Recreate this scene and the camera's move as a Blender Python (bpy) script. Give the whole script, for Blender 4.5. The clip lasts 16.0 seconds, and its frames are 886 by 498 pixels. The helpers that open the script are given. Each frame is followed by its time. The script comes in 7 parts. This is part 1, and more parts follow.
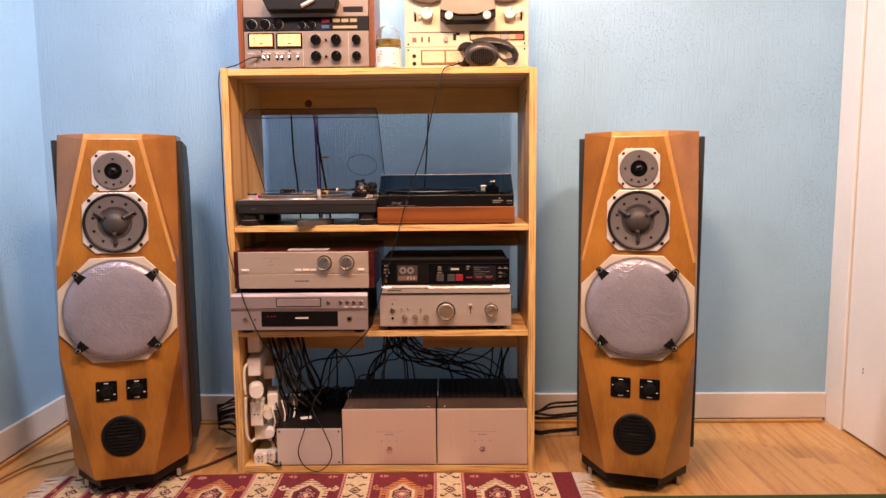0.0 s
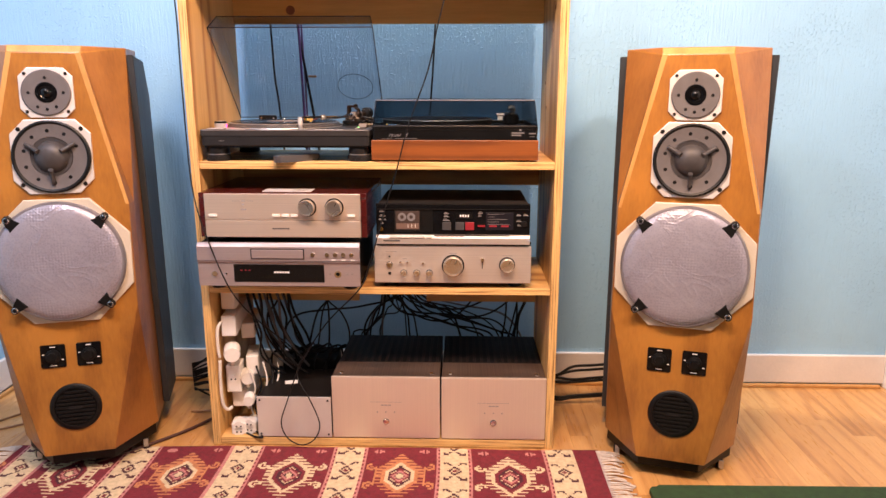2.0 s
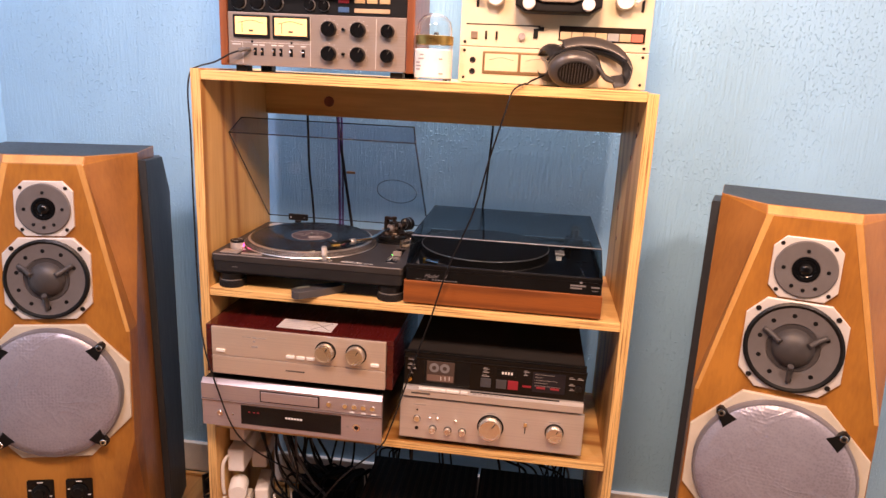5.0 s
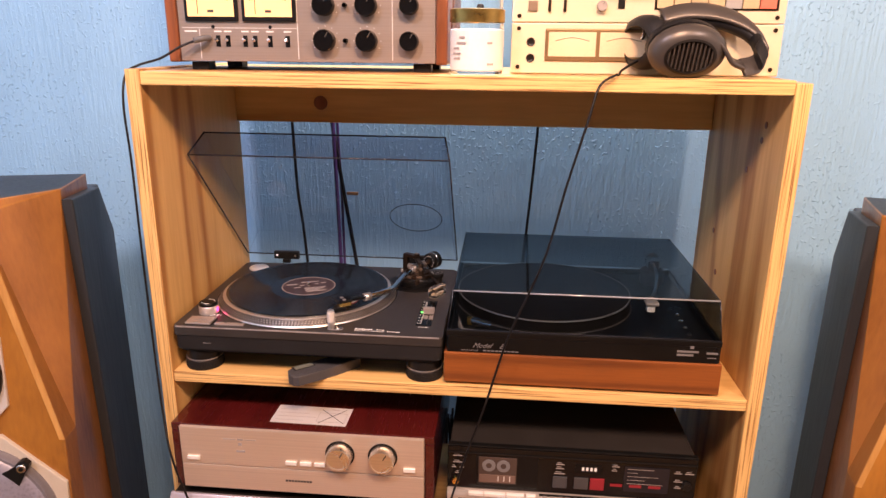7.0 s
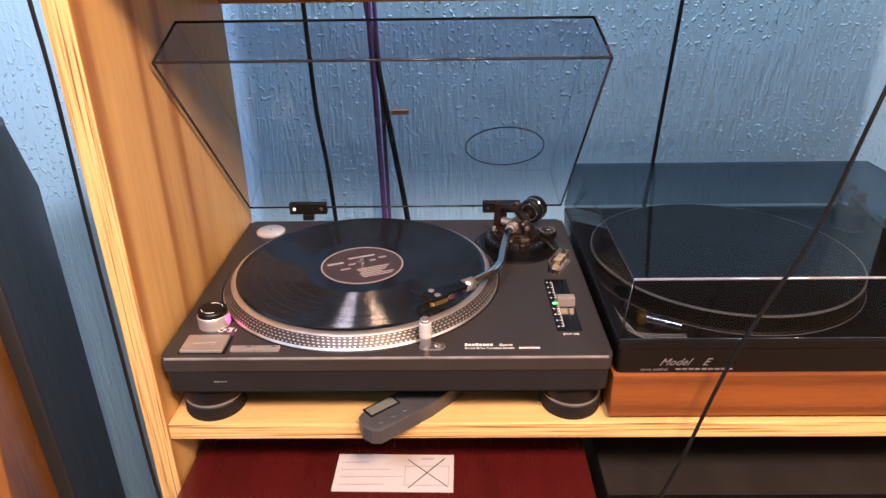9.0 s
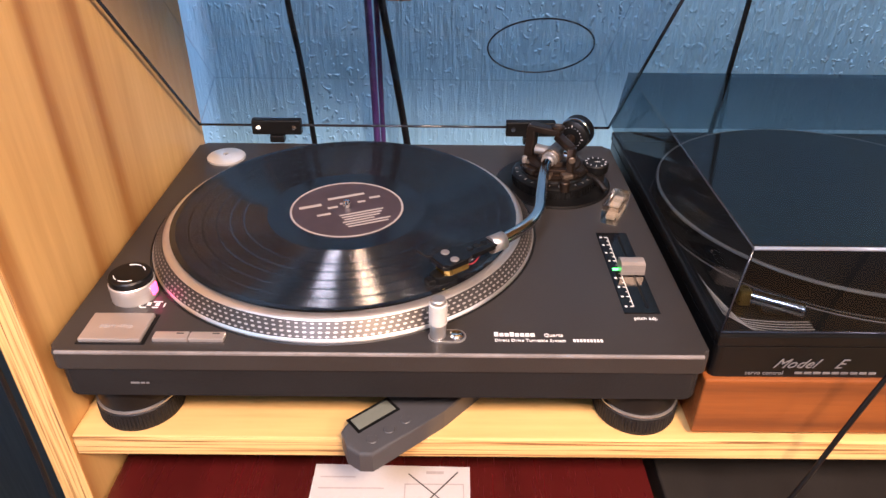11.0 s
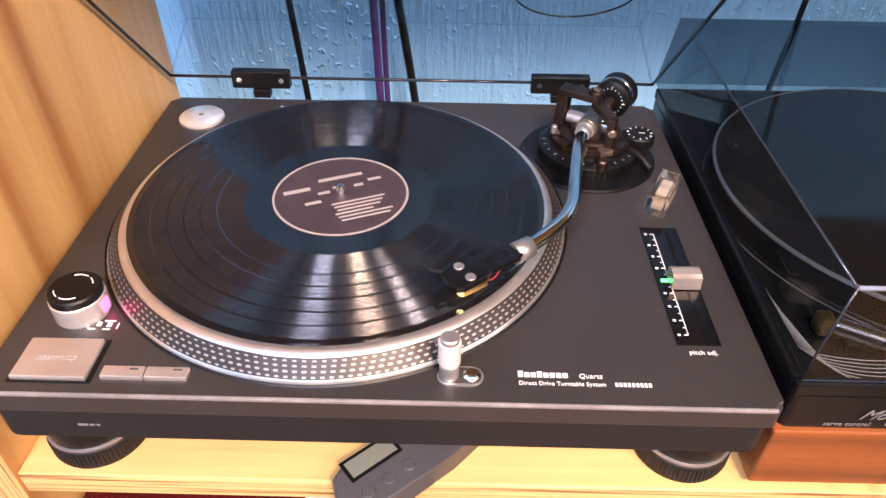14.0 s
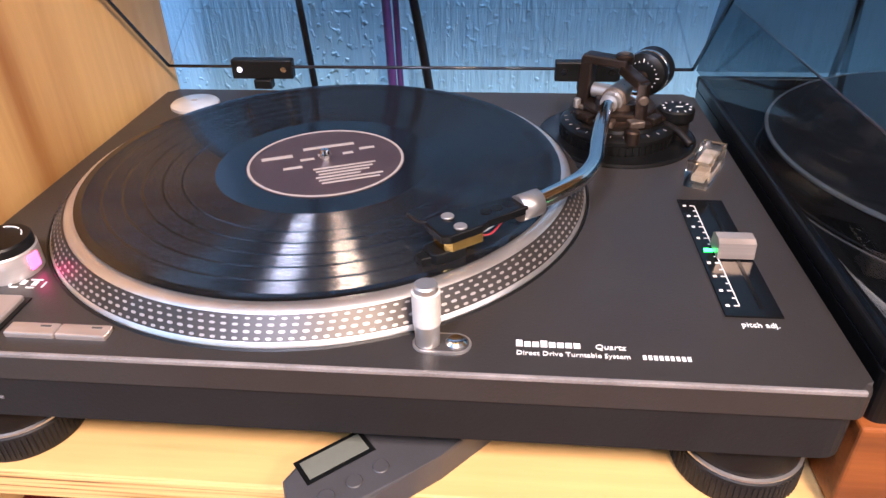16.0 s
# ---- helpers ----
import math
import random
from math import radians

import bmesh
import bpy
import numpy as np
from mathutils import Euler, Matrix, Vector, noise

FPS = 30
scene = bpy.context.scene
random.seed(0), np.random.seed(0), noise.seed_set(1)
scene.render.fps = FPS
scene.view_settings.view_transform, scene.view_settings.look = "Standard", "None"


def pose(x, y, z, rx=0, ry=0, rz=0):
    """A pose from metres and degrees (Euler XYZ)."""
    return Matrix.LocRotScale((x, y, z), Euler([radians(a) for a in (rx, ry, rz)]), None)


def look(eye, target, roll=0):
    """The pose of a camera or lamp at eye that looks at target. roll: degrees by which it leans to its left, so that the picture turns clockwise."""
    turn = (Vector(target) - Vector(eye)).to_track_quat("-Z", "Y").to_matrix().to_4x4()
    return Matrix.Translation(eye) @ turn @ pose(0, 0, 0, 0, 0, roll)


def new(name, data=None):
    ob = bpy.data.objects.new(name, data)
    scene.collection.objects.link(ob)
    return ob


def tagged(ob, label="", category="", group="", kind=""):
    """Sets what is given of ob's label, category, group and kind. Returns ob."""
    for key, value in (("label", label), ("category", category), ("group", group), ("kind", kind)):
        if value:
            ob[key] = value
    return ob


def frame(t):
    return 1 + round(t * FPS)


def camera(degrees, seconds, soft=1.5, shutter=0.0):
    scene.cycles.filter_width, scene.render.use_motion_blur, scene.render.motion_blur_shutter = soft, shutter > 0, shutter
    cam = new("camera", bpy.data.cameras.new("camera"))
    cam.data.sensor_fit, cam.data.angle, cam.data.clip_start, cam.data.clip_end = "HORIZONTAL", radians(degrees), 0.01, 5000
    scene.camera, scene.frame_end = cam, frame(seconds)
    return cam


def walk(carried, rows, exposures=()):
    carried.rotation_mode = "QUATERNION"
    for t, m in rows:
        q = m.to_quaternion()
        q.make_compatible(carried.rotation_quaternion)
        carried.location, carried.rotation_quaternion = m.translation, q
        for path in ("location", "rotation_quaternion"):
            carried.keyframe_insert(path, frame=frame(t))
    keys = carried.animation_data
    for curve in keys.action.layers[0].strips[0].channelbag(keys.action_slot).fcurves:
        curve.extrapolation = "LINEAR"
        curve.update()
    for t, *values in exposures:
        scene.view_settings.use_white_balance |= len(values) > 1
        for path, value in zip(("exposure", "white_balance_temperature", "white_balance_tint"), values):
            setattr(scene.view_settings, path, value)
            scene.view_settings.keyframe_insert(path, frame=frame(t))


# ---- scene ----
cam = camera(65.8, 16.0)
PATH = [
    (0, (0.236, -2.217, 1.013), (0.211, -0.23, 0.788), -0.5),
    (0.5, (0.241, -2.147, 1.024), (0.234, -0.164, 0.759), -0.1),
    (1, (0.241, -2.069, 1.033), (0.208, -0.095, 0.709), -0.4),
    (1.5, (0.243, -1.968, 1.037), (0.194, -0.008, 0.642), -0.3),
    (2, (0.24, -1.835, 1.031), (0.185, 0.112, 0.577), -0.0),
    (2.5, (0.229, -1.73, 1.012), (0.147, 0.216, 0.556), -0.0),
    (3, (0.217, -1.641, 0.992), (0.171, 0.31, 0.552), 0.2),
    (3.5, (0.228, -1.595, 1.061), (0.137, 0.347, 0.595), 0.1),
    (4, (0.244, -1.556, 1.213), (0.131, 0.384, 0.737), 2.4),
    (4.5, (0.253, -1.515, 1.329), (0.093, 0.421, 0.853), 3.1),
    (4.7, (0.269, -1.497, 1.357), (0.045, 0.429, 0.866), 3.3),
    (6.8, (0.133, -1.08, 1.392), (-0.123, 0.823, 0.831), 1.1),
    (7, (0.082, -1.023, 1.387), (-0.084, 0.885, 0.811), 0.6),
    (7.5, (-0.001, -0.888, 1.367), (-0.158, 1.002, 0.732), -1.2),
    (8, (-0.029, -0.761, 1.358), (-0.276, 1.1, 0.668), -0.3),
    (8.5, (-0.08, -0.661, 1.343), (-0.285, 1.169, 0.563), -0.2),
    (9, (-0.168, -0.574, 1.316), (-0.194, 1.236, 0.464), -0.8),
    (9.5, (-0.2254, -0.5145, 1.2868), (-0.1048, 1.1701, 0.4164), 1.52),
    (9.7, (-0.2294, -0.4935, 1.2768), (-0.1021, 1.1814, 0.3889), 1.82),
    (11.8, (-0.1761, -0.2886, 1.2208), (-0.229, 1.2552, 0.1145), -0.32),
    (12, (-0.1841, -0.2746, 1.2158), (-0.2143, 1.2525, 0.0857), 0.48),
    (12.5, (-0.1902, -0.2505, 1.2108), (-0.2071, 1.2467, 0.0411), 0.45),
    (13, (-0.1959, -0.2431, 1.2151), (-0.2171, 1.2371, 0.0241), 0.32),
    (13.5, (-0.1958, -0.2384, 1.2277), (-0.2268, 1.2067, -0.0055), 0.25),
    (14, (-0.1972, -0.239, 1.2353), (-0.2133, 1.2251, 0.0245), 0.81),
    (14.5, (-0.1802, -0.2405, 1.2239), (-0.2332, 1.2681, 0.07), 0.76),
    (15, (-0.1721, -0.2401, 1.2023), (-0.31, 1.2772, 0.067), -1.19),
    (15.5, (-0.1793, -0.2301, 1.1659), (-0.3253, 1.2959, 0.0433), -1.48),
    (16, (-0.1633, -0.2194, 1.1291), (-0.3253, 1.3783, 0.1136), -1.37),
]
EXPOSURES = [(0.0, 0.08, 7500, 26), (1.0, 0.25, 7350, 24), (2.0, 0.57, 6750, 18), (3.0, 0.54, 6500, 16), (4.0, 0.36, 6800, 21), (4.5, 0.17, 7050, 25), (7.0, 0.06, 7050, 26), (7.5, 0.36, 6800, 22), (8.0, 0.44, 6650, 22), (9.5, 0.54, 6450, 16), (12.0, 0.82, 5850, 14), (14.5, 0.95, 5700, 14), (16.0, 0.86, 5450, 11)]
walk(cam, [(t, look(eye, target, roll)) for t, eye, target, roll in PATH], EXPOSURES)

# ---- light ----
world = bpy.data.worlds.new("world")
scene.world = world
world.use_nodes = True
world.node_tree.nodes["Background"].inputs["Color"].default_value = (0.6, 0.7, 0.9, 1)
world.node_tree.nodes["Background"].inputs["Strength"].default_value = 0.05


def lamp(name, eye, target, power, colour, size, spread):
    data = bpy.data.lights.new(name, "AREA")
    data.energy, data.color, data.shape, data.size = power, colour, "DISK", size
    data.spread = radians(spread)
    ob = new(name, data)
    ob.matrix_world = look(eye, target)
    return ob


lamp("ceiling_lamp_warm", (0.25, -1.15, 2.42), (0.20, 0.20, 1.0), 34, (1.0, 0.67, 0.44), 0.36, 150)
lamp("ceiling_lamp_cool", (-0.65, -1.10, 2.42), (-0.65, 0.20, 1.0), 18, (0.93, 0.88, 1.0), 0.42, 150)
lamp("lamp_over_rack", (0.05, 0.32, 2.44), (0.05, 0.33, 0), 39, (0.82, 0.87, 1.0), 0.12, 180)
# added fill that brightens the right-hand wall and door, no known source
lamp("fill_light_right", (1.25, -1.35, 2.42), (1.35, 0.1, 0.9), 20, (1.0, 0.78, 0.66), 0.30, 150)

# ---- materials ----
def tree(name):
    m = bpy.data.materials.new(name)
    m.use_nodes = True
    nt = m.node_tree
    return m, nt, nt.nodes["Principled BSDF"]


def node(nt, kind, **values):
    n = nt.nodes.new(kind)
    for k, v in values.items():
        n.inputs[k.replace("_", " ")].default_value = v
    return n


def coords(nt, scale=(1, 1, 1), turn=(0, 0, 0)):
    tc = nt.nodes.new("ShaderNodeTexCoord")
    mp = node(nt, "ShaderNodeMapping", Scale=scale, Rotation=turn)
    nt.links.new(tc.outputs["Object"], mp.inputs["Vector"])
    return mp.outputs["Vector"]


def ramp(nt, fac, stops):
    r = nt.nodes.new("ShaderNodeValToRGB")
    el = r.color_ramp.elements
    while len(el) < len(stops):
        el.new(0.5)
    for e, (p, c) in zip(el, stops):
        e.position, e.color = p, (*c, 1)
    nt.links.new(fac, r.inputs["Fac"])
    return r.outputs["Color"]


def maths(nt, op, a, b=0.0):
    n = nt.nodes.new("ShaderNodeMath")
    n.operation = op
    for k, v in enumerate((a, b)):
        if isinstance(v, (int, float)):
            n.inputs[k].default_value = v
        else:
            nt.links.new(v, n.inputs[k])
    return n.outputs[0]


def noise_of(nt, vec, scale, detail=4.0, rough=0.55, distort=0.0):
    n = node(nt, "ShaderNodeTexNoise", Scale=scale, Detail=detail, Roughness=rough, Distortion=distort)
    nt.links.new(vec, n.inputs["Vector"])
    return n.outputs["Fac"]


def bump(nt, bsdf, height, strength, distance=0.002):
    b = node(nt, "ShaderNodeBump", Strength=strength, Distance=distance)
    nt.links.new(height, b.inputs["Height"])
    nt.links.new(b.outputs["Normal"], bsdf.inputs["Normal"])


def mixed(nt, fac, a, b, blend="MIX"):
    n = nt.nodes.new("ShaderNodeMix")
    n.data_type, n.blend_type = "RGBA", blend
    for sock, v in ((n.inputs[0], fac), (n.inputs[6], a), (n.inputs[7], b)):
        if isinstance(v, (int, float)):
            sock.default_value = v
        elif isinstance(v, tuple):
            sock.default_value = (*v, 1)
        else:
            nt.links.new(v, sock)
    return n.outputs[2]


def tone(c, f):
    return tuple(min(1.0, v * f) for v in c)


def plain(name, colour, rough=0.5, metal=0.0, vary=0.12, scale=14.0, relief=0.0, coat=0.0):
    """A surface with broad stains, fine grain and an uneven gloss."""
    m, nt, b = tree(name)
    v = coords(nt)
    broad, fine = noise_of(nt, v, scale), noise_of(nt, v, scale * 22, 2)
    both = maths(nt, "ADD", maths(nt, "MULTIPLY", broad, 0.7), maths(nt, "MULTIPLY", fine, 0.3))
    nt.links.new(ramp(nt, both, [(0.3, tone(colour, 1 - vary)), (0.7, tone(colour, 1 + vary))]), b.inputs["Base Color"])
    nt.links.new(maths(nt, "ADD", maths(nt, "MULTIPLY", broad, 0.16), rough - 0.08), b.inputs["Roughness"])
    b.inputs["Metallic"].default_value = metal
    b.inputs["Coat Weight"].default_value = coat
    b.inputs["Specular IOR Level"].default_value = 0.28 if max(colour) < 0.025 else 0.5
    if relief:
        bump(nt, b, fine, relief, 0.001)
    return m


def timber(name, light, dark, grain=(1, 1, 0.05), rings=9.0, scale=7.0, rough=0.45, contrast=1.0, coat=0.0, relief=0.12, mottle=0.34):
    """Sawn wood: growth rings as contour lines of a stretched noise, and fine pores along the grain."""
    m, nt, b = tree(name)
    v = coords(nt, grain)
    field = noise_of(nt, v, scale, 2.0, 0.45, 0.3)
    wave = maths(nt, "SINE", maths(nt, "MULTIPLY", field, rings * 6.283))
    rings01 = maths(nt, "ADD", maths(nt, "MULTIPLY", wave, 0.5), 0.5)
    pores = noise_of(nt, v, scale * 26, 3.0)
    blotch = noise_of(nt, coords(nt), 3.5, 3.0)
    f = maths(nt, "ADD", maths(nt, "MULTIPLY", maths(nt, "POWER", rings01, 2.2), 0.38 * contrast), maths(nt, "MULTIPLY", pores, 0.42))
    f = maths(nt, "ADD", f, maths(nt, "MULTIPLY", maths(nt, "ADD", maths(nt, "MULTIPLY", maths(nt, "SUBTRACT", blotch, 0.5), mottle / 0.34), 0.5), 0.34))
    col = ramp(nt, f, [(0.2, light), (0.5, tuple((a * 0.62 + c * 0.38) for a, c in zip(light, dark))), (0.95, dark)])
    nt.links.new(col, b.inputs["Base Color"])
    nt.links.new(maths(nt, "ADD", maths(nt, "MULTIPLY", pores, 0.2), rough - 0.1), b.inputs["Roughness"])
    b.inputs["Coat Weight"].default_value = coat
    b.inputs["Coat Roughness"].default_value = 0.25
    bump(nt, b, pores, relief, 0.0008)
    return m


def plies(name, axis):
    """The layered edge of plywood; axis is the board's thickness."""
    m, nt, b = tree(name)
    size = [1.6, 1.6, 1.6]
    size[axis] = 118.0
    layers = noise_of(nt, coords(nt, tuple(size)), 3.4, 3.0, 0.6)
    streak = noise_of(nt, coords(nt, tuple(s * 3 for s in size)), 2.0, 2.0)
    f = maths(nt, "ADD", maths(nt, "MULTIPLY", layers, 0.75), maths(nt, "MULTIPLY", streak, 0.25))
    nt.links.new(ramp(nt, f, [(0.38, (0.19, 0.080, 0.022)), (0.45, (0.56, 0.32, 0.11)), (0.54, (0.78, 0.50, 0.19))]), b.inputs["Base Color"])
    b.inputs["Roughness"].default_value = 0.6
    bump(nt, b, f, 0.3, 0.001)
    return m


def brushed(name, colour, rough=0.36, axis=2, metal=0.6, grain=0.08, relief=0.06):
    """Metal brushed along x: fine streaks vary across the given axis."""
    m, nt, b = tree(name)
    size = [2.0, 2.0, 2.0]
    size[axis] = 900.0
    streak = noise_of(nt, coords(nt, tuple(size)), 1.0, 2.0)
    broad = noise_of(nt, coords(nt), 6.0, 2.0)
    nt.links.new(ramp(nt, streak, [(0.3, tone(colour, 1 - grain)), (0.7, tone(colour, 1 + grain * 0.7))]), b.inputs["Base Color"])
    nt.links.new(maths(nt, "ADD", maths(nt, "MULTIPLY", broad, 0.12), rough - 0.06), b.inputs["Roughness"])
    b.inputs["Metallic"].default_value = metal
    b.inputs["Anisotropic"].default_value = 0.5
    bump(nt, b, streak, relief, 0.0004)
    return m


def glassy(name, colour, rough=0.03, ior=1.45):
    m, nt, b = tree(name)
    b.inputs["Base Color"].default_value = (*colour, 1)
    b.inputs["Roughness"].default_value = rough
    b.inputs["IOR"].default_value = ior
    b.inputs["Transmission Weight"].default_value = 1.0
    return m


def tinted(name, colour, gloss=0.05):
    """Thin smoked acrylic: it lets light straight through, tinted, with a clear reflection on it."""
    m, nt, b = tree(name)
    out = nt.nodes["Material Output"]
    clear, shine = nt.nodes.new("ShaderNodeBsdfTransparent"), nt.nodes.new("ShaderNodeBsdfAnisotropic")
    mix = nt.nodes.new("ShaderNodeMixShader")
    clear.inputs["Color"].default_value = (*colour, 1)
    shine.inputs["Roughness"].default_value = gloss
    facing = nt.nodes.new("ShaderNodeLayerWeight")
    nt.links.new(maths(nt, "ADD", maths(nt, "MULTIPLY", maths(nt, "POWER", facing.outputs["Facing"], 4.0), 0.36), 0.025), mix.inputs[0])
    nt.links.new(clear.outputs[0], mix.inputs[1])
    nt.links.new(shine.outputs[0], mix.inputs[2])
    nt.links.new(mix.outputs[0], out.inputs["Surface"])
    nt.nodes.remove(b)
    return m


def glow(name, colour, strength):
    m, nt, b = tree(name)
    b.inputs["Base Color"].default_value = (*colour, 1)
    b.inputs["Emission Color"].default_value = (*colour, 1)
    b.inputs["Emission Strength"].default_value = strength
    return m


def wall_paint(name, colour):
    """Rolled paint over an old textured plaster: vertical runs and small lumps."""
    m, nt, b = tree(name)
    runs = noise_of(nt, coords(nt, (1, 1, 0.10)), 125.0, 3.0, 0.6)
    lumps = noise_of(nt, coords(nt, (1, 1, 0.8)), 150.0, 1.5)
    spot = ramp(nt, lumps, [(0.58, (0, 0, 0)), (0.66, (1, 1, 1))])
    place = ramp(nt, noise_of(nt, coords(nt), 5.0, 2.0), [(0.42, (0.15, 0.15, 0.15)), (0.6, (1, 1, 1))])
    h = maths(nt, "ADD", maths(nt, "MULTIPLY", runs, maths(nt, "SUBTRACT", 0.85, maths(nt, "MULTIPLY", place, 0.45))), maths(nt, "MULTIPLY", maths(nt, "MULTIPLY", spot, place), 0.52))
    broad = noise_of(nt, coords(nt), 2.2, 4.0)
    nt.links.new(ramp(nt, broad, [(0.3, tone(colour, 0.94)), (0.7, tone(colour, 1.05))]), b.inputs["Base Color"])
    b.inputs["Roughness"].default_value = 0.42
    bump(nt, b, h, 0.9, 0.0042)
    return m


def vinyl(name):
    """Pressed record: the groove walls tilt the surface in and out along the radius, with plain bands between the tracks."""
    m, nt, b = tree(name)
    tc = nt.nodes.new("ShaderNodeTexCoord")
    sep, flat = nt.nodes.new("ShaderNodeSeparateXYZ"), nt.nodes.new("ShaderNodeCombineXYZ")
    nt.links.new(tc.outputs["Object"], sep.inputs[0])
    for k in (0, 1):
        nt.links.new(sep.outputs[k], flat.inputs[k])
    radius = maths(nt, "SQRT", maths(nt, "ADD", maths(nt, "POWER", sep.outputs[0], 2.0), maths(nt, "POWER", sep.outputs[1], 2.0)))
    gap = maths(nt, "PINGPONG", maths(nt, "SUBTRACT", radius, 0.0892), 0.0057)
    tracks = maths(nt, "MAXIMUM", ramp(nt, maths(nt, "MULTIPLY", gap, 1 / 0.0057), [(0.10, (0, 0, 0)), (0.13, (1, 1, 1))]), maths(nt, "LESS_THAN", radius, 0.083))
    cut = maths(nt, "MULTIPLY", maths(nt, "MULTIPLY", maths(nt, "LESS_THAN", radius, 0.1455), maths(nt, "GREATER_THAN", radius, 0.0695)), tracks)
    tilt = maths(nt, "MULTIPLY", maths(nt, "MULTIPLY", maths(nt, "SINE", maths(nt, "MULTIPLY", radius, 21000.0)), 1.18), cut)

    def vec(op, a, c):
        n = nt.nodes.new("ShaderNodeVectorMath")
        n.operation = op
        nt.links.new(a, n.inputs[0])
        if isinstance(c, tuple):
            n.inputs[1].default_value = c
        elif c:
            nt.links.new(c, n.inputs["Scale"] if op == "SCALE" else n.inputs[1])
        return n.outputs[0]

    out = vec("SCALE", vec("NORMALIZE", flat.outputs[0], None), tilt)
    nt.links.new(vec("NORMALIZE", vec("ADD", out, (0, 0, 1)), None), b.inputs["Normal"])
    b.inputs["Roughness"].default_value = 0.15
    b.inputs["IOR"].default_value = 1.5
    b.inputs["Base Color"].default_value = (0.006, 0.006, 0.007, 1)
    b.inputs["Specular IOR Level"].default_value = 0.85
    b.inputs["Coat Weight"].default_value = 0.04
    b.inputs["Coat Roughness"].default_value = 0.06
    return m


PINE = timber("pine_plywood", (0.78, 0.50, 0.19), (0.38, 0.165, 0.043), (1, 1, 0.07), 6.0, 4.5, 0.42, 1.35)
PINE_X = timber("pine_plywood_lengthwise", (0.78, 0.50, 0.19), (0.38, 0.165, 0.043), (0.07, 1, 1), 6.0, 5.0, 0.42, 1.6)
PLY_X, PLY_Z = plies("plywood_edge_upright", 0), plies("plywood_edge_flat", 2)
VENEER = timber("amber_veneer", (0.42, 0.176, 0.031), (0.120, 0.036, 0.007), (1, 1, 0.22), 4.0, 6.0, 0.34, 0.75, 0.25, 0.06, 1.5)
# the same veneer with the facets' shade mixed into its colour
VENEER_SHADED = timber("amber_veneer_shaded", (0.36, 0.145, 0.034), (0.12, 0.038, 0.010), (1, 1, 0.22), 4.0, 6.0, 0.36, 0.75, 0.2, 0.06, 1.4)
EDGE_WOOD = timber("light_lipping", (0.64, 0.35, 0.11), (0.34, 0.14, 0.03), (1, 1, 0.1), 3.0, 9.0, 0.4, 0.6)
TEAK = timber("teak_plinth", (0.30, 0.088, 0.018), (0.090, 0.025, 0.008), (0.05, 1, 1), 6.0, 14.0, 0.4, 0.9)
WALNUT = timber("walnut_case", (0.27, 0.085, 0.03), (0.12, 0.035, 0.012), (1, 1, 0.06), 6.0, 12.0, 0.35, 0.8, 0.2)
ROSEWOOD = timber("red_lacquered_wood", (0.070, 0.0058, 0.0056), (0.034, 0.0034, 0.0034), (1, 0.08, 1), 5.0, 12.0, 0.25, 0.7, 0.5)
BLUE = wall_paint("blue_wall_paint", (0.290, 0.518, 0.70))
WHITE = plain("white_gloss_paint", (0.78, 0.74, 0.68), 0.4, 0, 0.05, 3.0, 0.1)
SKIRT = plain("skirting_paint", (0.68, 0.63, 0.58), 0.42, 0, 0.08, 6.0, 0.15)
# unseen ceiling, greyed so that less light bounces into the shadows
CEILING = plain("ceiling_dimmed", (0.30, 0.285, 0.265), 0.9, 0, 0.03, 2.0)
PLANK = timber("laminate_plank", (0.58, 0.30, 0.095), (0.36, 0.155, 0.04), (1, 0.07, 1), 5.0, 8.0, 0.30, 0.8, 0.3, 0.08)
BLACK = plain("black_plastic", (0.004, 0.004, 0.004), 0.42, 0, 0.3, 30.0, 0.1)
BLACK_GLOSS = plain("black_gloss", (0.005, 0.005, 0.0055), 0.16, 0, 0.2, 12.0)
BLACK_SATIN = plain("black_satin_paint", (0.005, 0.005, 0.0052), 0.30, 0, 0.2, 14.0)
BLACK_METAL = plain("black_metal", (0.012, 0.010, 0.009), 0.42, 0.2, 0.2, 20.0, 0.1)
DECK_GREY = plain("charcoal_deck_paint", (0.0285, 0.0250, 0.0236), 0.40, 0.0, 0.10, 30.0, 0.12)
RUBBER = plain("rubber", (0.013, 0.0122, 0.0125), 0.55, 0, 0.15, 25.0, 0.15)
DARK_PANEL = timber("black_stained_wood", (0.028, 0.034, 0.040), (0.012, 0.014, 0.017), (1, 1, 0.08), 4.0, 7.0, 0.5, 0.6)
ALU = brushed("brushed_aluminium", (0.66, 0.59, 0.53))
KNOB_METAL = brushed("turned_knob_metal", (0.80, 0.74, 0.66), 0.26, 2, 0.95)
KEY_ALU = brushed("key_aluminium", (0.56, 0.48, 0.43), 0.36, 2, 0.7)
CHAMPAGNE = brushed("champagne_aluminium", (0.70, 0.575, 0.47), 0.36)
AMP_FRONT = brushed("brushed_amplifier_front", (0.74, 0.61, 0.505), 0.40, 0, 0.55, 0.04, 0.03)
MAUVE = brushed("mauve_silver", (0.47, 0.39, 0.39), 0.36)
STEEL = plain("polished_steel", (0.82, 0.81, 0.80), 0.12, 1.0, 0.04)
PLATTER = plain("cast_platter_edge", (0.74, 0.71, 0.68), 0.34, 0.9, 0.08, 60.0)
BRONZE = plain("dark_bronze_metal", (0.052, 0.036, 0.027), 0.32, 0.85, 0.2, 60.0)
GOLD = plain("gold_plating", (0.95, 0.62, 0.18), 0.22, 1.0, 0.06)
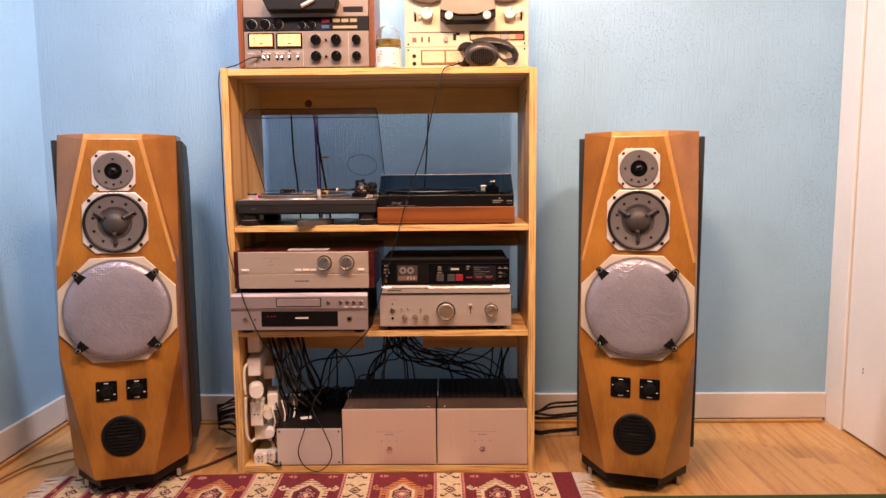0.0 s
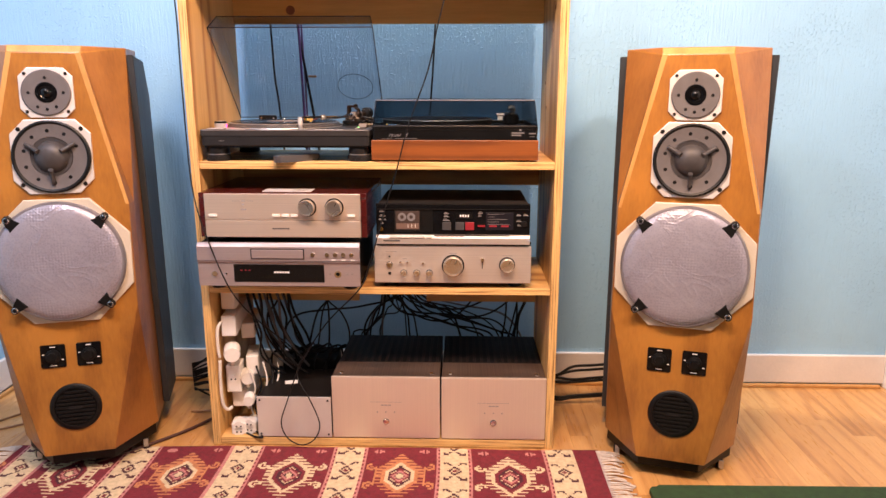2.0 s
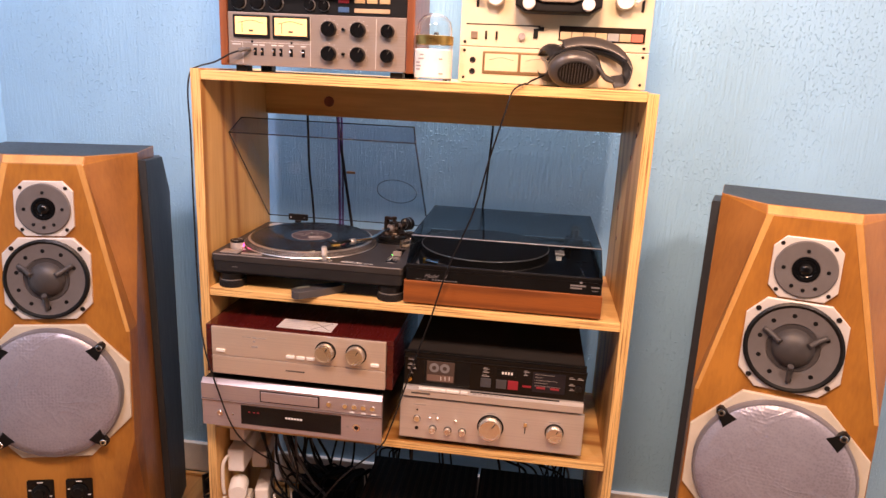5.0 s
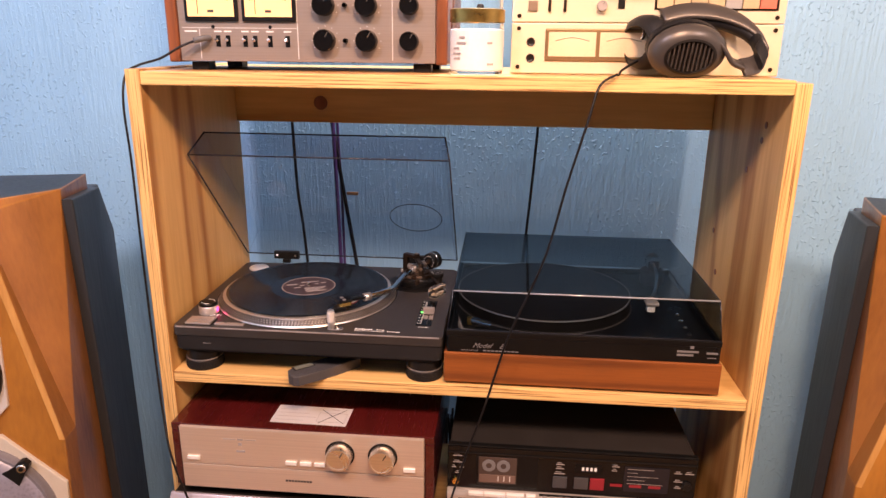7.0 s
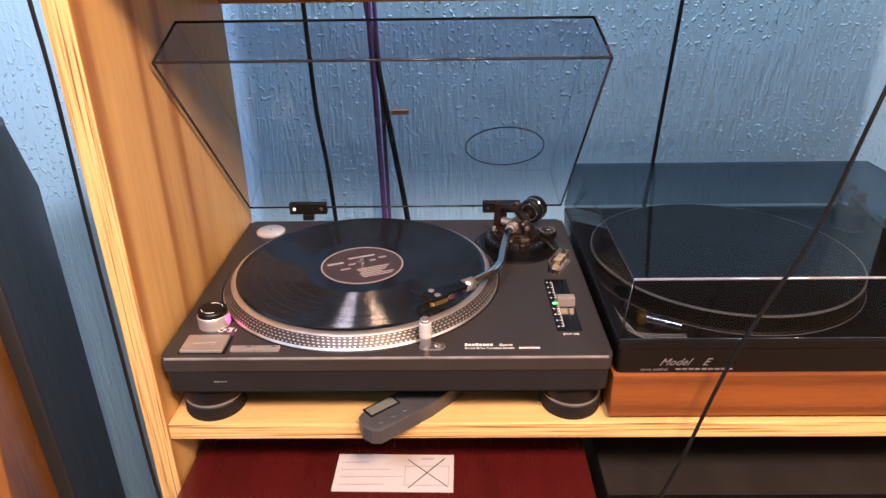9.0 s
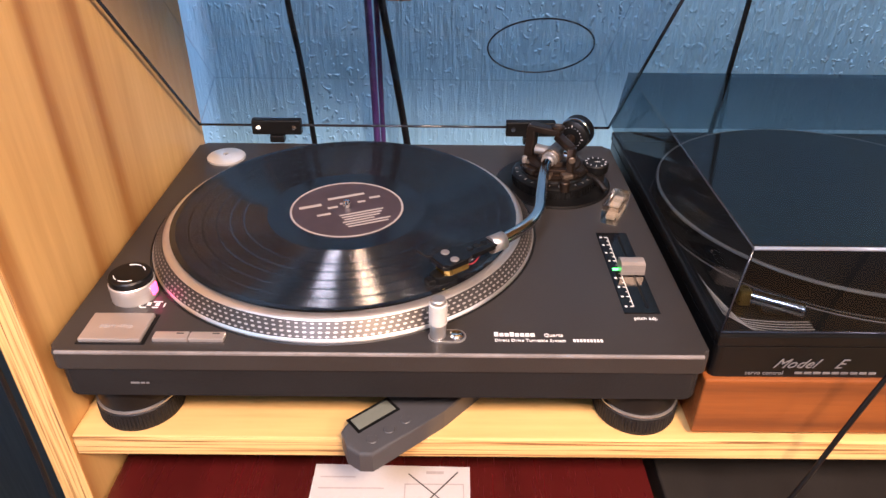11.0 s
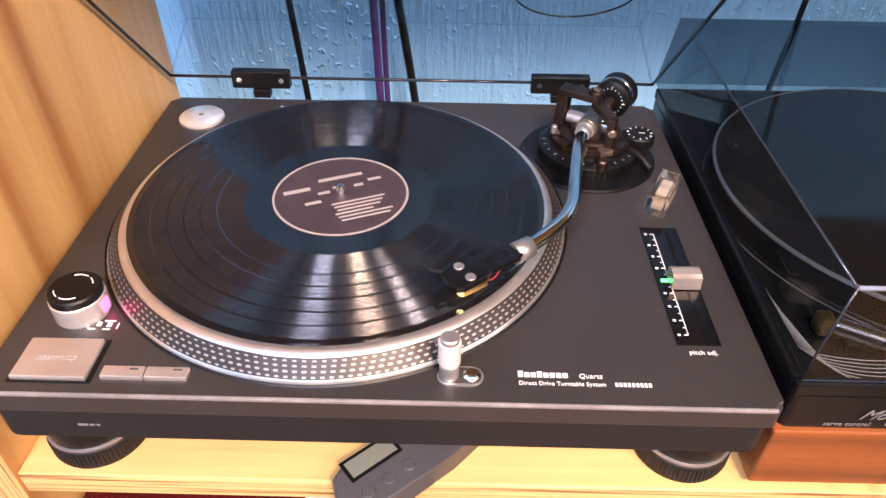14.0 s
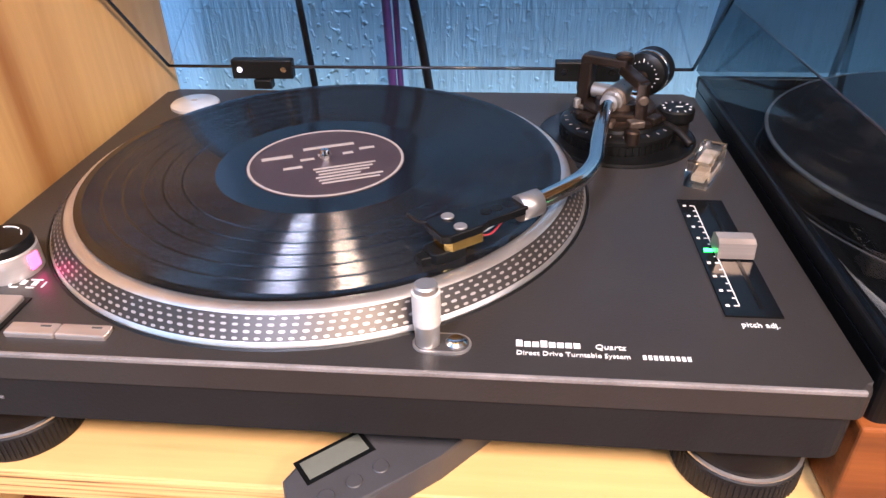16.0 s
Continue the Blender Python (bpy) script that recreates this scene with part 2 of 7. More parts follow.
FRAME_SILVER = plain("driver_frame_silver", (0.70, 0.66, 0.62), 0.42, 0.35, 0.06, 20.0, 0.08)
DRIVER_GREY = plain("driver_grey", (0.125, 0.112, 0.11), 0.5, 0.1, 0.1, 40.0, 0.15)
CONE = plain("cone_dark", (0.045, 0.04, 0.04), 0.5, 0, 0.15, 40.0)
CREAM = plain("cream_panel_paint", (0.68, 0.585, 0.41), 0.45, 0.1, 0.05, 10.0, 0.05)
IVORY = plain("ivory_plastic", (0.76, 0.72, 0.66), 0.42, 0, 0.06, 30.0)
INK_WHITE = plain("white_print", (0.80, 0.78, 0.75), 0.6)
INK_DARK = plain("dark_print", (0.05, 0.045, 0.04), 0.6)
INK_DIM = plain("dim_print", (0.16, 0.15, 0.15), 0.6)
INK_GREY = plain("grey_print", (0.34, 0.30, 0.28), 0.6)
RED_KEY = plain("red_key", (0.26, 0.018, 0.026), 0.4)
PURPLE = plain("violet_cable", (0.07, 0.03, 0.13), 0.45)
PAPER = plain("white_paper", (0.74, 0.71, 0.68), 0.8, 0, 0.05)
VINYL = vinyl("record_grooves")
LABEL = plain("record_label_print", (0.045, 0.03, 0.034), 0.5, 0, 0.25, 60.0)
SMOKE = tinted("smoked_acrylic_clear", (0.895, 0.915, 0.945))
SMOKE_DARK = tinted("smoked_acrylic_dark", (0.61, 0.665, 0.70))
SMOKE_EDGE = plain("acrylic_edge", (0.02, 0.022, 0.03), 0.15)
CLEAR = glassy("clear_acrylic", (0.95, 0.93, 0.90), 0.04, 1.45)
GLASS = glassy("clear_glass", (0.95, 0.97, 0.98), 0.02, 1.35)
AMBER = glow("amber_meter_light", (1.0, 0.66, 0.26), 0.45)
PINK_LED = glow("strobe_light", (1.0, 0.05, 0.20), 4.5)
GREEN_LED = glow("green_light", (0.1, 1.0, 0.15), 4.0)
GREEN = plain("green_mat_pile", (0.022, 0.055, 0.018), 0.95, 0, 0.4, 60.0, 0.8)
RECORDER_SILVER = brushed("recorder_silver", (0.36, 0.30, 0.26), 0.42, 2, 0.5)
TAN_SOFT, GREY_SOFT, RED_SOFT = plain("tan_keys", (0.50, 0.38, 0.22), 0.45), plain("grey_keys", (0.32, 0.31, 0.29), 0.45), plain("soft_red_key", (0.60, 0.16, 0.10), 0.45)
GOLD_DARK = plain("antique_gold", (0.36, 0.24, 0.07), 0.3, 0.9, 0.35, 60.0)
COLLAR = plain("satin_collar_metal", (0.50, 0.475, 0.455), 0.38, 0.85, 0.06)
DOTS = plain("strobe_dot_metal", (0.33, 0.30, 0.28), 0.42, 0.4, 0.1)
BAND = plain("strobe_band_metal", (0.045, 0.039, 0.036), 0.4, 0.5, 0.15, 60.0)
CLEAR_BOX = tinted("clear_acrylic_wall", (0.93, 0.90, 0.86), 0.03)


# ---- building helpers ----
BASE = {}


def base_of(ob):
    while ob.parent:
        ob = ob.parent
    return BASE.get(ob.name, Vector())


def thing(name, at, label, category, group="", turn=0.0, kind="", world=False):
    """An Empty at the thing's base. world: its parts are given in the room's own coordinates."""
    ob = new(name)
    if world:
        BASE[ob.name] = Vector(at)
    ob.empty_display_size = 0.05
    ob.matrix_world = pose(*at, 0, 0, turn)
    return tagged(ob, label, category, group, kind)


def mesh_of(name, bm, mats):
    me = bpy.data.meshes.new(name)
    bm.to_mesh(me)
    bm.free()
    for m in mats if isinstance(mats, (list, tuple)) else [mats]:
        me.materials.append(m)
    return me


def part(name, bm, mats, parent, label=""):
    """Links bm, in its thing's own frame, as one mesh under a thing or a part."""
    bmesh.ops.translate(bm, vec=-base_of(parent), verts=bm.verts)
    ob = new(name, mesh_of(name, bm, mats))
    ob.parent = parent
    if label:
        ob["label"] = label
    return ob


def solo(name, bm, mats, at, label, category, group="", kind=""):
    """One mesh that is a thing by itself; bm is in the room's own coordinates."""
    bmesh.ops.translate(bm, vec=-Vector(at), verts=bm.verts)
    ob = new(name, mesh_of(name, bm, mats))
    ob.matrix_world = pose(*at)
    return tagged(ob, label, category, group, kind)


def box(bm, x0, x1, y0, y1, z0, z1, bevel=0.0, seg=2, mi=0):
    g = bmesh.ops.create_cube(bm, size=1, matrix=Matrix.LocRotScale(((x0 + x1) / 2, (y0 + y1) / 2, (z0 + z1) / 2), None, (x1 - x0, y1 - y0, z1 - z0)))
    vs = g["verts"]
    faces = list({f for v in vs for f in v.link_faces})
    for f in faces:
        f.material_index = mi
    if bevel:
        bmesh.ops.bevel(bm, geom=list({e for v in vs for e in v.link_edges}), offset=bevel, segments=seg, affect="EDGES", profile=0.5)
    return bm


def boxed(*a, **k):
    return box(bmesh.new(), *a, **k)


AXES = {"x": Matrix.Rotation(radians(90), 4, "Y"), "y": Matrix.Rotation(radians(-90), 4, "X"), "z": Matrix.Identity(4), "-y": Matrix.Rotation(radians(90), 4, "X")}


def lathe(bm, profile, at=(0, 0, 0), axis="z", seg=32, mi=0, turn=None):
    """Turns a profile of (radius, height) pairs round an axis."""
    m = Matrix.Translation(at) @ (turn if turn else AXES[axis])
    rings = []
    for r, h in profile:
        if r < 1e-6:
            rings.append([bm.verts.new(m @ Vector((0, 0, h)))])
        else:
            rings.append([bm.verts.new(m @ Vector((r * math.cos(6.28319 * i / seg), r * math.sin(6.28319 * i / seg), h))) for i in range(seg)])
    for a, b in zip(rings, rings[1:]):
        for i in range(seg):
            j = (i + 1) % seg
            if len(a) == 1 and len(b) == 1:
                continue
            vs = [a[0], b[j], b[i]] if len(a) == 1 else [a[i], a[j], b[0]] if len(b) == 1 else [a[i], a[j], b[j], b[i]]
            f = bm.faces.new(vs)
            f.smooth, f.material_index = True, mi
    return bm


def sharpen(bm, degrees=38):
    bm.normal_update()
    for e in bm.edges:
        if len(e.link_faces) == 2 and e.calc_face_angle(0) > radians(degrees):
            e.smooth = False
    return bm


def rod(bm, r, h, at=(0, 0, 0), axis="z", seg=20, bev=0.0, mi=0, turn=None):
    bev = min(bev, r * 0.5, h * 0.45)
    prof = [(0, 0), (r - bev, 0), (r, bev), (r, h - bev), (r - bev, h), (0, h)] if bev else [(0, 0), (r, 0), (r, h), (0, h)]
    return sharpen(lathe(bm, prof, at, axis, seg, mi, turn))


def spline(points, steps=8):
    pts = [Vector(p) for p in points]
    pts = [2 * pts[0] - pts[1]] + pts + [2 * pts[-1] - pts[-2]]
    out = []
    for a, b, c, d in zip(pts, pts[1:], pts[2:], pts[3:]):
        for k in range(steps):
            t = k / steps
            out.append(0.5 * (2 * b + (c - a) * t + (2 * a - 5 * b + 4 * c - d) * t * t + (3 * b - a - 3 * c + d) * t ** 3))
    return out + [pts[-2]]


def tube(bm, points, r, steps=8, seg=8, mi=0, smooth=True):
    """A round cord or pipe along a curve through the points."""
    pts = spline(points, steps) if smooth else [Vector(p) for p in points]
    up, rings = Vector((0.31, 0.2, 0.93)), []
    for i, p in enumerate(pts):
        d = (pts[min(i + 1, len(pts) - 1)] - pts[max(i - 1, 0)]).normalized()
        s = d.cross(up)
        if s.length < 1e-3:
            s = d.cross(Vector((1, 0, 0)))
        s.normalize()
        up = s.cross(d).normalized()
        rr = r(i / (len(pts) - 1)) if callable(r) else r
        rings.append([bm.verts.new(p + rr * (math.cos(6.28319 * k / seg) * s + math.sin(6.28319 * k / seg) * up)) for k in range(seg)])
    for a, b in zip(rings, rings[1:]):
        for k in range(seg):
            f = bm.faces.new([a[k], a[(k + 1) % seg], b[(k + 1) % seg], b[k]])
            f.smooth, f.material_index = True, mi
    for ring, flip in ((rings[0], False), (rings[-1], True)):
        f = bm.faces.new(ring if flip else ring[::-1])
        f.material_index = mi
    return bm


def prism(bm, outline, h0, h1, to=lambda u, v, h: (u, v, h), bevel=0.0, mi=0):
    """Extrudes a flat outline of (u, v) between two heights."""
    lo = [bm.verts.new(to(u, v, h0)) for u, v in outline]
    hi = [bm.verts.new(to(u, v, h1)) for u, v in outline]
    n = len(outline)
    fs = [bm.faces.new(lo[::-1]), bm.faces.new(hi)] + [bm.faces.new([lo[i], lo[(i + 1) % n], hi[(i + 1) % n], hi[i]]) for i in range(n)]
    for f in fs:
        f.material_index = mi
    if bevel:
        bmesh.ops.bevel(bm, geom=list({e for v in hi for e in v.link_edges if e.other_vert(v) in hi}), offset=bevel, segments=2, affect="EDGES", profile=0.5)
    bmesh.ops.recalc_face_normals(bm, faces=bm.faces)
    return bm


def octagon(w, h, cut):
    a, b = w / 2, h / 2
    return [(-a + cut, -b), (a - cut, -b), (a, -b + cut), (a, b - cut), (a - cut, b), (-a + cut, b), (-a, b - cut), (-a, -b + cut)]


def rounded(x0, x1, y0, y1, r, n=5):
    pts = []
    for cx, cy, a0 in ((x1 - r, y0 + r, -90), (x1 - r, y1 - r, 0), (x0 + r, y1 - r, 90), (x0 + r, y0 + r, 180)):
        pts += [(cx + r * math.cos(radians(a0 + 90 * k / n)), cy + r * math.sin(radians(a0 + 90 * k / n))) for k in range(n + 1)]
    return pts


def words(text, size, parent, at, mat, rot=(90, 0, 0), name="lettering", align="LEFT", shear=0.0):
    """Flat lettering in the built-in font, as a thin mesh."""
    cu = bpy.data.curves.new(name, "FONT")
    cu.body, cu.size, cu.extrude, cu.align_x, cu.shear, cu.resolution_u = text, size, 0.0002, align, shear, 2
    tmp = bpy.data.objects.new(name, cu)
    me = bpy.data.meshes.new_from_object(tmp)
    bpy.data.objects.remove(tmp)
    bpy.data.curves.remove(cu)
    me.materials.append(mat)
    ob = new(name, me)
    ob.parent = parent
    ob.matrix_basis = pose(*(Vector(at) - base_of(parent)), *rot)
    return ob


def bars(bm, x, z, y, widths, h, gap=0.0015, mi=0):
    """A row of printed bars on an upright face."""
    for w in widths:
        box(bm, x, x + w, y - 0.0005, y + 0.0005, z, z + h, mi=mi)
        x += w + gap
    return bm


# ---- the room ----
X0, X1, Y0, Y1, H = -1.36, 1.735, -3.6, 0.48, 2.5


def structure(name, bm, mats, label):
    return tagged(new(name, mesh_of(name, bm, mats)), label, "", "", "structure")


structure("wall_back", boxed(X0 - 0.12, X1 + 0.12, Y1, Y1 + 0.12, 0, H), BLUE, "light blue painted wall with a streaky plaster texture")
structure("wall_left", boxed(X0 - 0.12, X0, Y0, Y1, 0, H), BLUE, "light blue painted side wall")
structure("wall_right", boxed(X1 + 0.04, X1 + 0.16, Y0, Y1, 0, H), WHITE, "white painted side wall")
# unseen wall; its dark colour is chosen to weaken fill and reflections
structure("wall_front", boxed(X0 - 0.12, X1 + 0.12, Y0 - 0.12, Y0, 0, H), plain("bounce_cutting_dark", (0.085, 0.085, 0.095), 0.8, 0, 0.06, 2.0), "unseen closing wall, kept dark to cut bounced light")
structure("ceiling", boxed(X0 - 0.12, X1 + 0.12, Y0 - 0.12, Y1 + 0.12, H, H + 0.1), CEILING, "unseen ceiling, toned down to grey to cut bounced light")
structure("floor", boxed(X0 - 0.12, X1 + 0.12, Y0 - 0.12, Y1 + 0.12, -0.12, -0.008), plain("floor_joint", (0.16, 0.075, 0.025), 0.6), "oak laminate plank floor")

bm = boxed(X0 + 0.016, X1, Y1 - 0.016, Y1, 0.014, 0.118, 0.003)
structure("baseboard_back", bm, SKIRT, "cream painted skirting board")
bm = boxed(X0, X0 + 0.016, Y0, Y1, 0.014, 0.118, 0.003)
structure("baseboard_left", bm, SKIRT, "cream painted skirting board")
structure("trim_back", boxed(X0 + 0.03, X1 - 0.014, Y1 - 0.030, Y1 - 0.016, 0, 0.013, 0.004), PLANK, "thin wooden beading along the floor")
structure("trim_left", boxed(X0 + 0.016, X0 + 0.030, Y0, Y1 - 0.016, 0, 0.013, 0.004), PLANK, "thin wooden beading along the floor")

# white door in the side wall, with its post
structure("door_frame", boxed(X1, X1 + 0.04, 0.36, Y1, 0.0, H, 0.003), WHITE, "white painted door post")
door = thing("door", (X1 + 0.02, -0.1, 0), "white painted flush door standing closed", "door", kind="structure")
part("leaf", boxed(-0.012, 0.02, -0.60, 0.455, 0.012, 2.10, 0.003), WHITE, door)
bm = bmesh.new()
for z in (0.275, 0.262):
    box(bm, -0.0135, -0.0115, 0.345, 0.349, z, z + 0.008)
part("scuff", bm, INK_DARK, door)

# ---- plywood rack ----
rack = thing("shelf_rack", (0, 0.19, 0), "home-made pine plywood rack with three shelves", "shelf")
RY = -0.19


def board(name, x0, x1, y0, y1, z0, z1, face, edge, label=""):
    bm = boxed(x0, x1, y0 + RY, y1 + RY, z0, z1, 0.0016)
    bm.normal_update()
    for f in bm.faces:
        f.material_index = 1 if f.normal.y < -0.6 else 0
    return part(name, bm, [face, edge], rack, label)


board("side_panel", -0.495, -0.472, 0.0, 0.388, 0, 1.345, PINE, PLY_X)
board("side_panel", 0.487, 0.510, 0.0, 0.388, 0, 1.338, PINE, PLY_X)
board("top_board", -0.4718, 0.4868, 0.001, 0.388, 1.321, 1.342, PINE_X, PLY_Z)
board("shelf", -0.4718, 0.4868, 0.002, 0.375, 0.821, 0.841, PINE_X, PLY_Z)
board("shelf", -0.4718, 0.4868, 0.002, 0.375, 0.471, 0.491, PINE_X, PLY_Z)
board("bottom_board", -0.4718, 0.4868, 0.001, 0.388, 0.002, 0.026, PINE_X, PLY_Z)
board("back_rail", -0.4718, 0.4868, 0.372, 0.388, 1.228, 1.3205, PINE_X, PINE_X)
board("back_rail", -0.4718, 0.4868, 0.372, 0.388, 0.730, 0.8205, PINE_X, PINE_X)
board("back_rail", -0.4718, -0.105, 0.372, 0.388, 0.335, 0.4705, PINE_X, PINE_X)
board("back_rail", 0.122, 0.4868, 0.372, 0.388, 0.335, 0.4705, PINE_X, PINE_X)
part("knot", rod(bmesh.new(), 0.014, 0.004, (-0.292, 0.371 + RY, 1.268), "-y", 16, 0.001), WALNUT, rack, "dark brown knot")
for ky, kz in ((0.09, 1.27), (0.15, 1.19), (0.24, 0.98), (0.28, 1.05), (0.10, 1.245)):
    part("knot", rod(bmesh.new(), 0.0055, 0.0012, (0.4872, ky + RY, kz), "x", 10, turn=Matrix.Rotation(radians(-90), 4, "Y")), WALNUT, rack, "small dark knot")

# ---- loudspeakers ----
TILT = 0.10


def speaker(at, turn, sway):
    W = 0.98
    """Local frame: u to the right, v away from the listener, z up; the front leans back."""
    sp = thing("loudspeaker", at, "tall faceted amber-veneered floor loudspeaker with three drivers, on castors", "loudspeaker", "pair of loudspeakers", turn)

    def lean(u, z, w=0.0):
        return Vector((u * W + sway * (0.58 - z), TILT * (z - 0.58) - w, z))

    bm = bmesh.new()
    ft = [lean(-0.086, 1.116), lean(0.086, 1.116)]
    fm = [lean(-0.175, 0.73), lean(-0.177, 0.46), lean(0.177, 0.46), lean(0.175, 0.73)]
    fb = [lean(-0.088, 0.062), lean(0.088, 0.062)]
    tt = [Vector((-0.086 + sway * -0.54, ft[0].y + 0.014, 1.134)), Vector((0.086 + sway * -0.54, ft[0].y + 0.014, 1.134))]
    s = {}
    for k, x in (("l", -1), ("r", 1)):
        s[k] = [Vector((0.178 * x, 0.155, 1.134)), Vector((0.178 * x, 0.055, 0.73)), Vector((0.178 * x, 0.03, 0.46)), Vector((0.176 * x, 0.090, 0.062))]
    back = {k: [Vector((0.178 * x, 0.30, 1.134)), Vector((0.176 * x, 0.30, 0.062))] for k, x in (("l", -1), ("r", 1))}
    v = lambda p: bm.verts.new(p)
    FT, FM, FB, TT = [v(p) for p in ft], [v(p) for p in fm], [v(p) for p in fb], [v(p) for p in tt]
    S = {k: [v(p) for p in q] for k, q in s.items()}
    B = {k: [v(p) for p in q] for k, q in back.items()}
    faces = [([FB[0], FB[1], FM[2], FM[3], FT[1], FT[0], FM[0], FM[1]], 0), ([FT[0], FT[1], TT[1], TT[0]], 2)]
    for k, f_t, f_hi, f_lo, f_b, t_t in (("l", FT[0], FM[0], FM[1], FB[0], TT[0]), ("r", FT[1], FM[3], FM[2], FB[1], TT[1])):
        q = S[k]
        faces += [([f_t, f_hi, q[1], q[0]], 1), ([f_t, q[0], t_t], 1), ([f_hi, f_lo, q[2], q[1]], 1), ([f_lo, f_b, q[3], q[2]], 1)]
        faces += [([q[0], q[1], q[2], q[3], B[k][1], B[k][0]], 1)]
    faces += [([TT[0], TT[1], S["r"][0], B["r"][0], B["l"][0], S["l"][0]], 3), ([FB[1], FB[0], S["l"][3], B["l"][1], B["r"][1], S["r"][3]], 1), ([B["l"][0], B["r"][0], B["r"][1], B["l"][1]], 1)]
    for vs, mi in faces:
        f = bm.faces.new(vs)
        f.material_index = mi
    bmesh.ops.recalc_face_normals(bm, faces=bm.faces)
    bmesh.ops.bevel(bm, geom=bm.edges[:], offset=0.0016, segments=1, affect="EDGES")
    part("cabinet", bm, [VENEER, VENEER_SHADED, EDGE_WOOD, DARK_PANEL], sp)

    # light lippings along the slanted front edges
    for a, b in ((ft[0], fm[0]), (ft[1], fm[3])):
        bm = bmesh.new()
        d = 0.010 if a is ft[0] else -0.010
        vs = [v + Vector((o, -0.0012, 0)) for v, o in ((a, 0), (a, d * 1.3), (b, d * 0.8), (b, 0))]
        lo = [bm.verts.new(q) for q in vs]
        hi = [bm.verts.new(q + Vector((0, 0.003, 0))) for q in vs]
        bm.faces.new(lo), bm.faces.new(hi[::-1])
        for i in range(4):
            bm.faces.new([lo[i], hi[i], hi[(i + 1) % 4], lo[(i + 1) % 4]])
        bmesh.ops.recalc_face_normals(bm, faces=bm.faces)
        part("lipping", bm, EDGE_WOOD, sp)

    # black side wings and rear box
    for x in (-1, 1):
        bm = bmesh.new()
        prism(bm, [(0.200, 0.075), (0.37, 0.075), (0.37, 1.005), (0.31, 1.105), (0.150, 1.116)], 0.1785, 0.1960, lambda a, b, h: (h * x, a, b), 0.003)
        part("wing_panel", bm, DARK_PANEL, sp, "black-stained wooden side panel")
    part("rear_box", boxed(-0.177, 0.177, 0.302, 0.372, 0.09, 1.10, 0.004), DARK_PANEL, sp, "black-stained rear of the cabinet")

    # base and castors
    bm = bmesh.new()
    prism(bm, [(-0.078, -0.030), (0.078, -0.030), (0.168, 0.092), (0.168, 0.35), (-0.168, 0.35), (-0.168, 0.092)], 0.028, 0.061)
    part("base", bm, BLACK, sp, "black base plinth")
    for u, w in ((-0.14, 0.07), (0.14, 0.07), (-0.14, 0.31), (0.14, 0.31)):
        bm = rod(bmesh.new(), 0.016, 0.016, (u - 0.008, w, 0.016), "x", 16, 0.003)
        rod(bm, 0.006, 0.012, (u, w, 0.0165), "z", 10)
        ca = part("castor", bm, BLACK_METAL, sp)
        part("castor_fork", boxed(u - 0.003, u + 0.010, w - 0.021, w - 0.0165, 0.006, 0.030, 0.001), COLLAR, ca, "bright steel fork")

    def face(u, z, out=0.0):
        return lean(u, z, out)

    def plate(u0, z0):
        return lambda a, b, h: face(u0 + a, z0 + b, h)

    OUT = Matrix.Rotation(radians(90) - math.atan(TILT), 4, "X")

    def ring(bm, prof, u, z, out=0.0, seg=40, mi=0):
        return sharpen(lathe(bm, prof, face(u, z, out), seg=seg, mi=mi, turn=OUT))

    def screw(u, z, out, parent, r=0.0042):
        part("screw", rod(bmesh.new(), r, 0.0025, face(u, z, out), seg=10, bev=0.001, turn=OUT), BLACK_METAL, parent)

    # tweeter
    tw = part("tweeter", prism(bmesh.new(), octagon(0.128, 0.124, 0.022), 0.0, 0.005, plate(0, 1.017), 0.0015), FRAME_SILVER, sp, "silver framed dome tweeter")
    part("face_disc", ring(bmesh.new(), [(0, 0), (0.0575, 0), (0.0575, 0.003), (0.055, 0.005), (0.026, 0.004), (0.026, 0.001), (0.0, 0.001)], 0, 1.017, 0.0052), DRIVER_GREY, tw)
    part("dome", ring(bmesh.new(), [(0.025, 0.0), (0.025, 0.004), (0.021, 0.0045), (0.019, 0.002), (0.017, 0.002), (0.0155, 0.004), (0.0135, 0.003), (0.012, 0.006), (0.008, 0.0095), (0.004, 0.0108), (0, 0.011)], 0, 1.017, 0.0065, 28), BLACK_GLOSS, tw)
    for k in range(5):
        a = radians(-90 + (k - 2) * 32) if k in (1, 2, 3) else radians(180 if k == 0 else 0)
        part("vent_hole", rod(bmesh.new(), 0.0038, 0.0008, face(0.041 * math.cos(a), 1.017 + 0.041 * math.sin(a), 0.0100), seg=10, turn=OUT), BLACK, tw)
    part("vent_hole", rod(bmesh.new(), 0.0038, 0.0008, face(0, 1.054, 0.0100), seg=10, turn=OUT), BLACK, tw)
    for a in (-1, 1):
        for b in (-1, 1):
            screw(0.048 * a, 1.017 + 0.047 * b, 0.005, tw)

    # midrange dome
    md = part("midrange", prism(bmesh.new(), octagon(0.192, 0.188, 0.036), 0.0, 0.006, plate(0, 0.857), 0.002), FRAME_SILVER, sp, "silver framed midrange dome")
    part("face_disc", ring(bmesh.new(), [(0, 0), (0.0905, 0), (0.0905, 0.004), (0.086, 0.007), (0.080, 0.0055), (0.05, 0.004), (0.05, 0.001), (0, 0.001)], 0, 0.857, 0.0062), DRIVER_GREY, md)
    part("outer_ring", ring(bmesh.new(), [(0.082, 0.0), (0.0925, 0.0), (0.0925, 0.006), (0.088, 0.0085), (0.083, 0.0065)], 0, 0.857, 0.0064), BLACK, md)
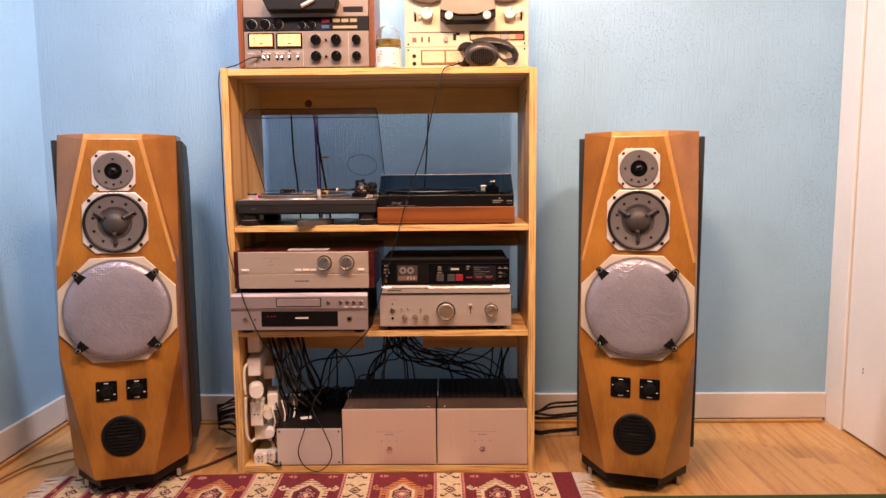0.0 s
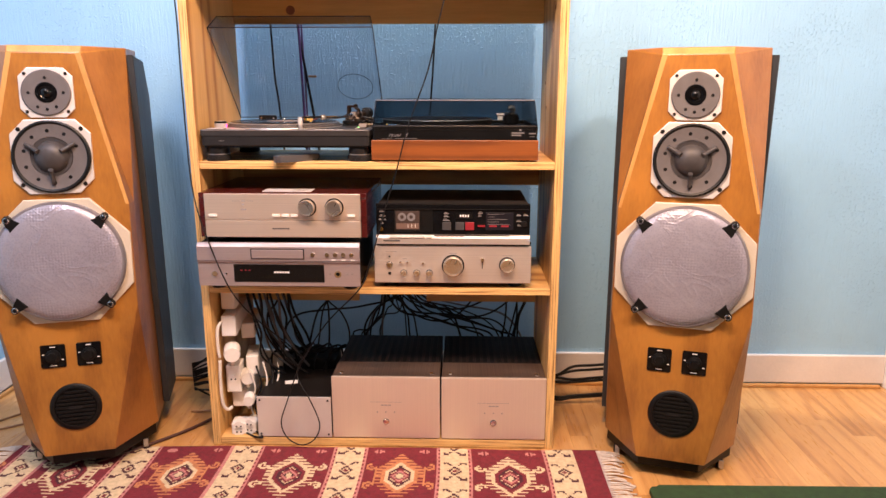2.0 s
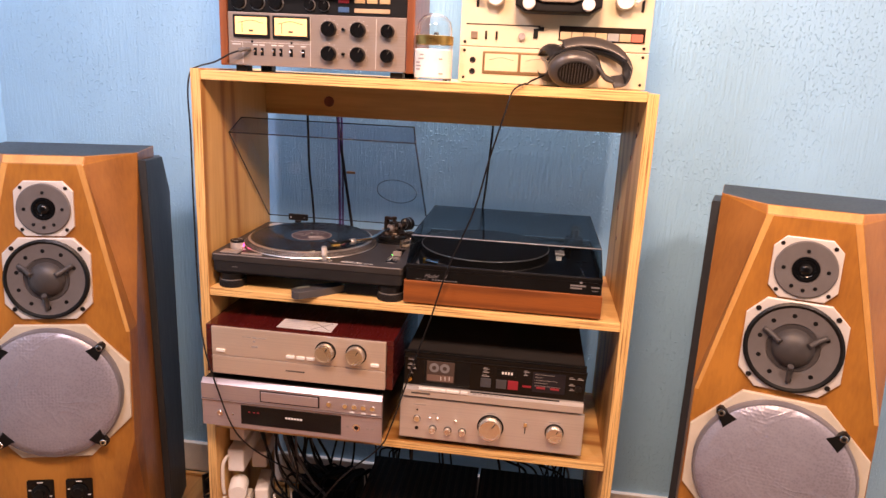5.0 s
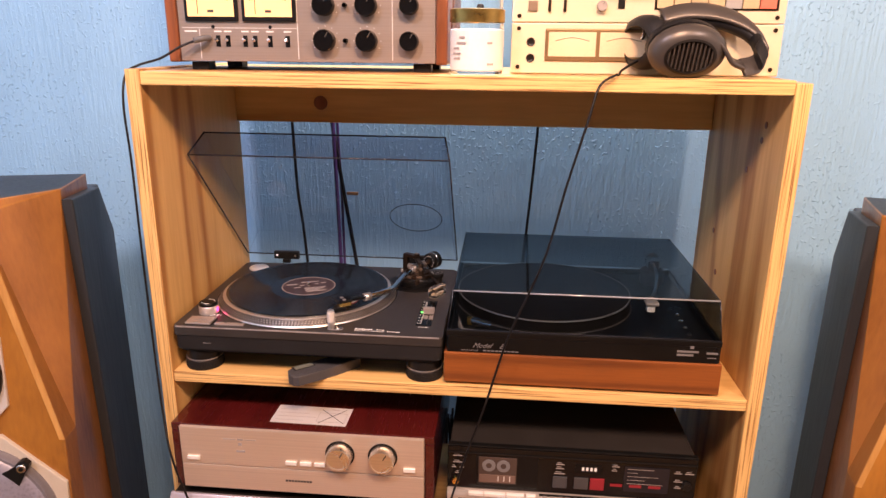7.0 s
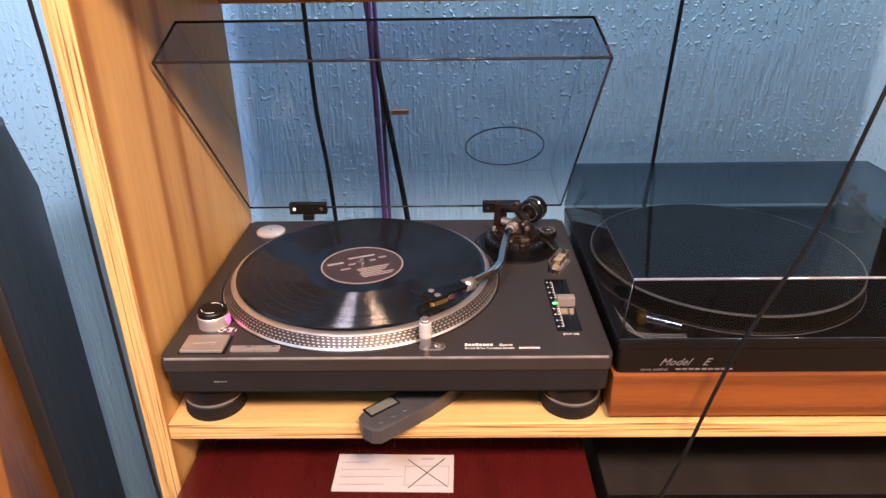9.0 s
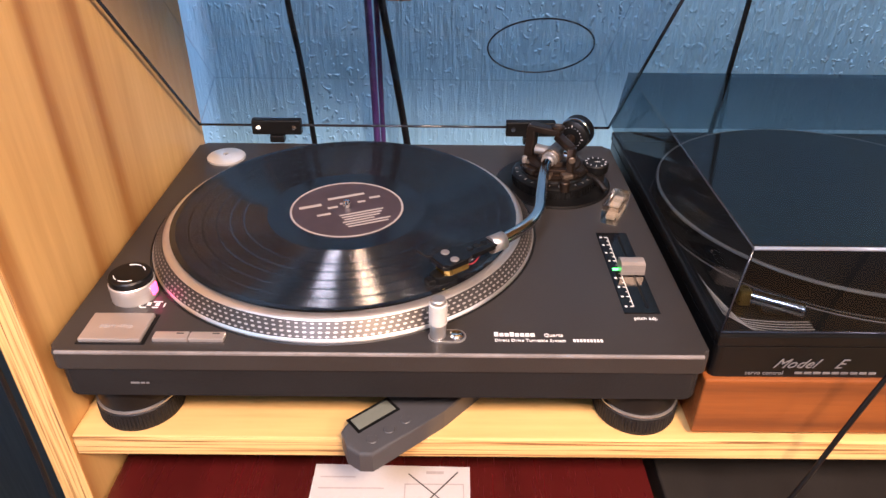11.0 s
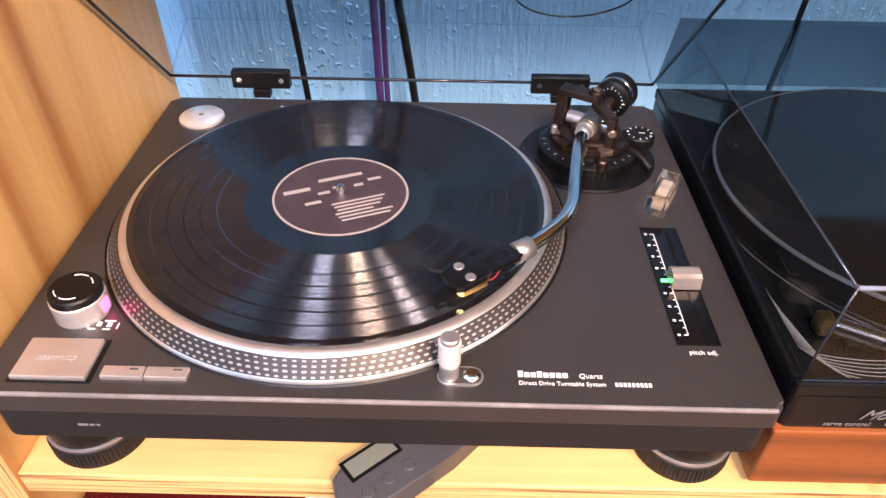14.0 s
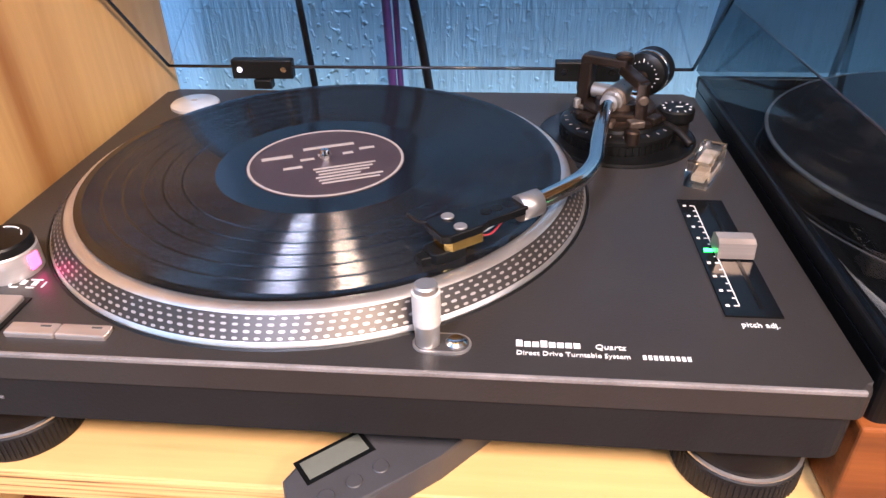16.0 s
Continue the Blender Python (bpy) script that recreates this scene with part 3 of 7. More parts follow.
    part("dome", ring(bmesh.new(), [(0.048, 0.0), (0.048, 0.004), (0.040, 0.003), (0.037, 0.010), (0.030, 0.018), (0.020, 0.0235), (0.010, 0.0262), (0, 0.027)], 0, 0.857, 0.007), CONE, md)
    for a in (150, 30, -90):
        c, sn = math.cos(radians(a)), math.sin(radians(a))
        part("guard_arm", tube(bmesh.new(), [face(r * c, 0.857 + r * sn, o) for r, o in ((0.030, 0.030), (0.046, 0.020), (0.068, 0.0145))], lambda t: 0.0062 - 0.0012 * t, 4, 8), CONE, md)
    for k in range(9):
        a = radians(-52 - 35.5 * k) if k else radians(-52)
        part("vent_hole", rod(bmesh.new(), 0.0046, 0.001, face(0.066 * math.cos(a), 0.857 + 0.066 * math.sin(a), 0.0105), seg=10, turn=OUT), BLACK, md)
    for a in (-1, 1):
        for b in (-1, 1):
            screw(0.074 * a, 0.857 + 0.070 * b, 0.006, md, 0.0055)

    # woofer with its wire-mesh guard
    wf = part("woofer", prism(bmesh.new(), octagon(0.346, 0.322, 0.094), 0.0, 0.007, plate(0, 0.588), 0.002), CREAM_FRAME, sp, "large woofer in a pale octagonal frame")
    part("surround", ring(bmesh.new(), [(0.140, 0), (0.1565, 0), (0.1565, 0.012), (0.153, 0.017), (0.147, 0.018), (0.140, 0.014)], 0, 0.588, 0.007, 56), MESH_RIM, wf)
    part("mesh_guard", ring(bmesh.new(), [(0.1545, 0.012), (0.148, 0.020), (0.131, 0.026), (0.10, 0.030), (0.05, 0.033), (0, 0.0335)], 0, 0.588, 0.006, 56), MESH, wf, "grey fine mesh guard over the cone")
    for a in (-1, 1):
        for b in (-1, 1):
            ang = math.atan2(b * 0.118, a * 0.118)
            c, sn = math.cos(ang), math.sin(ang)
            pts = [(0.134, -0.019), (0.134, 0.019), (0.150, 0.010), (0.158, 0.010), (0.168, 0.009), (0.173, 0.005), (0.173, -0.005), (0.168, -0.009), (0.158, -0.010), (0.150, -0.010)]
            bm = prism(bmesh.new(), [(p * c - q * sn, p * sn + q * c) for p, q in pts], 0.018, 0.032, plate(0, 0.588), 0.003)
            cl = part("clamp", bm, BLACK, wf, "black plastic clamp")
            sc = part("screw", rod(bmesh.new(), 0.0074, 0.003, face(0.162 * c, 0.588 + 0.162 * sn, 0.0315), seg=16, bev=0.001, turn=OUT), STEEL, cl)
            part("screw_socket", rod(bmesh.new(), 0.0036, 0.0006, face(0.162 * c, 0.588 + 0.162 * sn, 0.0345), seg=12, turn=OUT), BLACK, sc)

    # two level controls
    for u in (-0.0445, 0.0445):
        lc = part("level_control", prism(bmesh.new(), octagon(0.062, 0.062, 0.003), 0.0, 0.003, plate(u, 0.336), 0.001), BLACK_GLOSS, sp, "black level control plate")
        part("knob", ring(bmesh.new(), [(0.019, 0), (0.019, 0.004), (0.012, 0.006), (0.011, 0.014), (0, 0.015)], u, 0.336, 0.003, 20), BLACK, lc)
        for a, b, w in ((0, 0.025, 0.013), (0, -0.025, 0.016), (-0.024, 0.006, 0.005), (0.023, -0.010, 0.006)):
            part("print_bar", prism(bmesh.new(), [(-w / 2, -0.0012), (w / 2, -0.0012), (w / 2, 0.0012), (-w / 2, 0.0012)], 0.003, 0.0035, plate(u + a, 0.336 + b)), INK_WHITE, lc)

    # port with slats
    pt = part("port", ring(bmesh.new(), [(0.050, -0.012), (0.050, 0.003), (0.052, 0.006), (0.060, 0.006), (0.064, 0.003), (0.0645, 0.0)], 0, 0.193, 0, 48), BLACK, sp, "round black port")
    part("port_back", ring(bmesh.new(), [(0, 0.0012), (0.0505, 0.0012)], 0, 0.193, 0, 40), BLACK, pt)
    for k in range(-4, 5):
        z = 0.193 + 0.0105 * k
        w = math.sqrt(0.0495 ** 2 - (0.0105 * k) ** 2) / W
        part("slat", prism(bmesh.new(), [(-w, -0.0035), (w, -0.0035), (w, 0.0035), (-w, 0.0035)], 0.0015, 0.0055, plate(0, z), 0.001), BLACK, pt)
    part("port_badge", prism(bmesh.new(), [(-0.017, -0.004), (0.017, -0.004), (0.017, 0.004), (-0.017, 0.004)], 0.0055, 0.0068, plate(0, 0.193)), RUBBER, pt)
    return sp


def mesh_cloth(name):
    """Thin dented metal mesh: fine cells, a quilted lattice in patches, long creases."""
    m, nt, b = tree(name)
    v = coords(nt)
    vor = node(nt, "ShaderNodeTexVoronoi", Scale=190.0)
    nt.links.new(v, vor.inputs["Vector"])
    cell = ramp(nt, vor.outputs["Distance"], [(0.2, (0.235, 0.222, 0.265)), (0.6, (0.285, 0.272, 0.320))])
    cloud = noise_of(nt, v, 7.0, 4.0, 0.6)
    nt.links.new(mixed(nt, ramp(nt, cloud, [(0.4, (0, 0, 0)), (0.7, (0.6, 0.6, 0.6))]), cell, (0.37, 0.36, 0.415)), b.inputs["Base Color"])
    nt.links.new(maths(nt, "ADD", maths(nt, "MULTIPLY", cloud, 0.25), 0.22), b.inputs["Roughness"])
    b.inputs["Metallic"].default_value = 0.25
    sep = node(nt, "ShaderNodeSeparateXYZ")
    nt.links.new(v, sep.inputs[0])
    up = maths(nt, "SINE", maths(nt, "MULTIPLY", maths(nt, "ADD", sep.outputs[0], sep.outputs[2]), 430.0))
    down = maths(nt, "SINE", maths(nt, "MULTIPLY", maths(nt, "SUBTRACT", sep.outputs[0], sep.outputs[2]), 430.0))
    quilt = maths(nt, "MULTIPLY", maths(nt, "MULTIPLY", up, down), maths(nt, "POWER", ramp(nt, noise_of(nt, v, 8.0, 1.0), [(0.5, (0, 0, 0)), (0.62, (1, 1, 1))]), 1.0))
    crease = ramp(nt, noise_of(nt, coords(nt, (1, 1, 1), (0, 0.6, 0)), 9.0, 2.0, 0.5, 1.2), [(0.46, (0, 0, 0)), (0.50, (1, 1, 1)), (0.54, (0, 0, 0))])
    soft = noise_of(nt, v, 12.0, 3.0, 0.5, 1.5)
    h = maths(nt, "ADD", maths(nt, "MULTIPLY", quilt, 0.12), maths(nt, "ADD", maths(nt, "MULTIPLY", soft, 0.8), maths(nt, "MULTIPLY", crease, 0.22)))
    bump(nt, b, maths(nt, "ADD", maths(nt, "MULTIPLY", vor.outputs["Distance"], 0.03), h), 0.6, 0.004)
    return m


CREAM_FRAME = plain("woofer_frame_paint", (0.62, 0.55, 0.44), 0.45, 0.2, 0.08, 15.0, 0.05)
MESH_RIM = plain("guard_rim", (0.20, 0.19, 0.21), 0.35, 0.3)
MESH = mesh_cloth("grey_guard_mesh")
speaker((0.8105, -0.111, 0.0), -15.6, 0.006)
speaker((-0.8045, -0.125, 0.006), 16.0, -0.005)


# ---- direct-drive turntable ----
tt = thing("turntable", (-0.2355, 0.1775, 0.841), "charcoal direct-drive turntable with its smoked lid open, on the plywood shelf", "turntable", world=True)
DZ = 0.926


def turn_about(bm, at, degrees, axis="Z", shift=(0, 0, 0)):
    bmesh.ops.rotate(bm, verts=bm.verts, cent=at, matrix=Matrix.Rotation(radians(degrees), 3, axis))
    bmesh.ops.translate(bm, verts=bm.verts, vec=shift)
    return bm


bm = prism(bmesh.new(), rounded(-0.464, -0.007, 0.0, 0.355, 0.007), 0.9105, DZ, bevel=0.003)
part("top_chassis", bm, DECK_GREY, tt)
bm = prism(bmesh.new(), rounded(-0.4632, -0.0078, 0.0016, 0.353, 0.012), 0.8785, 0.9107)
bmesh.ops.bevel(bm, geom=[e for e in bm.edges if all(v.co.z < 0.8795 for v in e.verts)], offset=0.006, segments=3, affect="EDGES")
# pale strip that paints in the gleam along the front bevel
part("edge_highlight", boxed(-0.4590, -0.0120, -0.0006, 0.0016, DZ - 0.0020, DZ + 0.0004, 0.0005), plain("edge_highlight_metal", (0.26, 0.235, 0.225), 0.42, 0.2, 0.35, 40.0), tt, "pale strip standing in for the front edge's highlight")
part("rubber_base", bm, RUBBER, tt, "black rubber lower chassis")
for x, w in ((-0.4130, 0.006), (-0.4060, 0.003), (-0.4020, 0.002)):
    part("print_bar", boxed(x, x + w, 0.0010, 0.0016, 0.8960, 0.8974), INK_DIM, tt)
for fx in (-0.4290, -0.0400):
    for fy in (0.038, 0.318):
        ft = part("foot", sharpen(lathe(bmesh.new(), [(0, 0.0), (0.031, 0.0), (0.0315, 0.002), (0.0315, 0.0165), (0.0300, 0.0180), (0, 0.0180)], (fx, fy, 0.841), seg=48)), RUBBER, tt, "ribbed black rubber foot")
        part("foot_ring", sharpen(lathe(bmesh.new(), [(0.0290, 0.0), (0.0313, 0.0), (0.0313, 0.0012), (0.0290, 0.0016)], (fx, fy, 0.8591), seg=48)), COLLAR, ft, "thin silver ring")
        part("foot_top", sharpen(lathe(bmesh.new(), [(0, 0.0), (0.0298, 0.0), (0.0298, 0.0130), (0.0285, 0.0180), (0, 0.0180)], (fx, fy, 0.8607), seg=40)), BLACK_METAL, ft)
        for k in range(72):
            a = 6.28319 * k / 72
            if fy < 0.1 and math.sin(a) < 0.3:
                part("rib", box(bmesh.new(), fx + 0.0315 * math.cos(a) - 0.0005, fx + 0.0315 * math.cos(a) + 0.0005, fy + 0.0315 * math.sin(a) - 0.0005, fy + 0.0315 * math.sin(a) + 0.0005, 0.8435, 0.8560), RUBBER, ft)

PC = (-0.278, 0.177)
pl = part("platter", sharpen(lathe(bmesh.new(), [(0, -0.002), (0.1660, -0.002), (0.1665, 0.0005), (0.1657, 0.0020), (0.1651, 0.0026), (0.1563, 0.0118), (0.1551, 0.0128), (0.1525, 0.0139), (0.1515, 0.0140), (0, 0.0125)], (*PC, DZ), seg=160)), [PLATTER], tt, "cast aluminium platter with strobe dots")
part("platter_well", sharpen(lathe(bmesh.new(), [(0.1664, 0.0), (0.1675, 0.0009), (0.1685, 0.0)], (*PC, DZ), seg=120)), BLACK, tt)
band = sharpen(lathe(bmesh.new(), [(0.1652, 0.0026), (0.1564, 0.0118)], (*PC, DZ + 0.0002), seg=160))
part("strobe_band", band, BAND, pl, "dark sloping strobe band")
bm = bmesh.new()
slope = Vector((-0.0090, 0.0096)).normalized()
for row, (f, n, w, l) in enumerate(((0.13, 196, 0.0013, 0.0026), (0.38, 186, 0.0014, 0.0031), (0.63, 180, 0.0012, 0.0029), (0.86, 174, 0.0010, 0.0025))):
    r0, h0 = 0.1652 - 0.0088 * f, 0.0026 + 0.0092 * f
    for k in range(n):
        a = 6.28319 * (k + 0.5 * row) / n
        c, s = math.cos(a), math.sin(a)
        ring0 = []
        for p, q in ((-0.5, -1), (0.5, -1), (1, -0.5), (1, 0.5), (0.5, 1), (-0.5, 1), (-1, 0.5), (-1, -0.5)):
            r, h = r0 - q * w / 2 * 0.68 + 0.0005, h0 + q * w / 2 * 0.73 + 0.0005
            t = p * l / 2
            ring0.append(bm.verts.new((PC[0] + r * c - t * s, PC[1] + r * s + t * c, DZ + h)))
        bm.faces.new(ring0)
tagged(part("strobe_dots", bm, DOTS, pl, "rows of small silver strobe dots"), kind="stuff")

RZ = DZ + 0.0142
rec = thing("vinyl_record", (*PC, RZ), "black vinyl record with a dark printed label, on the platter", "record", world=True)
part("disc", sharpen(lathe(bmesh.new(), [(0, 0), (0.1492, 0), (0.1502, 0.0010), (0.1492, 0.0019), (0.1467, 0.0016), (0.05, 0.0016), (0, 0.0016)], (*PC, RZ), seg=160)), VINYL, rec)
lb = part("label", rod(bmesh.new(), 0.0505, 0.0004, (*PC, RZ + 0.0016), seg=72), LABEL, rec, "dark brown paper label")
part("label_ring", sharpen(lathe(bmesh.new(), [(0.0485, 0.0), (0.0485, 0.0003), (0.0500, 0.0003), (0.0500, 0.0)], (*PC, RZ + 0.0020), seg=72)), INK_GREY, lb)

def label_bar(u, v, w, h, mat):
    bm = boxed(PC[0] + u, PC[0] + u + w, PC[1] + v, PC[1] + v + h, RZ + 0.0020, RZ + 0.0023)
    part("print_bar", turn_about(bm, (*PC, RZ), 22), mat, lb)


for u, v, w, h in ((-0.040, 0.012, 0.020, 0.004), (-0.012, 0.020, 0.034, 0.0035), (-0.028, -0.006, 0.012, 0.003)):
    label_bar(u, v, w, h, INK_GREY)
for k in range(6):
    label_bar(-0.010 + 0.0012 * (k % 3), -0.012 - 0.0042 * k, 0.040 - 0.004 * (k % 4), 0.0016, INK_GREY)
for u, v, w in ((0.012, 0.006, 0.007), (-0.016, 0.004, 0.009), (0.024, 0.010, 0.010), (-0.004, 0.008, 0.006)):
    label_bar(u, v, w, 0.003, INK_GREY)
part("spindle", sharpen(lathe(bmesh.new(), [(0.0036, 0.0), (0.0036, 0.009), (0.0026, 0.0115), (0, 0.0125)], (*PC, DZ + 0.0125), seg=20)), STEEL, tt)

# controls
POST_ALU = brushed("turned_post_aluminium", (0.62, 0.58, 0.55), 0.34, 2, 0.6)
part("start_stop_key", boxed(-0.4465, -0.4025, 0.0095, 0.0400, DZ - 0.001, DZ + 0.0035, 0.0012), KEY_ALU, tt, "square brushed silver start and stop key")
part("key_surround", boxed(-0.4478, -0.4000, 0.0082, 0.0413, DZ, DZ + 0.0008), BLACK, tt)
words("start·stop", 0.0062, tt, (-0.4245, 0.0225, DZ + 0.0036), INK_GREY, (0, 0, 0), align="CENTER")
for x0 in (-0.3955, -0.3702):
    k = part("speed_key", boxed(x0, x0 + 0.0248, 0.0115, 0.0200, DZ - 0.001, DZ + 0.0028, 0.0009), KEY_ALU, tt, "small silver speed key")
    part("key_mark", boxed(x0 + 0.016, x0 + 0.021, 0.0168, 0.0178, DZ + 0.0028, DZ + 0.0031), INK_DARK, k)
sp_ = part("strobe_post", sharpen(lathe(bmesh.new(), [(0, 0), (0.0168, 0), (0.0168, 0.0135), (0.0162, 0.0142), (0, 0.0142)], (-0.4280, 0.0668, DZ), seg=40)), POST_ALU, tt, "round silver strobe housing")
kn = part("power_knob", sharpen(lathe(bmesh.new(), [(0, 0), (0.0160, 0), (0.0160, 0.0042), (0.0150, 0.0054), (0, 0.0057)], (-0.4280, 0.0668, DZ + 0.0143), seg=40)), BLACK, tt, "black power knob")
for a0, a1 in ((20, 50), (62, 110), (200, 232), (246, 300)):
    bm = bmesh.new()
    tube(bm, [(-0.4280 + 0.0112 * math.cos(radians(a0 + (a1 - a0) * k / 8)), 0.0668 + 0.0112 * math.sin(radians(a0 + (a1 - a0) * k / 8)), DZ + 0.0201) for k in range(9)], 0.0004, 1, 5)
    part("knob_print", bm, INK_WHITE, kn)
part("strobe_light", boxed(-0.4135, -0.4102, 0.0618, 0.0690, DZ + 0.003, DZ + 0.0115, 0.001), PINK_LED, tt, "glowing red strobe window")
for k, (a, b, w, h) in enumerate(((-0.431, 0.0700, 0.006, 0.0010), (-0.423, 0.0700, 0.009, 0.0010), (-0.432, 0.0640, 0.0012, 0.005), (-0.427, 0.0660, 0.004, 0.0035), (-0.4205, 0.0655, 0.004, 0.0035), (-0.4140, 0.0640, 0.0012, 0.005), (-0.431, 0.0630, 0.006, 0.0010), (-0.422, 0.0630, 0.006, 0.0010))):
    part("print_mark", boxed(a + 0.0125, a + 0.0125 + w * 0.75, b - 0.0130, b - 0.0130 + h, DZ, DZ + 0.0003), INK_WHITE, tt)

part("lamp_plate", prism(bmesh.new(), rounded(-0.2025, -0.1755, 0.0125, 0.0265, 0.0068), DZ, DZ + 0.0010, bevel=0.0004), COLLAR, tt)
part("plate_face", prism(bmesh.new(), rounded(-0.2014, -0.1766, 0.0136, 0.0254, 0.0058), DZ + 0.0010, DZ + 0.0012), plain("plate_grey", (0.10, 0.092, 0.088), 0.35, 0.6), tt)
tl = part("target_lamp", sharpen(lathe(bmesh.new(), [(0, 0), (0.0056, 0), (0.0058, 0.0130), (0.0056, 0.0135), (0.0056, 0.0300), (0.0054, 0.0326), (0.0046, 0.0334), (0, 0.0334)], (-0.1955, 0.0195, DZ), seg=24)), COLLAR, tt, "pop-up silver stylus lamp")
part("lamp_collar", sharpen(lathe(bmesh.new(), [(0.0058, 0.0126), (0.0064, 0.0130), (0.0064, 0.0296), (0.0056, 0.0302)], (-0.1955, 0.0195, DZ), seg=24)), plain("frosted_collar", (0.56, 0.52, 0.48), 0.5), tl)
part("lamp_switch", sharpen(lathe(bmesh.new(), [(0, 0), (0.0052, 0), (0.0050, 0.0018), (0.0036, 0.0030), (0, 0.0024)], (-0.1825, 0.0198, DZ), seg=24)), STEEL, tt)

for x, w in ((-0.1555, 0.0295),):
    for k in range(8):
        part("maker_bar", boxed(x + w * k / 8, x + w * (k + 0.8) / 8, 0.0202, 0.0246 if k in (0, 3) else 0.0236, DZ, DZ + 0.0003), INK_WHITE, tt)
words("Quartz", 0.0048, tt, (-0.1205, 0.0202, DZ + 0.0002), INK_WHITE, (0, 0, 0), shear=0.15)
words("Direct Drive Turntable System", 0.0040, tt, (-0.1555, 0.0145, DZ + 0.0002), INK_WHITE, (0, 0, 0))
for k in range(9):
    part("model_bar", boxed(-0.1000 + 0.0024 * k, -0.0984 + 0.0024 * k, 0.0146, 0.0174, DZ, DZ + 0.0003), INK_WHITE, tt)

pf = part("pitch_fader", boxed(-0.0590, -0.0320, 0.0440, 0.1605, DZ, DZ + 0.0009, 0.0003), BLACK_GLOSS, tt, "black pitch fader plate with a white scale")
part("fader_slot", boxed(-0.0415, -0.0395, 0.0500, 0.1545, DZ + 0.0009, DZ + 0.0012), BLACK, pf)
part("fader_cap", prism(bmesh.new(), [(0.0925, 0.0), (0.1075, 0.0), (0.1062, 0.0085), (0.1032, 0.0100), (0.0968, 0.0100), (0.0938, 0.0085)], -0.0515, -0.0320, lambda a, b, h: (h, a, DZ + 0.0018 + b), 0.0008), KEY_ALU, pf, "chromed fader cap")
for k in range(17):
    y = 0.0520 + 0.1000 * k / 16
    part("scale_tick", boxed(-0.0515 - (0.0016 if k % 2 == 0 else 0.0008), -0.0505, y - 0.0003, y + 0.0003, DZ + 0.0009, DZ + 0.0012), INK_WHITE, pf)
    if k % 2 == 0 and k != 8:
        part("scale_figure", boxed(-0.0570, -0.0552, y - 0.0008, y + 0.0008, DZ + 0.0009, DZ + 0.0012), INK_WHITE, pf)
part("scale_line", boxed(-0.0507, -0.0502, 0.0520, 0.1520, DZ + 0.0009, DZ + 0.0012), INK_WHITE, pf)
part("quartz_light", boxed(-0.0560, -0.0515, 0.1005, 0.1030, DZ + 0.0009, DZ + 0.0016), GREEN_LED, pf, "small green light")
pf.location = Vector((0.0020, 0.0035, 0))
words("pitch adj.", 0.0048, tt, (-0.0425, 0.0405, DZ + 0.0002), INK_WHITE, (0, 0, 0), align="CENTER")

# adapter in its well
ad = solo("record_adapter", sharpen(lathe(bmesh.new(), [(0.0030, 0.0030), (0.0030, 0.0050), (0.0185, 0.0036), (0.0200, 0.0022), (0.0200, 0), (0.0030, 0)], (-0.4250, 0.3150, DZ), seg=48)), brushed("turned_aluminium", (0.80, 0.80, 0.80), 0.3), (-0.4250, 0.3150, DZ), "round silver centre adapter in the turntable's corner", "adapter")

# tonearm
AX, AY, PZ = -0.0820, 0.2640, 0.9600
d_arm = Vector((-0.50, -0.866, 0)).normalized()
side = Vector((d_arm.y, -d_arm.x, 0))
BRONZE_LIGHT = plain("pale_bronze_metal", (0.30, 0.23, 0.18), 0.30, 0.9, 0.2, 60.0)


def along(a, b=0.0, z=PZ):
    p = Vector((AX, AY, 0)) + d_arm * a + side * b
    return (p.x, p.y, z)


def beam(p, q, wide, tall, bevel=0.0012):
    """A square bar between two points, its top kept level."""
    p, q = Vector(p), Vector(q)
    d = (q - p).normalized()
    across = d.cross(Vector((0, 0, 1)))
    across = Vector((d_arm.x, d_arm.y, 0)) if across.length < 0.3 else across.normalized()
    up = across.cross(d).normalized()
    bm = boxed(-(q - p).length / 2, (q - p).length / 2, -wide / 2, wide / 2, -tall / 2, tall / 2, bevel)
    m = Matrix((d, across, up)).transposed().to_4x4()
    m.translation = (p + q) / 2
    bmesh.ops.transform(bm, matrix=m, verts=bm.verts)
    return bm


def round_part(name, profile, at, mat, parent, label="", seg=48, **k):
    return part(name, sharpen(lathe(bmesh.new(), profile, at, seg=seg, **k)), mat, parent, label)


round_part("arm_plate", [(0, 0), (0.0570, 0), (0.0570, 0.0010), (0.0555, 0.0022), (0.0480, 0.0016), (0, 0.0016)], (AX, AY, DZ), BLACK_SATIN, tt, "glossy black tonearm plate", 72)
ab = round_part("arm_base", [(0, 0), (0.0405, 0), (0.0405, 0.0070), (0.0412, 0.0074), (0.0412, 0.0098), (0.0385, 0.0122), (0.0335, 0.0130), (0.0325, 0.0150), (0, 0.0150)], (AX, AY, DZ + 0.0016), BLACK_SATIN, tt, "dark height-adjusting tonearm base with a white scale", 64)
for k in range(54):
    a = 6.28319 * k / 54
    if math.sin(a) < 0.35:
        part("knurl", turn_about(boxed(AX + 0.0402, AX + 0.0412, AY - 0.0008, AY + 0.0008, DZ + 0.0022, DZ + 0.0080), (AX, AY, DZ), math.degrees(a)), BLACK, ab)
for k in range(15):
    part("height_mark", turn_about(boxed(AX + 0.0360 - (0.0015 if k % 3 == 0 else 0), AX + 0.0384, AY - 0.00025, AY + 0.00025, DZ + 0.0136, DZ + 0.0143), (AX, AY, DZ), 175 + 13.5 * k), INK_GREY, ab)
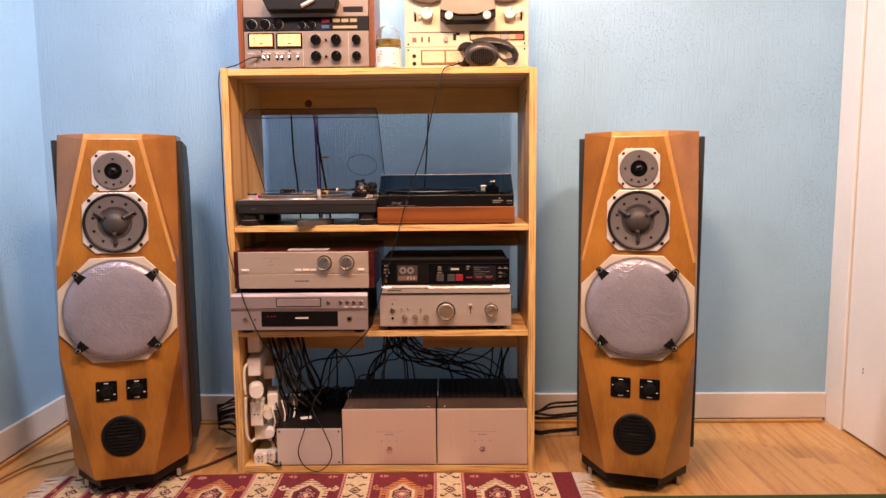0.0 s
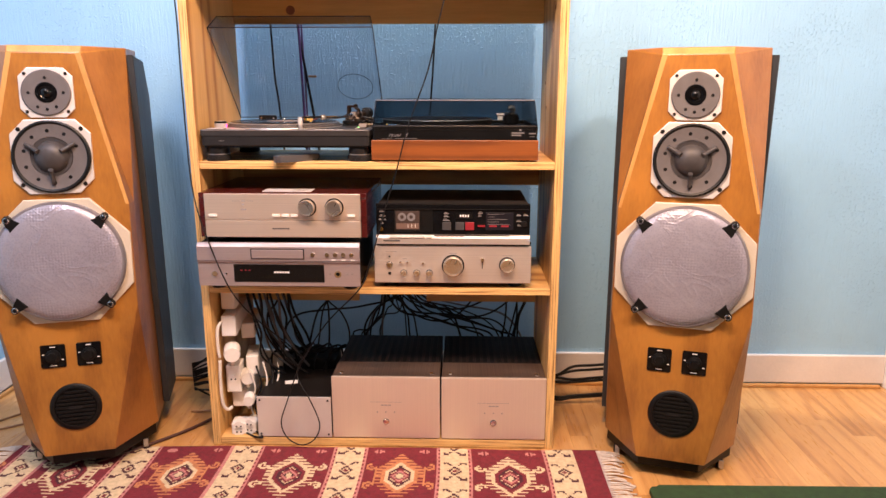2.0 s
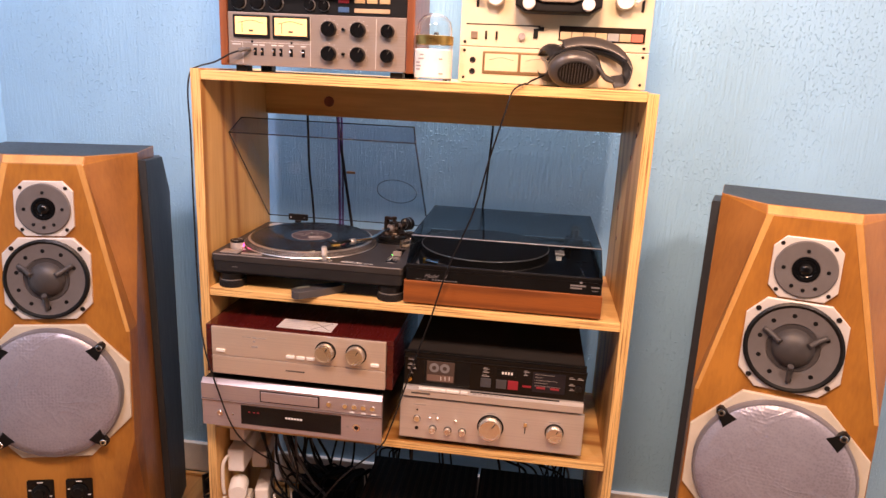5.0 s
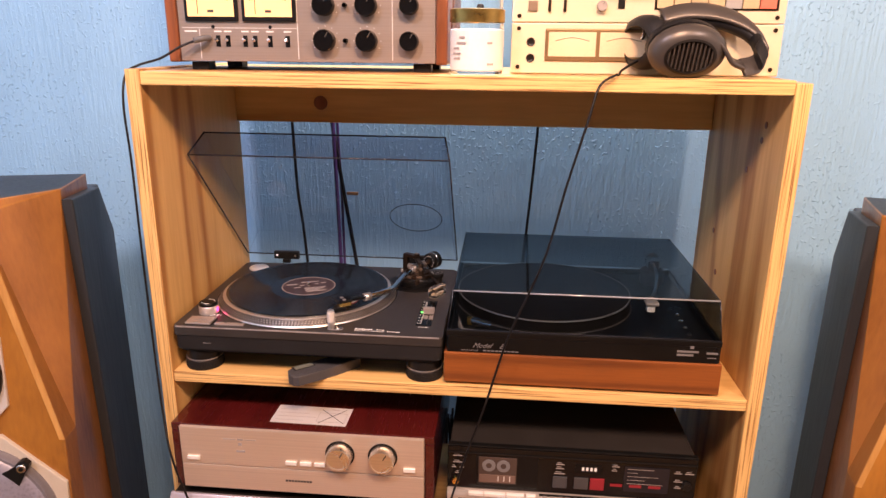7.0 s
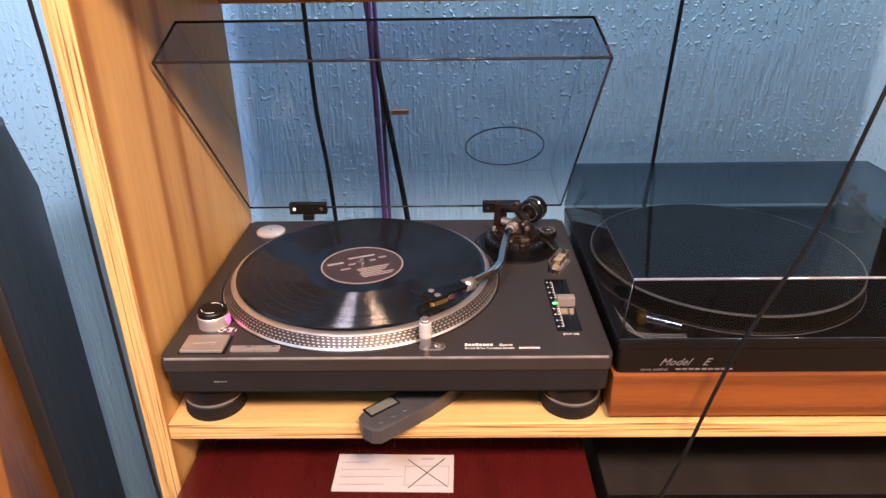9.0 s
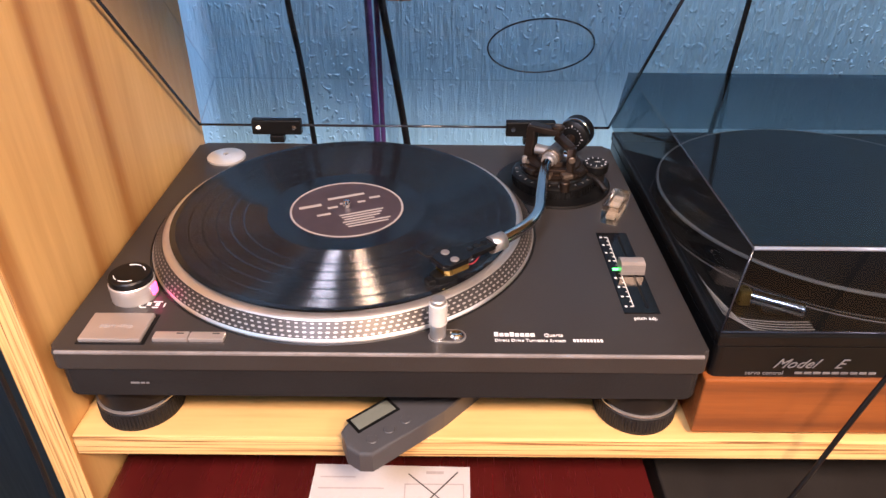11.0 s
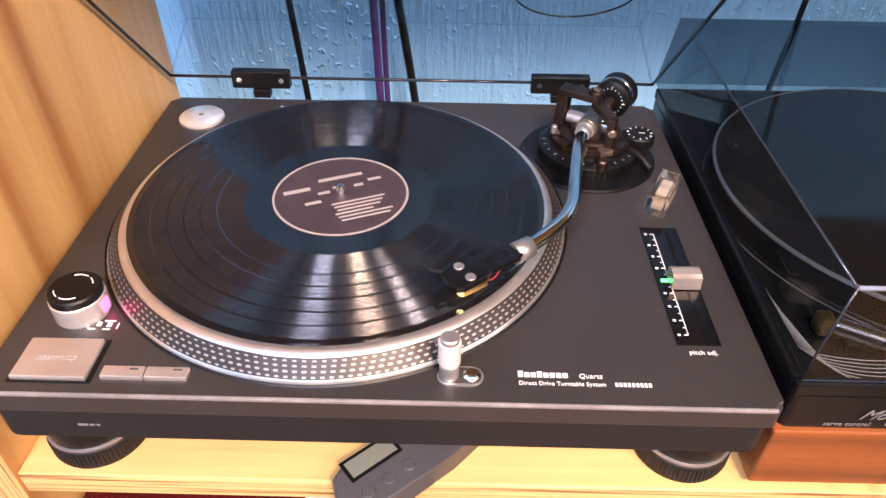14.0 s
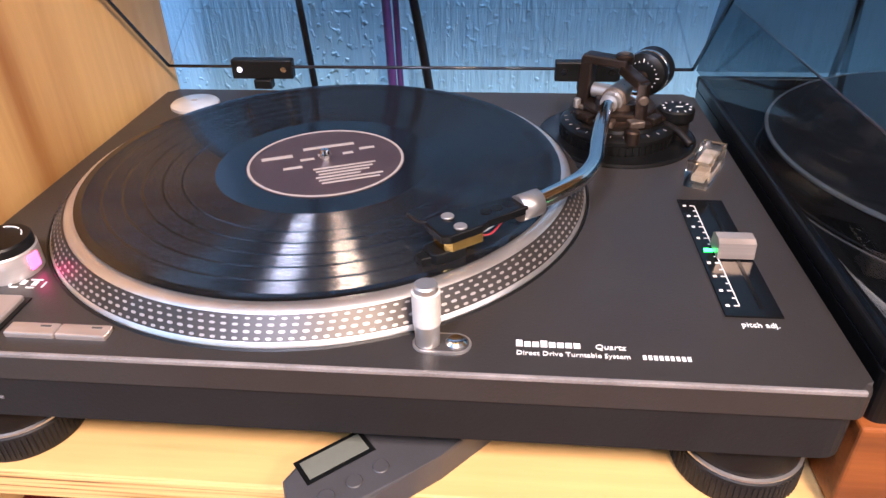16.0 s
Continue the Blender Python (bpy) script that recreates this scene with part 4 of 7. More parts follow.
tier = round_part("arm_tier", [(0.0318, 0.0), (0.0318, 0.0030), (0.0300, 0.0042), (0.0262, 0.0046), (0.0262, 0.0080), (0.0250, 0.0090), (0.0180, 0.0092), (0.0165, 0.0130), (0.0100, 0.0140), (0, 0.0140)], (AX, AY, DZ + 0.0166), BRONZE, ab, "stepped bronze collar")
# the two middle lugs are paler, a highlight put into their colour
for a0 in (215, 247, 286, 318):
    part("tier_lug", turn_about(boxed(AX + 0.0255, AX + 0.0335, AY - 0.0055, AY + 0.0055, DZ + 0.0185, DZ + 0.0235, 0.0010), (AX, AY, DZ), a0), BRONZE_LIGHT if a0 in (247, 286) else BRONZE, tier)
round_part("lock_knob", [(0, 0), (0.0052, 0), (0.0052, 0.0085), (0.0042, 0.0096), (0, 0.0098)], (AX + 0.0050, AY - 0.0380, DZ + 0.0105), BRONZE, ab, "", 20)

arm = part("tonearm", tube(bmesh.new(), [along(0.016), (-0.0948, 0.2380, 0.9594), (-0.1000, 0.2140, 0.9590), (-0.1053, 0.1850, 0.9582), (-0.1098, 0.1580, 0.9575), (-0.1175, 0.1390, 0.9570), (-0.1290, 0.1230, 0.9570), (-0.1465, 0.1045, 0.9570)], 0.0049, 8, 18), STEEL, tt, "S-shaped chromed tonearm resting on the record")
arm.location = Vector((0, -0.001, -0.0025))
# fixed arch on one side, swivelling bracket on the other, with a bearing cap between them
part("gimbal_post", beam(along(-0.002, 0.0285, 0.9420), along(0.0, 0.0255, 0.9850), 0.0125, 0.0088), BRONZE, arm)
part("post_foot", beam(along(-0.012, 0.0275, 0.9430), along(0.012, 0.0275, 0.9430), 0.0100, 0.0060), BRONZE, arm)
part("gimbal_bridge", beam(along(0.0, 0.0290, 0.9835), along(0.0, -0.0040, 0.9835), 0.0125, 0.0066), BRONZE, arm)
part("gimbal_cap", rod(bmesh.new(), 0.0064, 0.0042, along(0.0, 0.0, 0.9855), "z", 24, 0.001), BRONZE, arm)
part("cap_screw", rod(bmesh.new(), 0.0032, 0.0010, along(0.0, 0.0, 0.9897), "z", 16, 0.0003), BRONZE_LIGHT, arm)
part("bracket_arm", beam(along(0.002, -0.0010, 0.9800), (-0.0705, 0.2425, 0.9740), 0.0090, 0.0064), BRONZE, arm)
part("bracket_post", beam((-0.0705, 0.2425, 0.9765), (-0.0700, 0.2415, 0.9420), 0.0085, 0.0070), BRONZE, arm)
part("bracket_screw", rod(bmesh.new(), 0.0034, 0.0030, (-0.0705, 0.2385, 0.9655), "-y", 16, 0.0008), BRONZE_LIGHT, arm)
part("arm_housing", sharpen(tube(bmesh.new(), [along(-0.022), along(0.012)], 0.0092, 1, 24, smooth=False)), BRONZE_LIGHT, arm, "satin metal bearing housing")
part("housing_rim", sharpen(tube(bmesh.new(), [along(0.0105), along(0.0150)], 0.0076, 1, 24, smooth=False)), COLLAR, arm)
part("arm_collar", sharpen(tube(bmesh.new(), [along(0.0145), along(0.0205)], 0.0064, 1, 20, smooth=False)), COLLAR, arm)
part("pivot_stub", sharpen(tube(bmesh.new(), [along(-0.002, 0.006), along(-0.002, 0.0215)], 0.0054, 1, 18, smooth=False)), COLLAR, arm)
part("pivot_screw", sharpen(tube(bmesh.new(), [along(-0.002, -0.006), along(-0.002, -0.0175)], 0.0046, 1, 16, smooth=False)), STEEL, arm)
part("arm_clip", beam(along(0.014, 0.0260, 0.9520), along(0.014, 0.0140, 0.9500), 0.0035, 0.0030, 0.0006), BRONZE_LIGHT, arm)
part("clip_knob", rod(bmesh.new(), 0.0026, 0.0070, along(0.014, 0.0265, 0.9500), "z", 14, 0.0006), COLLAR, arm)
lift = bmesh.new()
prism(lift, [(AX + 0.021 * math.cos(radians(200 + 10 * k)), AY + 0.021 * math.sin(radians(200 + 10 * k))) for k in range(13)] + [(AX + 0.013 * math.cos(radians(320 - 10 * k)), AY + 0.013 * math.sin(radians(320 - 10 * k))) for k in range(13)], 0.9490, 0.9512)
part("arm_lift", lift, plain("lift_brass", (0.42, 0.28, 0.10), 0.35, 0.85), tt, "curved brass-coloured lift plate")
part("lift_pillar", rod(bmesh.new(), 0.0048, 0.0090, (-0.0760, 0.2460, DZ + 0.0166), "z", 16, 0.001), BRONZE, tt)
hs0, hs1 = Vector((-0.1455, 0.1055, 0.9570)), Vector((-0.1940, 0.0695, 0.9560))
hd = (hs1 - hs0).normalized()
part("lock_collar", tube(bmesh.new(), [hs0 - hd * 0.001, hs0 + hd * 0.0125], 0.0072, 2, 20), COLLAR, arm)
hn = Vector((hd.y, -hd.x, 0)).normalized()


def shell(a, b, z):
    p = hs0 + hd * a + hn * b
    return (p.x, p.y, 0.9565 + z)


hsm = part("headshell", prism(bmesh.new(), [(0.011, -0.0068), (0.011, 0.0068), (0.036, 0.0072), (0.042, 0.0100), (0.060, 0.0104), (0.064, 0.0080), (0.064, -0.0080), (0.060, -0.0104), (0.042, -0.0100), (0.036, -0.0072)], 0.0002, 0.0048, lambda a, b, h: shell(a, b, h), 0.0008), BLACK_GLOSS, arm, "black headshell with finger lift")
for a in (0.019, 0.026, 0.033):
    part("shell_hole", rod(bmesh.new(), 0.0030, 0.0003, shell(a, 0, 0.0048), "z", 14), BLACK, hsm)
for b in (-0.0060, 0.0060):
    part("shell_screw", rod(bmesh.new(), 0.0034, 0.0012, shell(0.052, b, 0.0048), "z", 16, 0.0003), plain("dull_screw", (0.34, 0.32, 0.31), 0.5, 0.7), hsm)
part("finger_lift", tube(bmesh.new(), [shell(0.058, 0.008, 0.003), shell(0.064, 0.014, 0.002), shell(0.066, 0.023, 0.003)], 0.0010, 4, 8), BLACK_METAL, hsm)
ct = part("cartridge", prism(bmesh.new(), [(0.040, -0.0082), (0.058, -0.0082), (0.061, -0.0050), (0.061, 0.0050), (0.058, 0.0082), (0.040, 0.0082)], -0.0062, 0.0001, lambda a, b, h: shell(a, b, h), 0.0006), GOLD, arm, "gold-bodied phono cartridge")
part("cartridge_block", prism(bmesh.new(), [(0.038, 0.0030), (0.054, 0.0030), (0.054, 0.0098), (0.038, 0.0098)], -0.0112, -0.0063, lambda a, b, h: shell(a, b, h), 0.0006), GOLD, ct)
part("stylus_guard", prism(bmesh.new(), [(0.050, -0.0075), (0.066, -0.0060), (0.068, -0.0035), (0.068, 0.0035), (0.066, 0.0060), (0.054, 0.0075)], -0.0125, -0.0066, lambda a, b, h: shell(a, b, h), 0.0006), BLACK, ct)
part("cartridge_nose", prism(bmesh.new(), [(0.068, -0.0040), (0.073, -0.0030), (0.073, 0.0030), (0.068, 0.0040)], -0.0130, -0.0080, lambda a, b, h: shell(a, b, h), 0.0006), BLACK, ct)
for k, (b, m) in enumerate(((-0.005, RED_KEY), (-0.0017, INK_WHITE), (0.0017, INK_WHITE), (0.005, plain("green_wire", (0.05, 0.2, 0.08), 0.5)))):
    part("wire", tube(bmesh.new(), [shell(0.0425, b, -0.003), shell(0.034, b * 1.3, -0.0045), shell(0.022, b * 0.5, -0.001), shell(0.013, b * 0.3, 0.0)], 0.0006, 5, 6), m, ct)

cw0 = Vector(along(-0.0400, 0, 0.9625))
cwm = Matrix.Rotation(math.atan2(d_arm.x, -d_arm.y), 4, "Z") @ AXES["y"]
cw = part("counterweight", sharpen(lathe(bmesh.new(), [(0, 0.0), (0.0100, 0.0), (0.0140, 0.0015), (0.0165, 0.0030), (0.0165, 0.0125), (0.0172, 0.0130), (0.0172, 0.0230), (0.0160, 0.0245), (0, 0.0245)], cw0, seg=40, turn=cwm)), BLACK, arm, "black counterweight with a white scale")
part("weight_ring", sharpen(lathe(bmesh.new(), [(0.0166, 0.0095), (0.0171, 0.0100), (0.0171, 0.0125), (0.0166, 0.0130)], cw0, seg=40, turn=cwm)), STEEL, cw)
for k in range(20):
    a = radians(18 * k)
    m = Matrix.Translation(cw0) @ cwm @ Matrix.Rotation(a, 4, "Z")
    bm = boxed(0.0090, 0.0090 + (0.0040 if k % 5 == 0 else 0.0024), -0.0003, 0.0003, 0.0002, 0.0012)
    bmesh.ops.transform(bm, matrix=m, verts=bm.verts)
    part("scale_tick", bm, INK_WHITE, cw)
part("arm_stub", tube(bmesh.new(), [along(-0.020, 0, 0.9605), along(-0.070, 0, 0.963)], 0.0052, 2, 14), BRONZE, arm)
SKX, SKY = -0.0410, 0.2630
sk = round_part("antiskate_knob", [(0, 0), (0.0125, 0), (0.0128, 0.0010), (0.0128, 0.0070), (0.0116, 0.0082), (0, 0.0085)], (SKX, SKY, DZ + 0.0150), BLACK, tt, "round black anti-skate dial", 40)
part("dial_post", rod(bmesh.new(), 0.0105, 0.0130, (SKX, SKY, DZ + 0.0018), "z", 24), BLACK_METAL, sk)
part("dial_arm", beam((AX + 0.018, AY - 0.008, DZ + 0.0200), (SKX - 0.004, SKY - 0.001, DZ + 0.0135), 0.0130, 0.0060), BRONZE, sk)
for k in range(11):
    part("dial_mark", turn_about(boxed(SKX + 0.0088, SKX + 0.0104, SKY - 0.0003, SKY + 0.0003, DZ + 0.0232, DZ + 0.0237), (SKX, SKY, DZ), 32.7 * k), INK_WHITE, sk)
part("dial_pointer", boxed(SKX - 0.0008, SKX + 0.0042, SKY - 0.00035, SKY + 0.00035, DZ + 0.0233, DZ + 0.0237), INK_WHITE, sk)
part("cue_lever", tube(bmesh.new(), [(-0.0500, 0.2540, DZ + 0.014), (-0.0420, 0.2450, DZ + 0.012), (-0.0345, 0.2355, DZ + 0.006)], 0.0026, 5, 10), BLACK_METAL, tt)

# stylus box, a clear block
HAZE_ACRYLIC = tinted("hazy_acrylic", (0.78, 0.74, 0.66), 0.12)
BXC, BXT = (-0.0340, 0.1965, DZ), -28
bx = thing("stylus_box", BXC, "small clear acrylic stylus box on the turntable", "box", world=True)


def box_part(name, x0, x1, y0, y1, z0, z1, bevel, mat):
    bm = boxed(BXC[0] + x0, BXC[0] + x1, BXC[1] + y0, BXC[1] + y1, DZ + z0, DZ + z1, bevel)
    return part(name, turn_about(bm, BXC, BXT), mat, bx)


box_part("shell", -0.0078, 0.0078, -0.0195, 0.0195, 0.0002, 0.0185, 0.0012, CLEAR).visible_shadow = False
box_part("insert", -0.0042, 0.0042, -0.0120, 0.0130, 0.0030, 0.0075, 0.001, plain("pale_insert", (0.26, 0.23, 0.19), 0.4))
for k in range(3):
    box_part("tab", -0.0058, 0.0058, -0.0150 + 0.0140 * k, -0.0132 + 0.0140 * k, 0.0015, 0.0150, 0.0006, CLEAR_BOX)
for xa in (-0.0074, 0.0074):
    box_part("shell_edge", xa - 0.0005, xa + 0.0005, -0.0191, 0.0191, 0.0174, 0.0187, 0.0003, HAZE_ACRYLIC)
for ya in (-0.0191, 0.0191):
    box_part("shell_edge", -0.0074, 0.0074, ya - 0.0005, ya + 0.0005, 0.0174, 0.0187, 0.0003, HAZE_ACRYLIC)

# open lid, hinged at the rear edge
OPEN, HY, HZ = 46.2, 0.3620, 0.9450
LR, LT, LD, LH = 0.4570, 0.4330, 0.3490, 0.0560
CXL = -0.2365


def lid_point(u, back, up):
    a = radians(OPEN)
    y, z = -back, up
    return (CXL + u, HY + y * math.cos(a) + z * math.sin(a), HZ - y * math.sin(a) + z * math.cos(a))


rim = [(-LR / 2, 0.0), (LR / 2, 0.0), (LR / 2, LD), (-LR / 2, LD)]
top = [(-LT / 2, 0.004), (LT / 2, 0.004), (LT / 2, LD - 0.008), (-LT / 2, LD - 0.008)]
T = 0.003


def lid_panel(name, quad, inner, parent, label=""):
    bm = bmesh.new()
    a = [bm.verts.new(p) for p in quad]
    b = [bm.verts.new(p) for p in inner]
    bm.faces.new(a), bm.faces.new(b[::-1])
    for i in range(4):
        bm.faces.new([a[i], b[i], b[(i + 1) % 4], a[(i + 1) % 4]])
    bmesh.ops.recalc_face_normals(bm, faces=bm.faces)
    ob = part(name, bm, SMOKE, parent, label)
    ob.visible_shadow = False
    return ob


R3 = [lid_point(u, b, 0.0) for u, b in rim]
T3 = [lid_point(u, b, LH) for u, b in top]
Rin = [lid_point(u * (1 - 2 * T / LR), T + b * (1 - 2 * T / LD), 0.0) for u, b in rim]
Tin = [lid_point(u * (1 - 2 * T / LT), T + b * (1 - 2 * T / LD), LH - T) for u, b in top]
lid = lid_panel("lid", T3, Tin, tt, "open smoked acrylic lid")
for i, nm in enumerate(("lid_rear", "lid_side", "lid_front", "lid_side")):
    j = (i + 1) % 4
    lid_panel(nm, [R3[i], R3[j], T3[j], T3[i]], [Rin[i], Rin[j], Tin[j], Tin[i]], lid)
for a, b in [(R3[1], R3[2]), (R3[2], R3[3]), (R3[3], R3[0]), (R3[0], R3[1]), (T3[2], T3[3]), (R3[2], T3[2]), (R3[3], T3[3])]:
    part("lid_edge", tube(bmesh.new(), [a, b], 0.0015, 1, 6, smooth=False), SMOKE_EDGE, lid)
part("ring_mark", tube(bmesh.new(), [lid_point(0.1425 + 0.0540 * math.cos(6.28319 * k / 40), 0.0800 + 0.0520 * math.sin(6.28319 * k / 40), LH - T - 0.0005) for k in range(41)], 0.0009, 1, 5), SMOKE_EDGE, lid, "dark ring mark on the lid")
for hx in (-0.3790, -0.0950):
    hg = part("lid_hinge", boxed(hx - 0.0275, hx + 0.0275, 0.3590, 0.3690, 0.9345, 0.9515, 0.0012), BLACK, tt, "black lid hinge")
    part("hinge_stem", boxed(hx - 0.0080, hx + 0.0080, 0.3560, 0.3660, 0.9262, 0.9345, 0.001), BLACK, hg)
    for s in (-0.0165, 0.0165):
        part("hinge_screw", rod(bmesh.new(), 0.0026, 0.0008, (hx + s * 1.2, 0.3590, 0.9432), "-y", 12), STEEL, hg)

# stylus scale lying half under the turntable
sg = thing("stylus_scale", (-0.235, 0.0, 0.841), "grey plastic digital stylus scale poking out under the turntable", "scale", world=True)
GA = 40


def scale_part(name, bm, mat, parent, label=""):
    return part(name, turn_about(bm, (-0.2480, -0.0080, 0.841), GA, shift=(0.008, 0.006, 0)), mat, parent, label)


GREY_PLASTIC = plain("grey_plastic", (0.070, 0.067, 0.070), 0.42, 0.2, 0.1, 40.0, 0.1)
body = scale_part("body", prism(bmesh.new(), [(x - 0.2480, y - 0.0080) for x, y in ((-0.0180, -0.0200), (0.0480, -0.0200), (0.1000, -0.0130), (0.1000, 0.0150), (0.0480, 0.0200), (-0.0080, 0.0200), (-0.0230, 0.0130), (-0.0280, -0.0020), (-0.0250, -0.0140))], 0.841, 0.8585, bevel=0.002), GREY_PLASTIC, sg)
scale_part("display", boxed(-0.2600, -0.2270, -0.0030, 0.0090, 0.8585, 0.8590, 0.0002), plain("display_grey", (0.15, 0.155, 0.125), 0.3), body, "grey-green display window")
scale_part("display_frame", boxed(-0.2625, -0.2245, -0.0055, 0.0112, 0.8584, 0.8587), BLACK, body)
for k in range(3):
    scale_part("push_button", rod(bmesh.new(), 0.0042, 0.0010, (-0.2580 + 0.0150 * k, -0.0165, 0.8585), "z", 20, 0.0004), GREY_PLASTIC, body)


# ---- second turntable, under its closed lid ----
t2 = thing("turntable", (0.219, 0.19, 0.841), "black belt-drive turntable on a teak plinth under a closed smoked lid", "turntable", world=True)
part("plinth", boxed(-0.0040, 0.4420, 0.0060, 0.3720, 0.8460, 0.8990, 0.0015), TEAK, t2, "teak veneered plinth")
for fx in (0.03, 0.408):
    for fy in (0.035, 0.34):
        part("foot", rod(bmesh.new(), 0.014, 0.0052, (fx, fy, 0.841), "z", 20, 0.001), RUBBER, t2)
dk = part("deck_plate", prism(bmesh.new(), rounded(-0.0010, 0.4395, 0.0100, 0.3720, 0.006), 0.8985, 0.9270, bevel=0.001), BLACK_SATIN, t2, "satin black deck")
for x0, x1, y0, y1 in ((-0.0010, 0.4395, 0.0100, 0.0165), (-0.0010, 0.4395, 0.3655, 0.3720), (-0.0010, 0.0055, 0.0166, 0.3654), (0.4330, 0.4395, 0.0166, 0.3654)):
    part("deck_rim", boxed(x0, x1, y0, y1, 0.9268, 0.9370, 0.0015), BLACK_SATIN, dk)
P2 = (0.1650, 0.1950)
p2 = part("platter", sharpen(lathe(bmesh.new(), [(0, 0), (0.1590, 0), (0.1590, 0.0012), (0.1580, 0.0020), (0.1580, 0.0200), (0.1565, 0.0215), (0, 0.0215)], (*P2, 0.9272), seg=96)), BLACK_METAL, t2)
part("platter_rim", sharpen(lathe(bmesh.new(), [(0.1581, 0.0196), (0.1588, 0.0204), (0.1584, 0.0216), (0.1564, 0.0221)], (*P2, 0.9272), seg=96)), COLLAR, p2)
part("deck_ring", tube(bmesh.new(), [(P2[0] + 0.1612 * math.cos(6.28319 * k / 64), P2[1] + 0.1612 * math.sin(6.28319 * k / 64), 0.9274) for k in range(65)], 0.0006, 1, 5), DRIVER_GREY, dk)
a2 = part("tonearm", tube(bmesh.new(), [(0.3880, 0.3200, 0.9700), (0.3800, 0.2400, 0.9680), (0.3620, 0.1650, 0.9660), (0.3480, 0.1250, 0.9650)], 0.0028, 8, 12), STEEL, t2, "silver tonearm on its rest")
part("arm_base", rod(bmesh.new(), 0.024, 0.0298, (0.3880, 0.3150, 0.9272), "z", 32, 0.003), BLACK_METAL, a2)
part("arm_pivot", boxed(0.3760, 0.4000, 0.3040, 0.3260, 0.9570, 0.9790, 0.003), STEEL, a2)
part("counterweight", rod(bmesh.new(), 0.014, 0.024, (0.3900, 0.3330, 0.9700), "y", 28, 0.002), STEEL, a2)
part("headshell", boxed(0.3340, 0.3560, 0.0950, 0.1270, 0.9600, 0.9660, 0.002), ALU, a2)
part("cartridge", boxed(0.3370, 0.3500, 0.0980, 0.1120, 0.9480, 0.9598, 0.001), IVORY, a2)
part("arm_rest", boxed(0.3700, 0.3760, 0.1980, 0.2060, 0.9272, 0.9640, 0.001), BLACK, a2)
for k in range(4):
    part("speed_button", rod(bmesh.new(), 0.0042, 0.0040, (0.3990, 0.1400 - 0.0290 * k, 0.9271), "z", 16, 0.001), STEEL, dk)
ov = part("cue_handle", sharpen(tube(bmesh.new(), [(0.0400, 0.0590, 0.9350), (0.0720, 0.0420, 0.9350)], 0.0062, 1, 16, smooth=False)), STEEL, dk, "short chromed cylinder")
part("handle_tip", boxed(0.0300, 0.0400, 0.0560, 0.0680, 0.9272, 0.9400, 0.002), GOLD_DARK, ov)
part("handle_foot", boxed(0.0440, 0.0680, 0.0460, 0.0560, 0.9272, 0.9310, 0.001), BLACK, ov)
for k in range(7):
    part("scale_line", tube(bmesh.new(), [(0.0140, 0.1000 - 0.002 * k, 0.9273), (0.0160 + 0.0016 * k, 0.0560 - 0.0026 * k, 0.9273), (0.0200 + 0.0024 * k, 0.0440 - 0.0030 * k, 0.9273), (0.0480, 0.0380 - 0.0030 * k, 0.9273), (0.0760, 0.0380 - 0.0030 * k, 0.9273)], 0.00035, 4, 4), INK_GREY, dk)

# closed lid of five thin panels
lx0, lx1, ly0, ly1, lz0, lz1 = 0.0005, 0.4380, 0.0130, 0.3830, 0.9376, 1.0030
tx0, tx1, ty0, ty1 = 0.0090, 0.4300, 0.0180, 0.3780
R3 = [(lx0, ly0, lz0), (lx1, ly0, lz0), (lx1, ly1, lz0), (lx0, ly1, lz0)]
T3 = [(tx0, ty0, lz1), (tx1, ty0, lz1), (tx1, ty1, lz1), (tx0, ty1, lz1)]


def shrink(p, z):
    return (0.219 + (p[0] - 0.219) * 0.986, 0.198 + (p[1] - 0.198) * 0.984, z)


Rin, Tin = [shrink(p, lz0) for p in R3], [shrink(p, lz1 - 0.003) for p in T3]


def smoked(name, quad, inner, parent, label=""):
    bm = bmesh.new()
    a, b = [bm.verts.new(p) for p in quad], [bm.verts.new(p) for p in inner]
    bm.faces.new(a), bm.faces.new(b[::-1])
    for i in range(4):
        bm.faces.new([a[i], b[i], b[(i + 1) % 4], a[(i + 1) % 4]])
    bmesh.ops.recalc_face_normals(bm, faces=bm.faces)
    ob = part(name, bm, SMOKE_DARK, parent, label)
    ob.visible_shadow = False
    return ob


lid2 = smoked("lid", T3, Tin, t2, "closed dark smoked acrylic lid")
for i, nm in enumerate(("lid_front", "lid_side", "lid_rear", "lid_side")):
    j = (i + 1) % 4
    smoked(nm, [R3[i], R3[j], T3[j], T3[i]], [Rin[i], Rin[j], Tin[j], Tin[i]], lid2)
part("lid_edge", tube(bmesh.new(), [T3[0], T3[1]], 0.0014, 1, 8, smooth=False), plain("polished_acrylic_edge", (0.34, 0.36, 0.40), 0.12, 0.3), lid2)
for a, b in ((T3[0], R3[0]), (T3[1], R3[1]), (R3[0], R3[1]), (T3[1], T3[2]), (T3[0], T3[3])):
    part("lid_edge", tube(bmesh.new(), [a, b], 0.0008, 1, 6, smooth=False), SMOKE_EDGE, lid2)
FY = 0.0094
words("Model    E", 0.0120, dk, (0.042, FY, 0.9082), INK_DIM, shear=0.6)
words("servo control", 0.0050, dk, (0.024, FY, 0.9018), INK_DIM)
for k in range(9):
    part("print_bar", boxed(0.0600 + 0.0066 * k, 0.0652 + 0.0066 * k, FY, FY + 0.001, 0.9024, 0.9042), INK_DIM, dk)
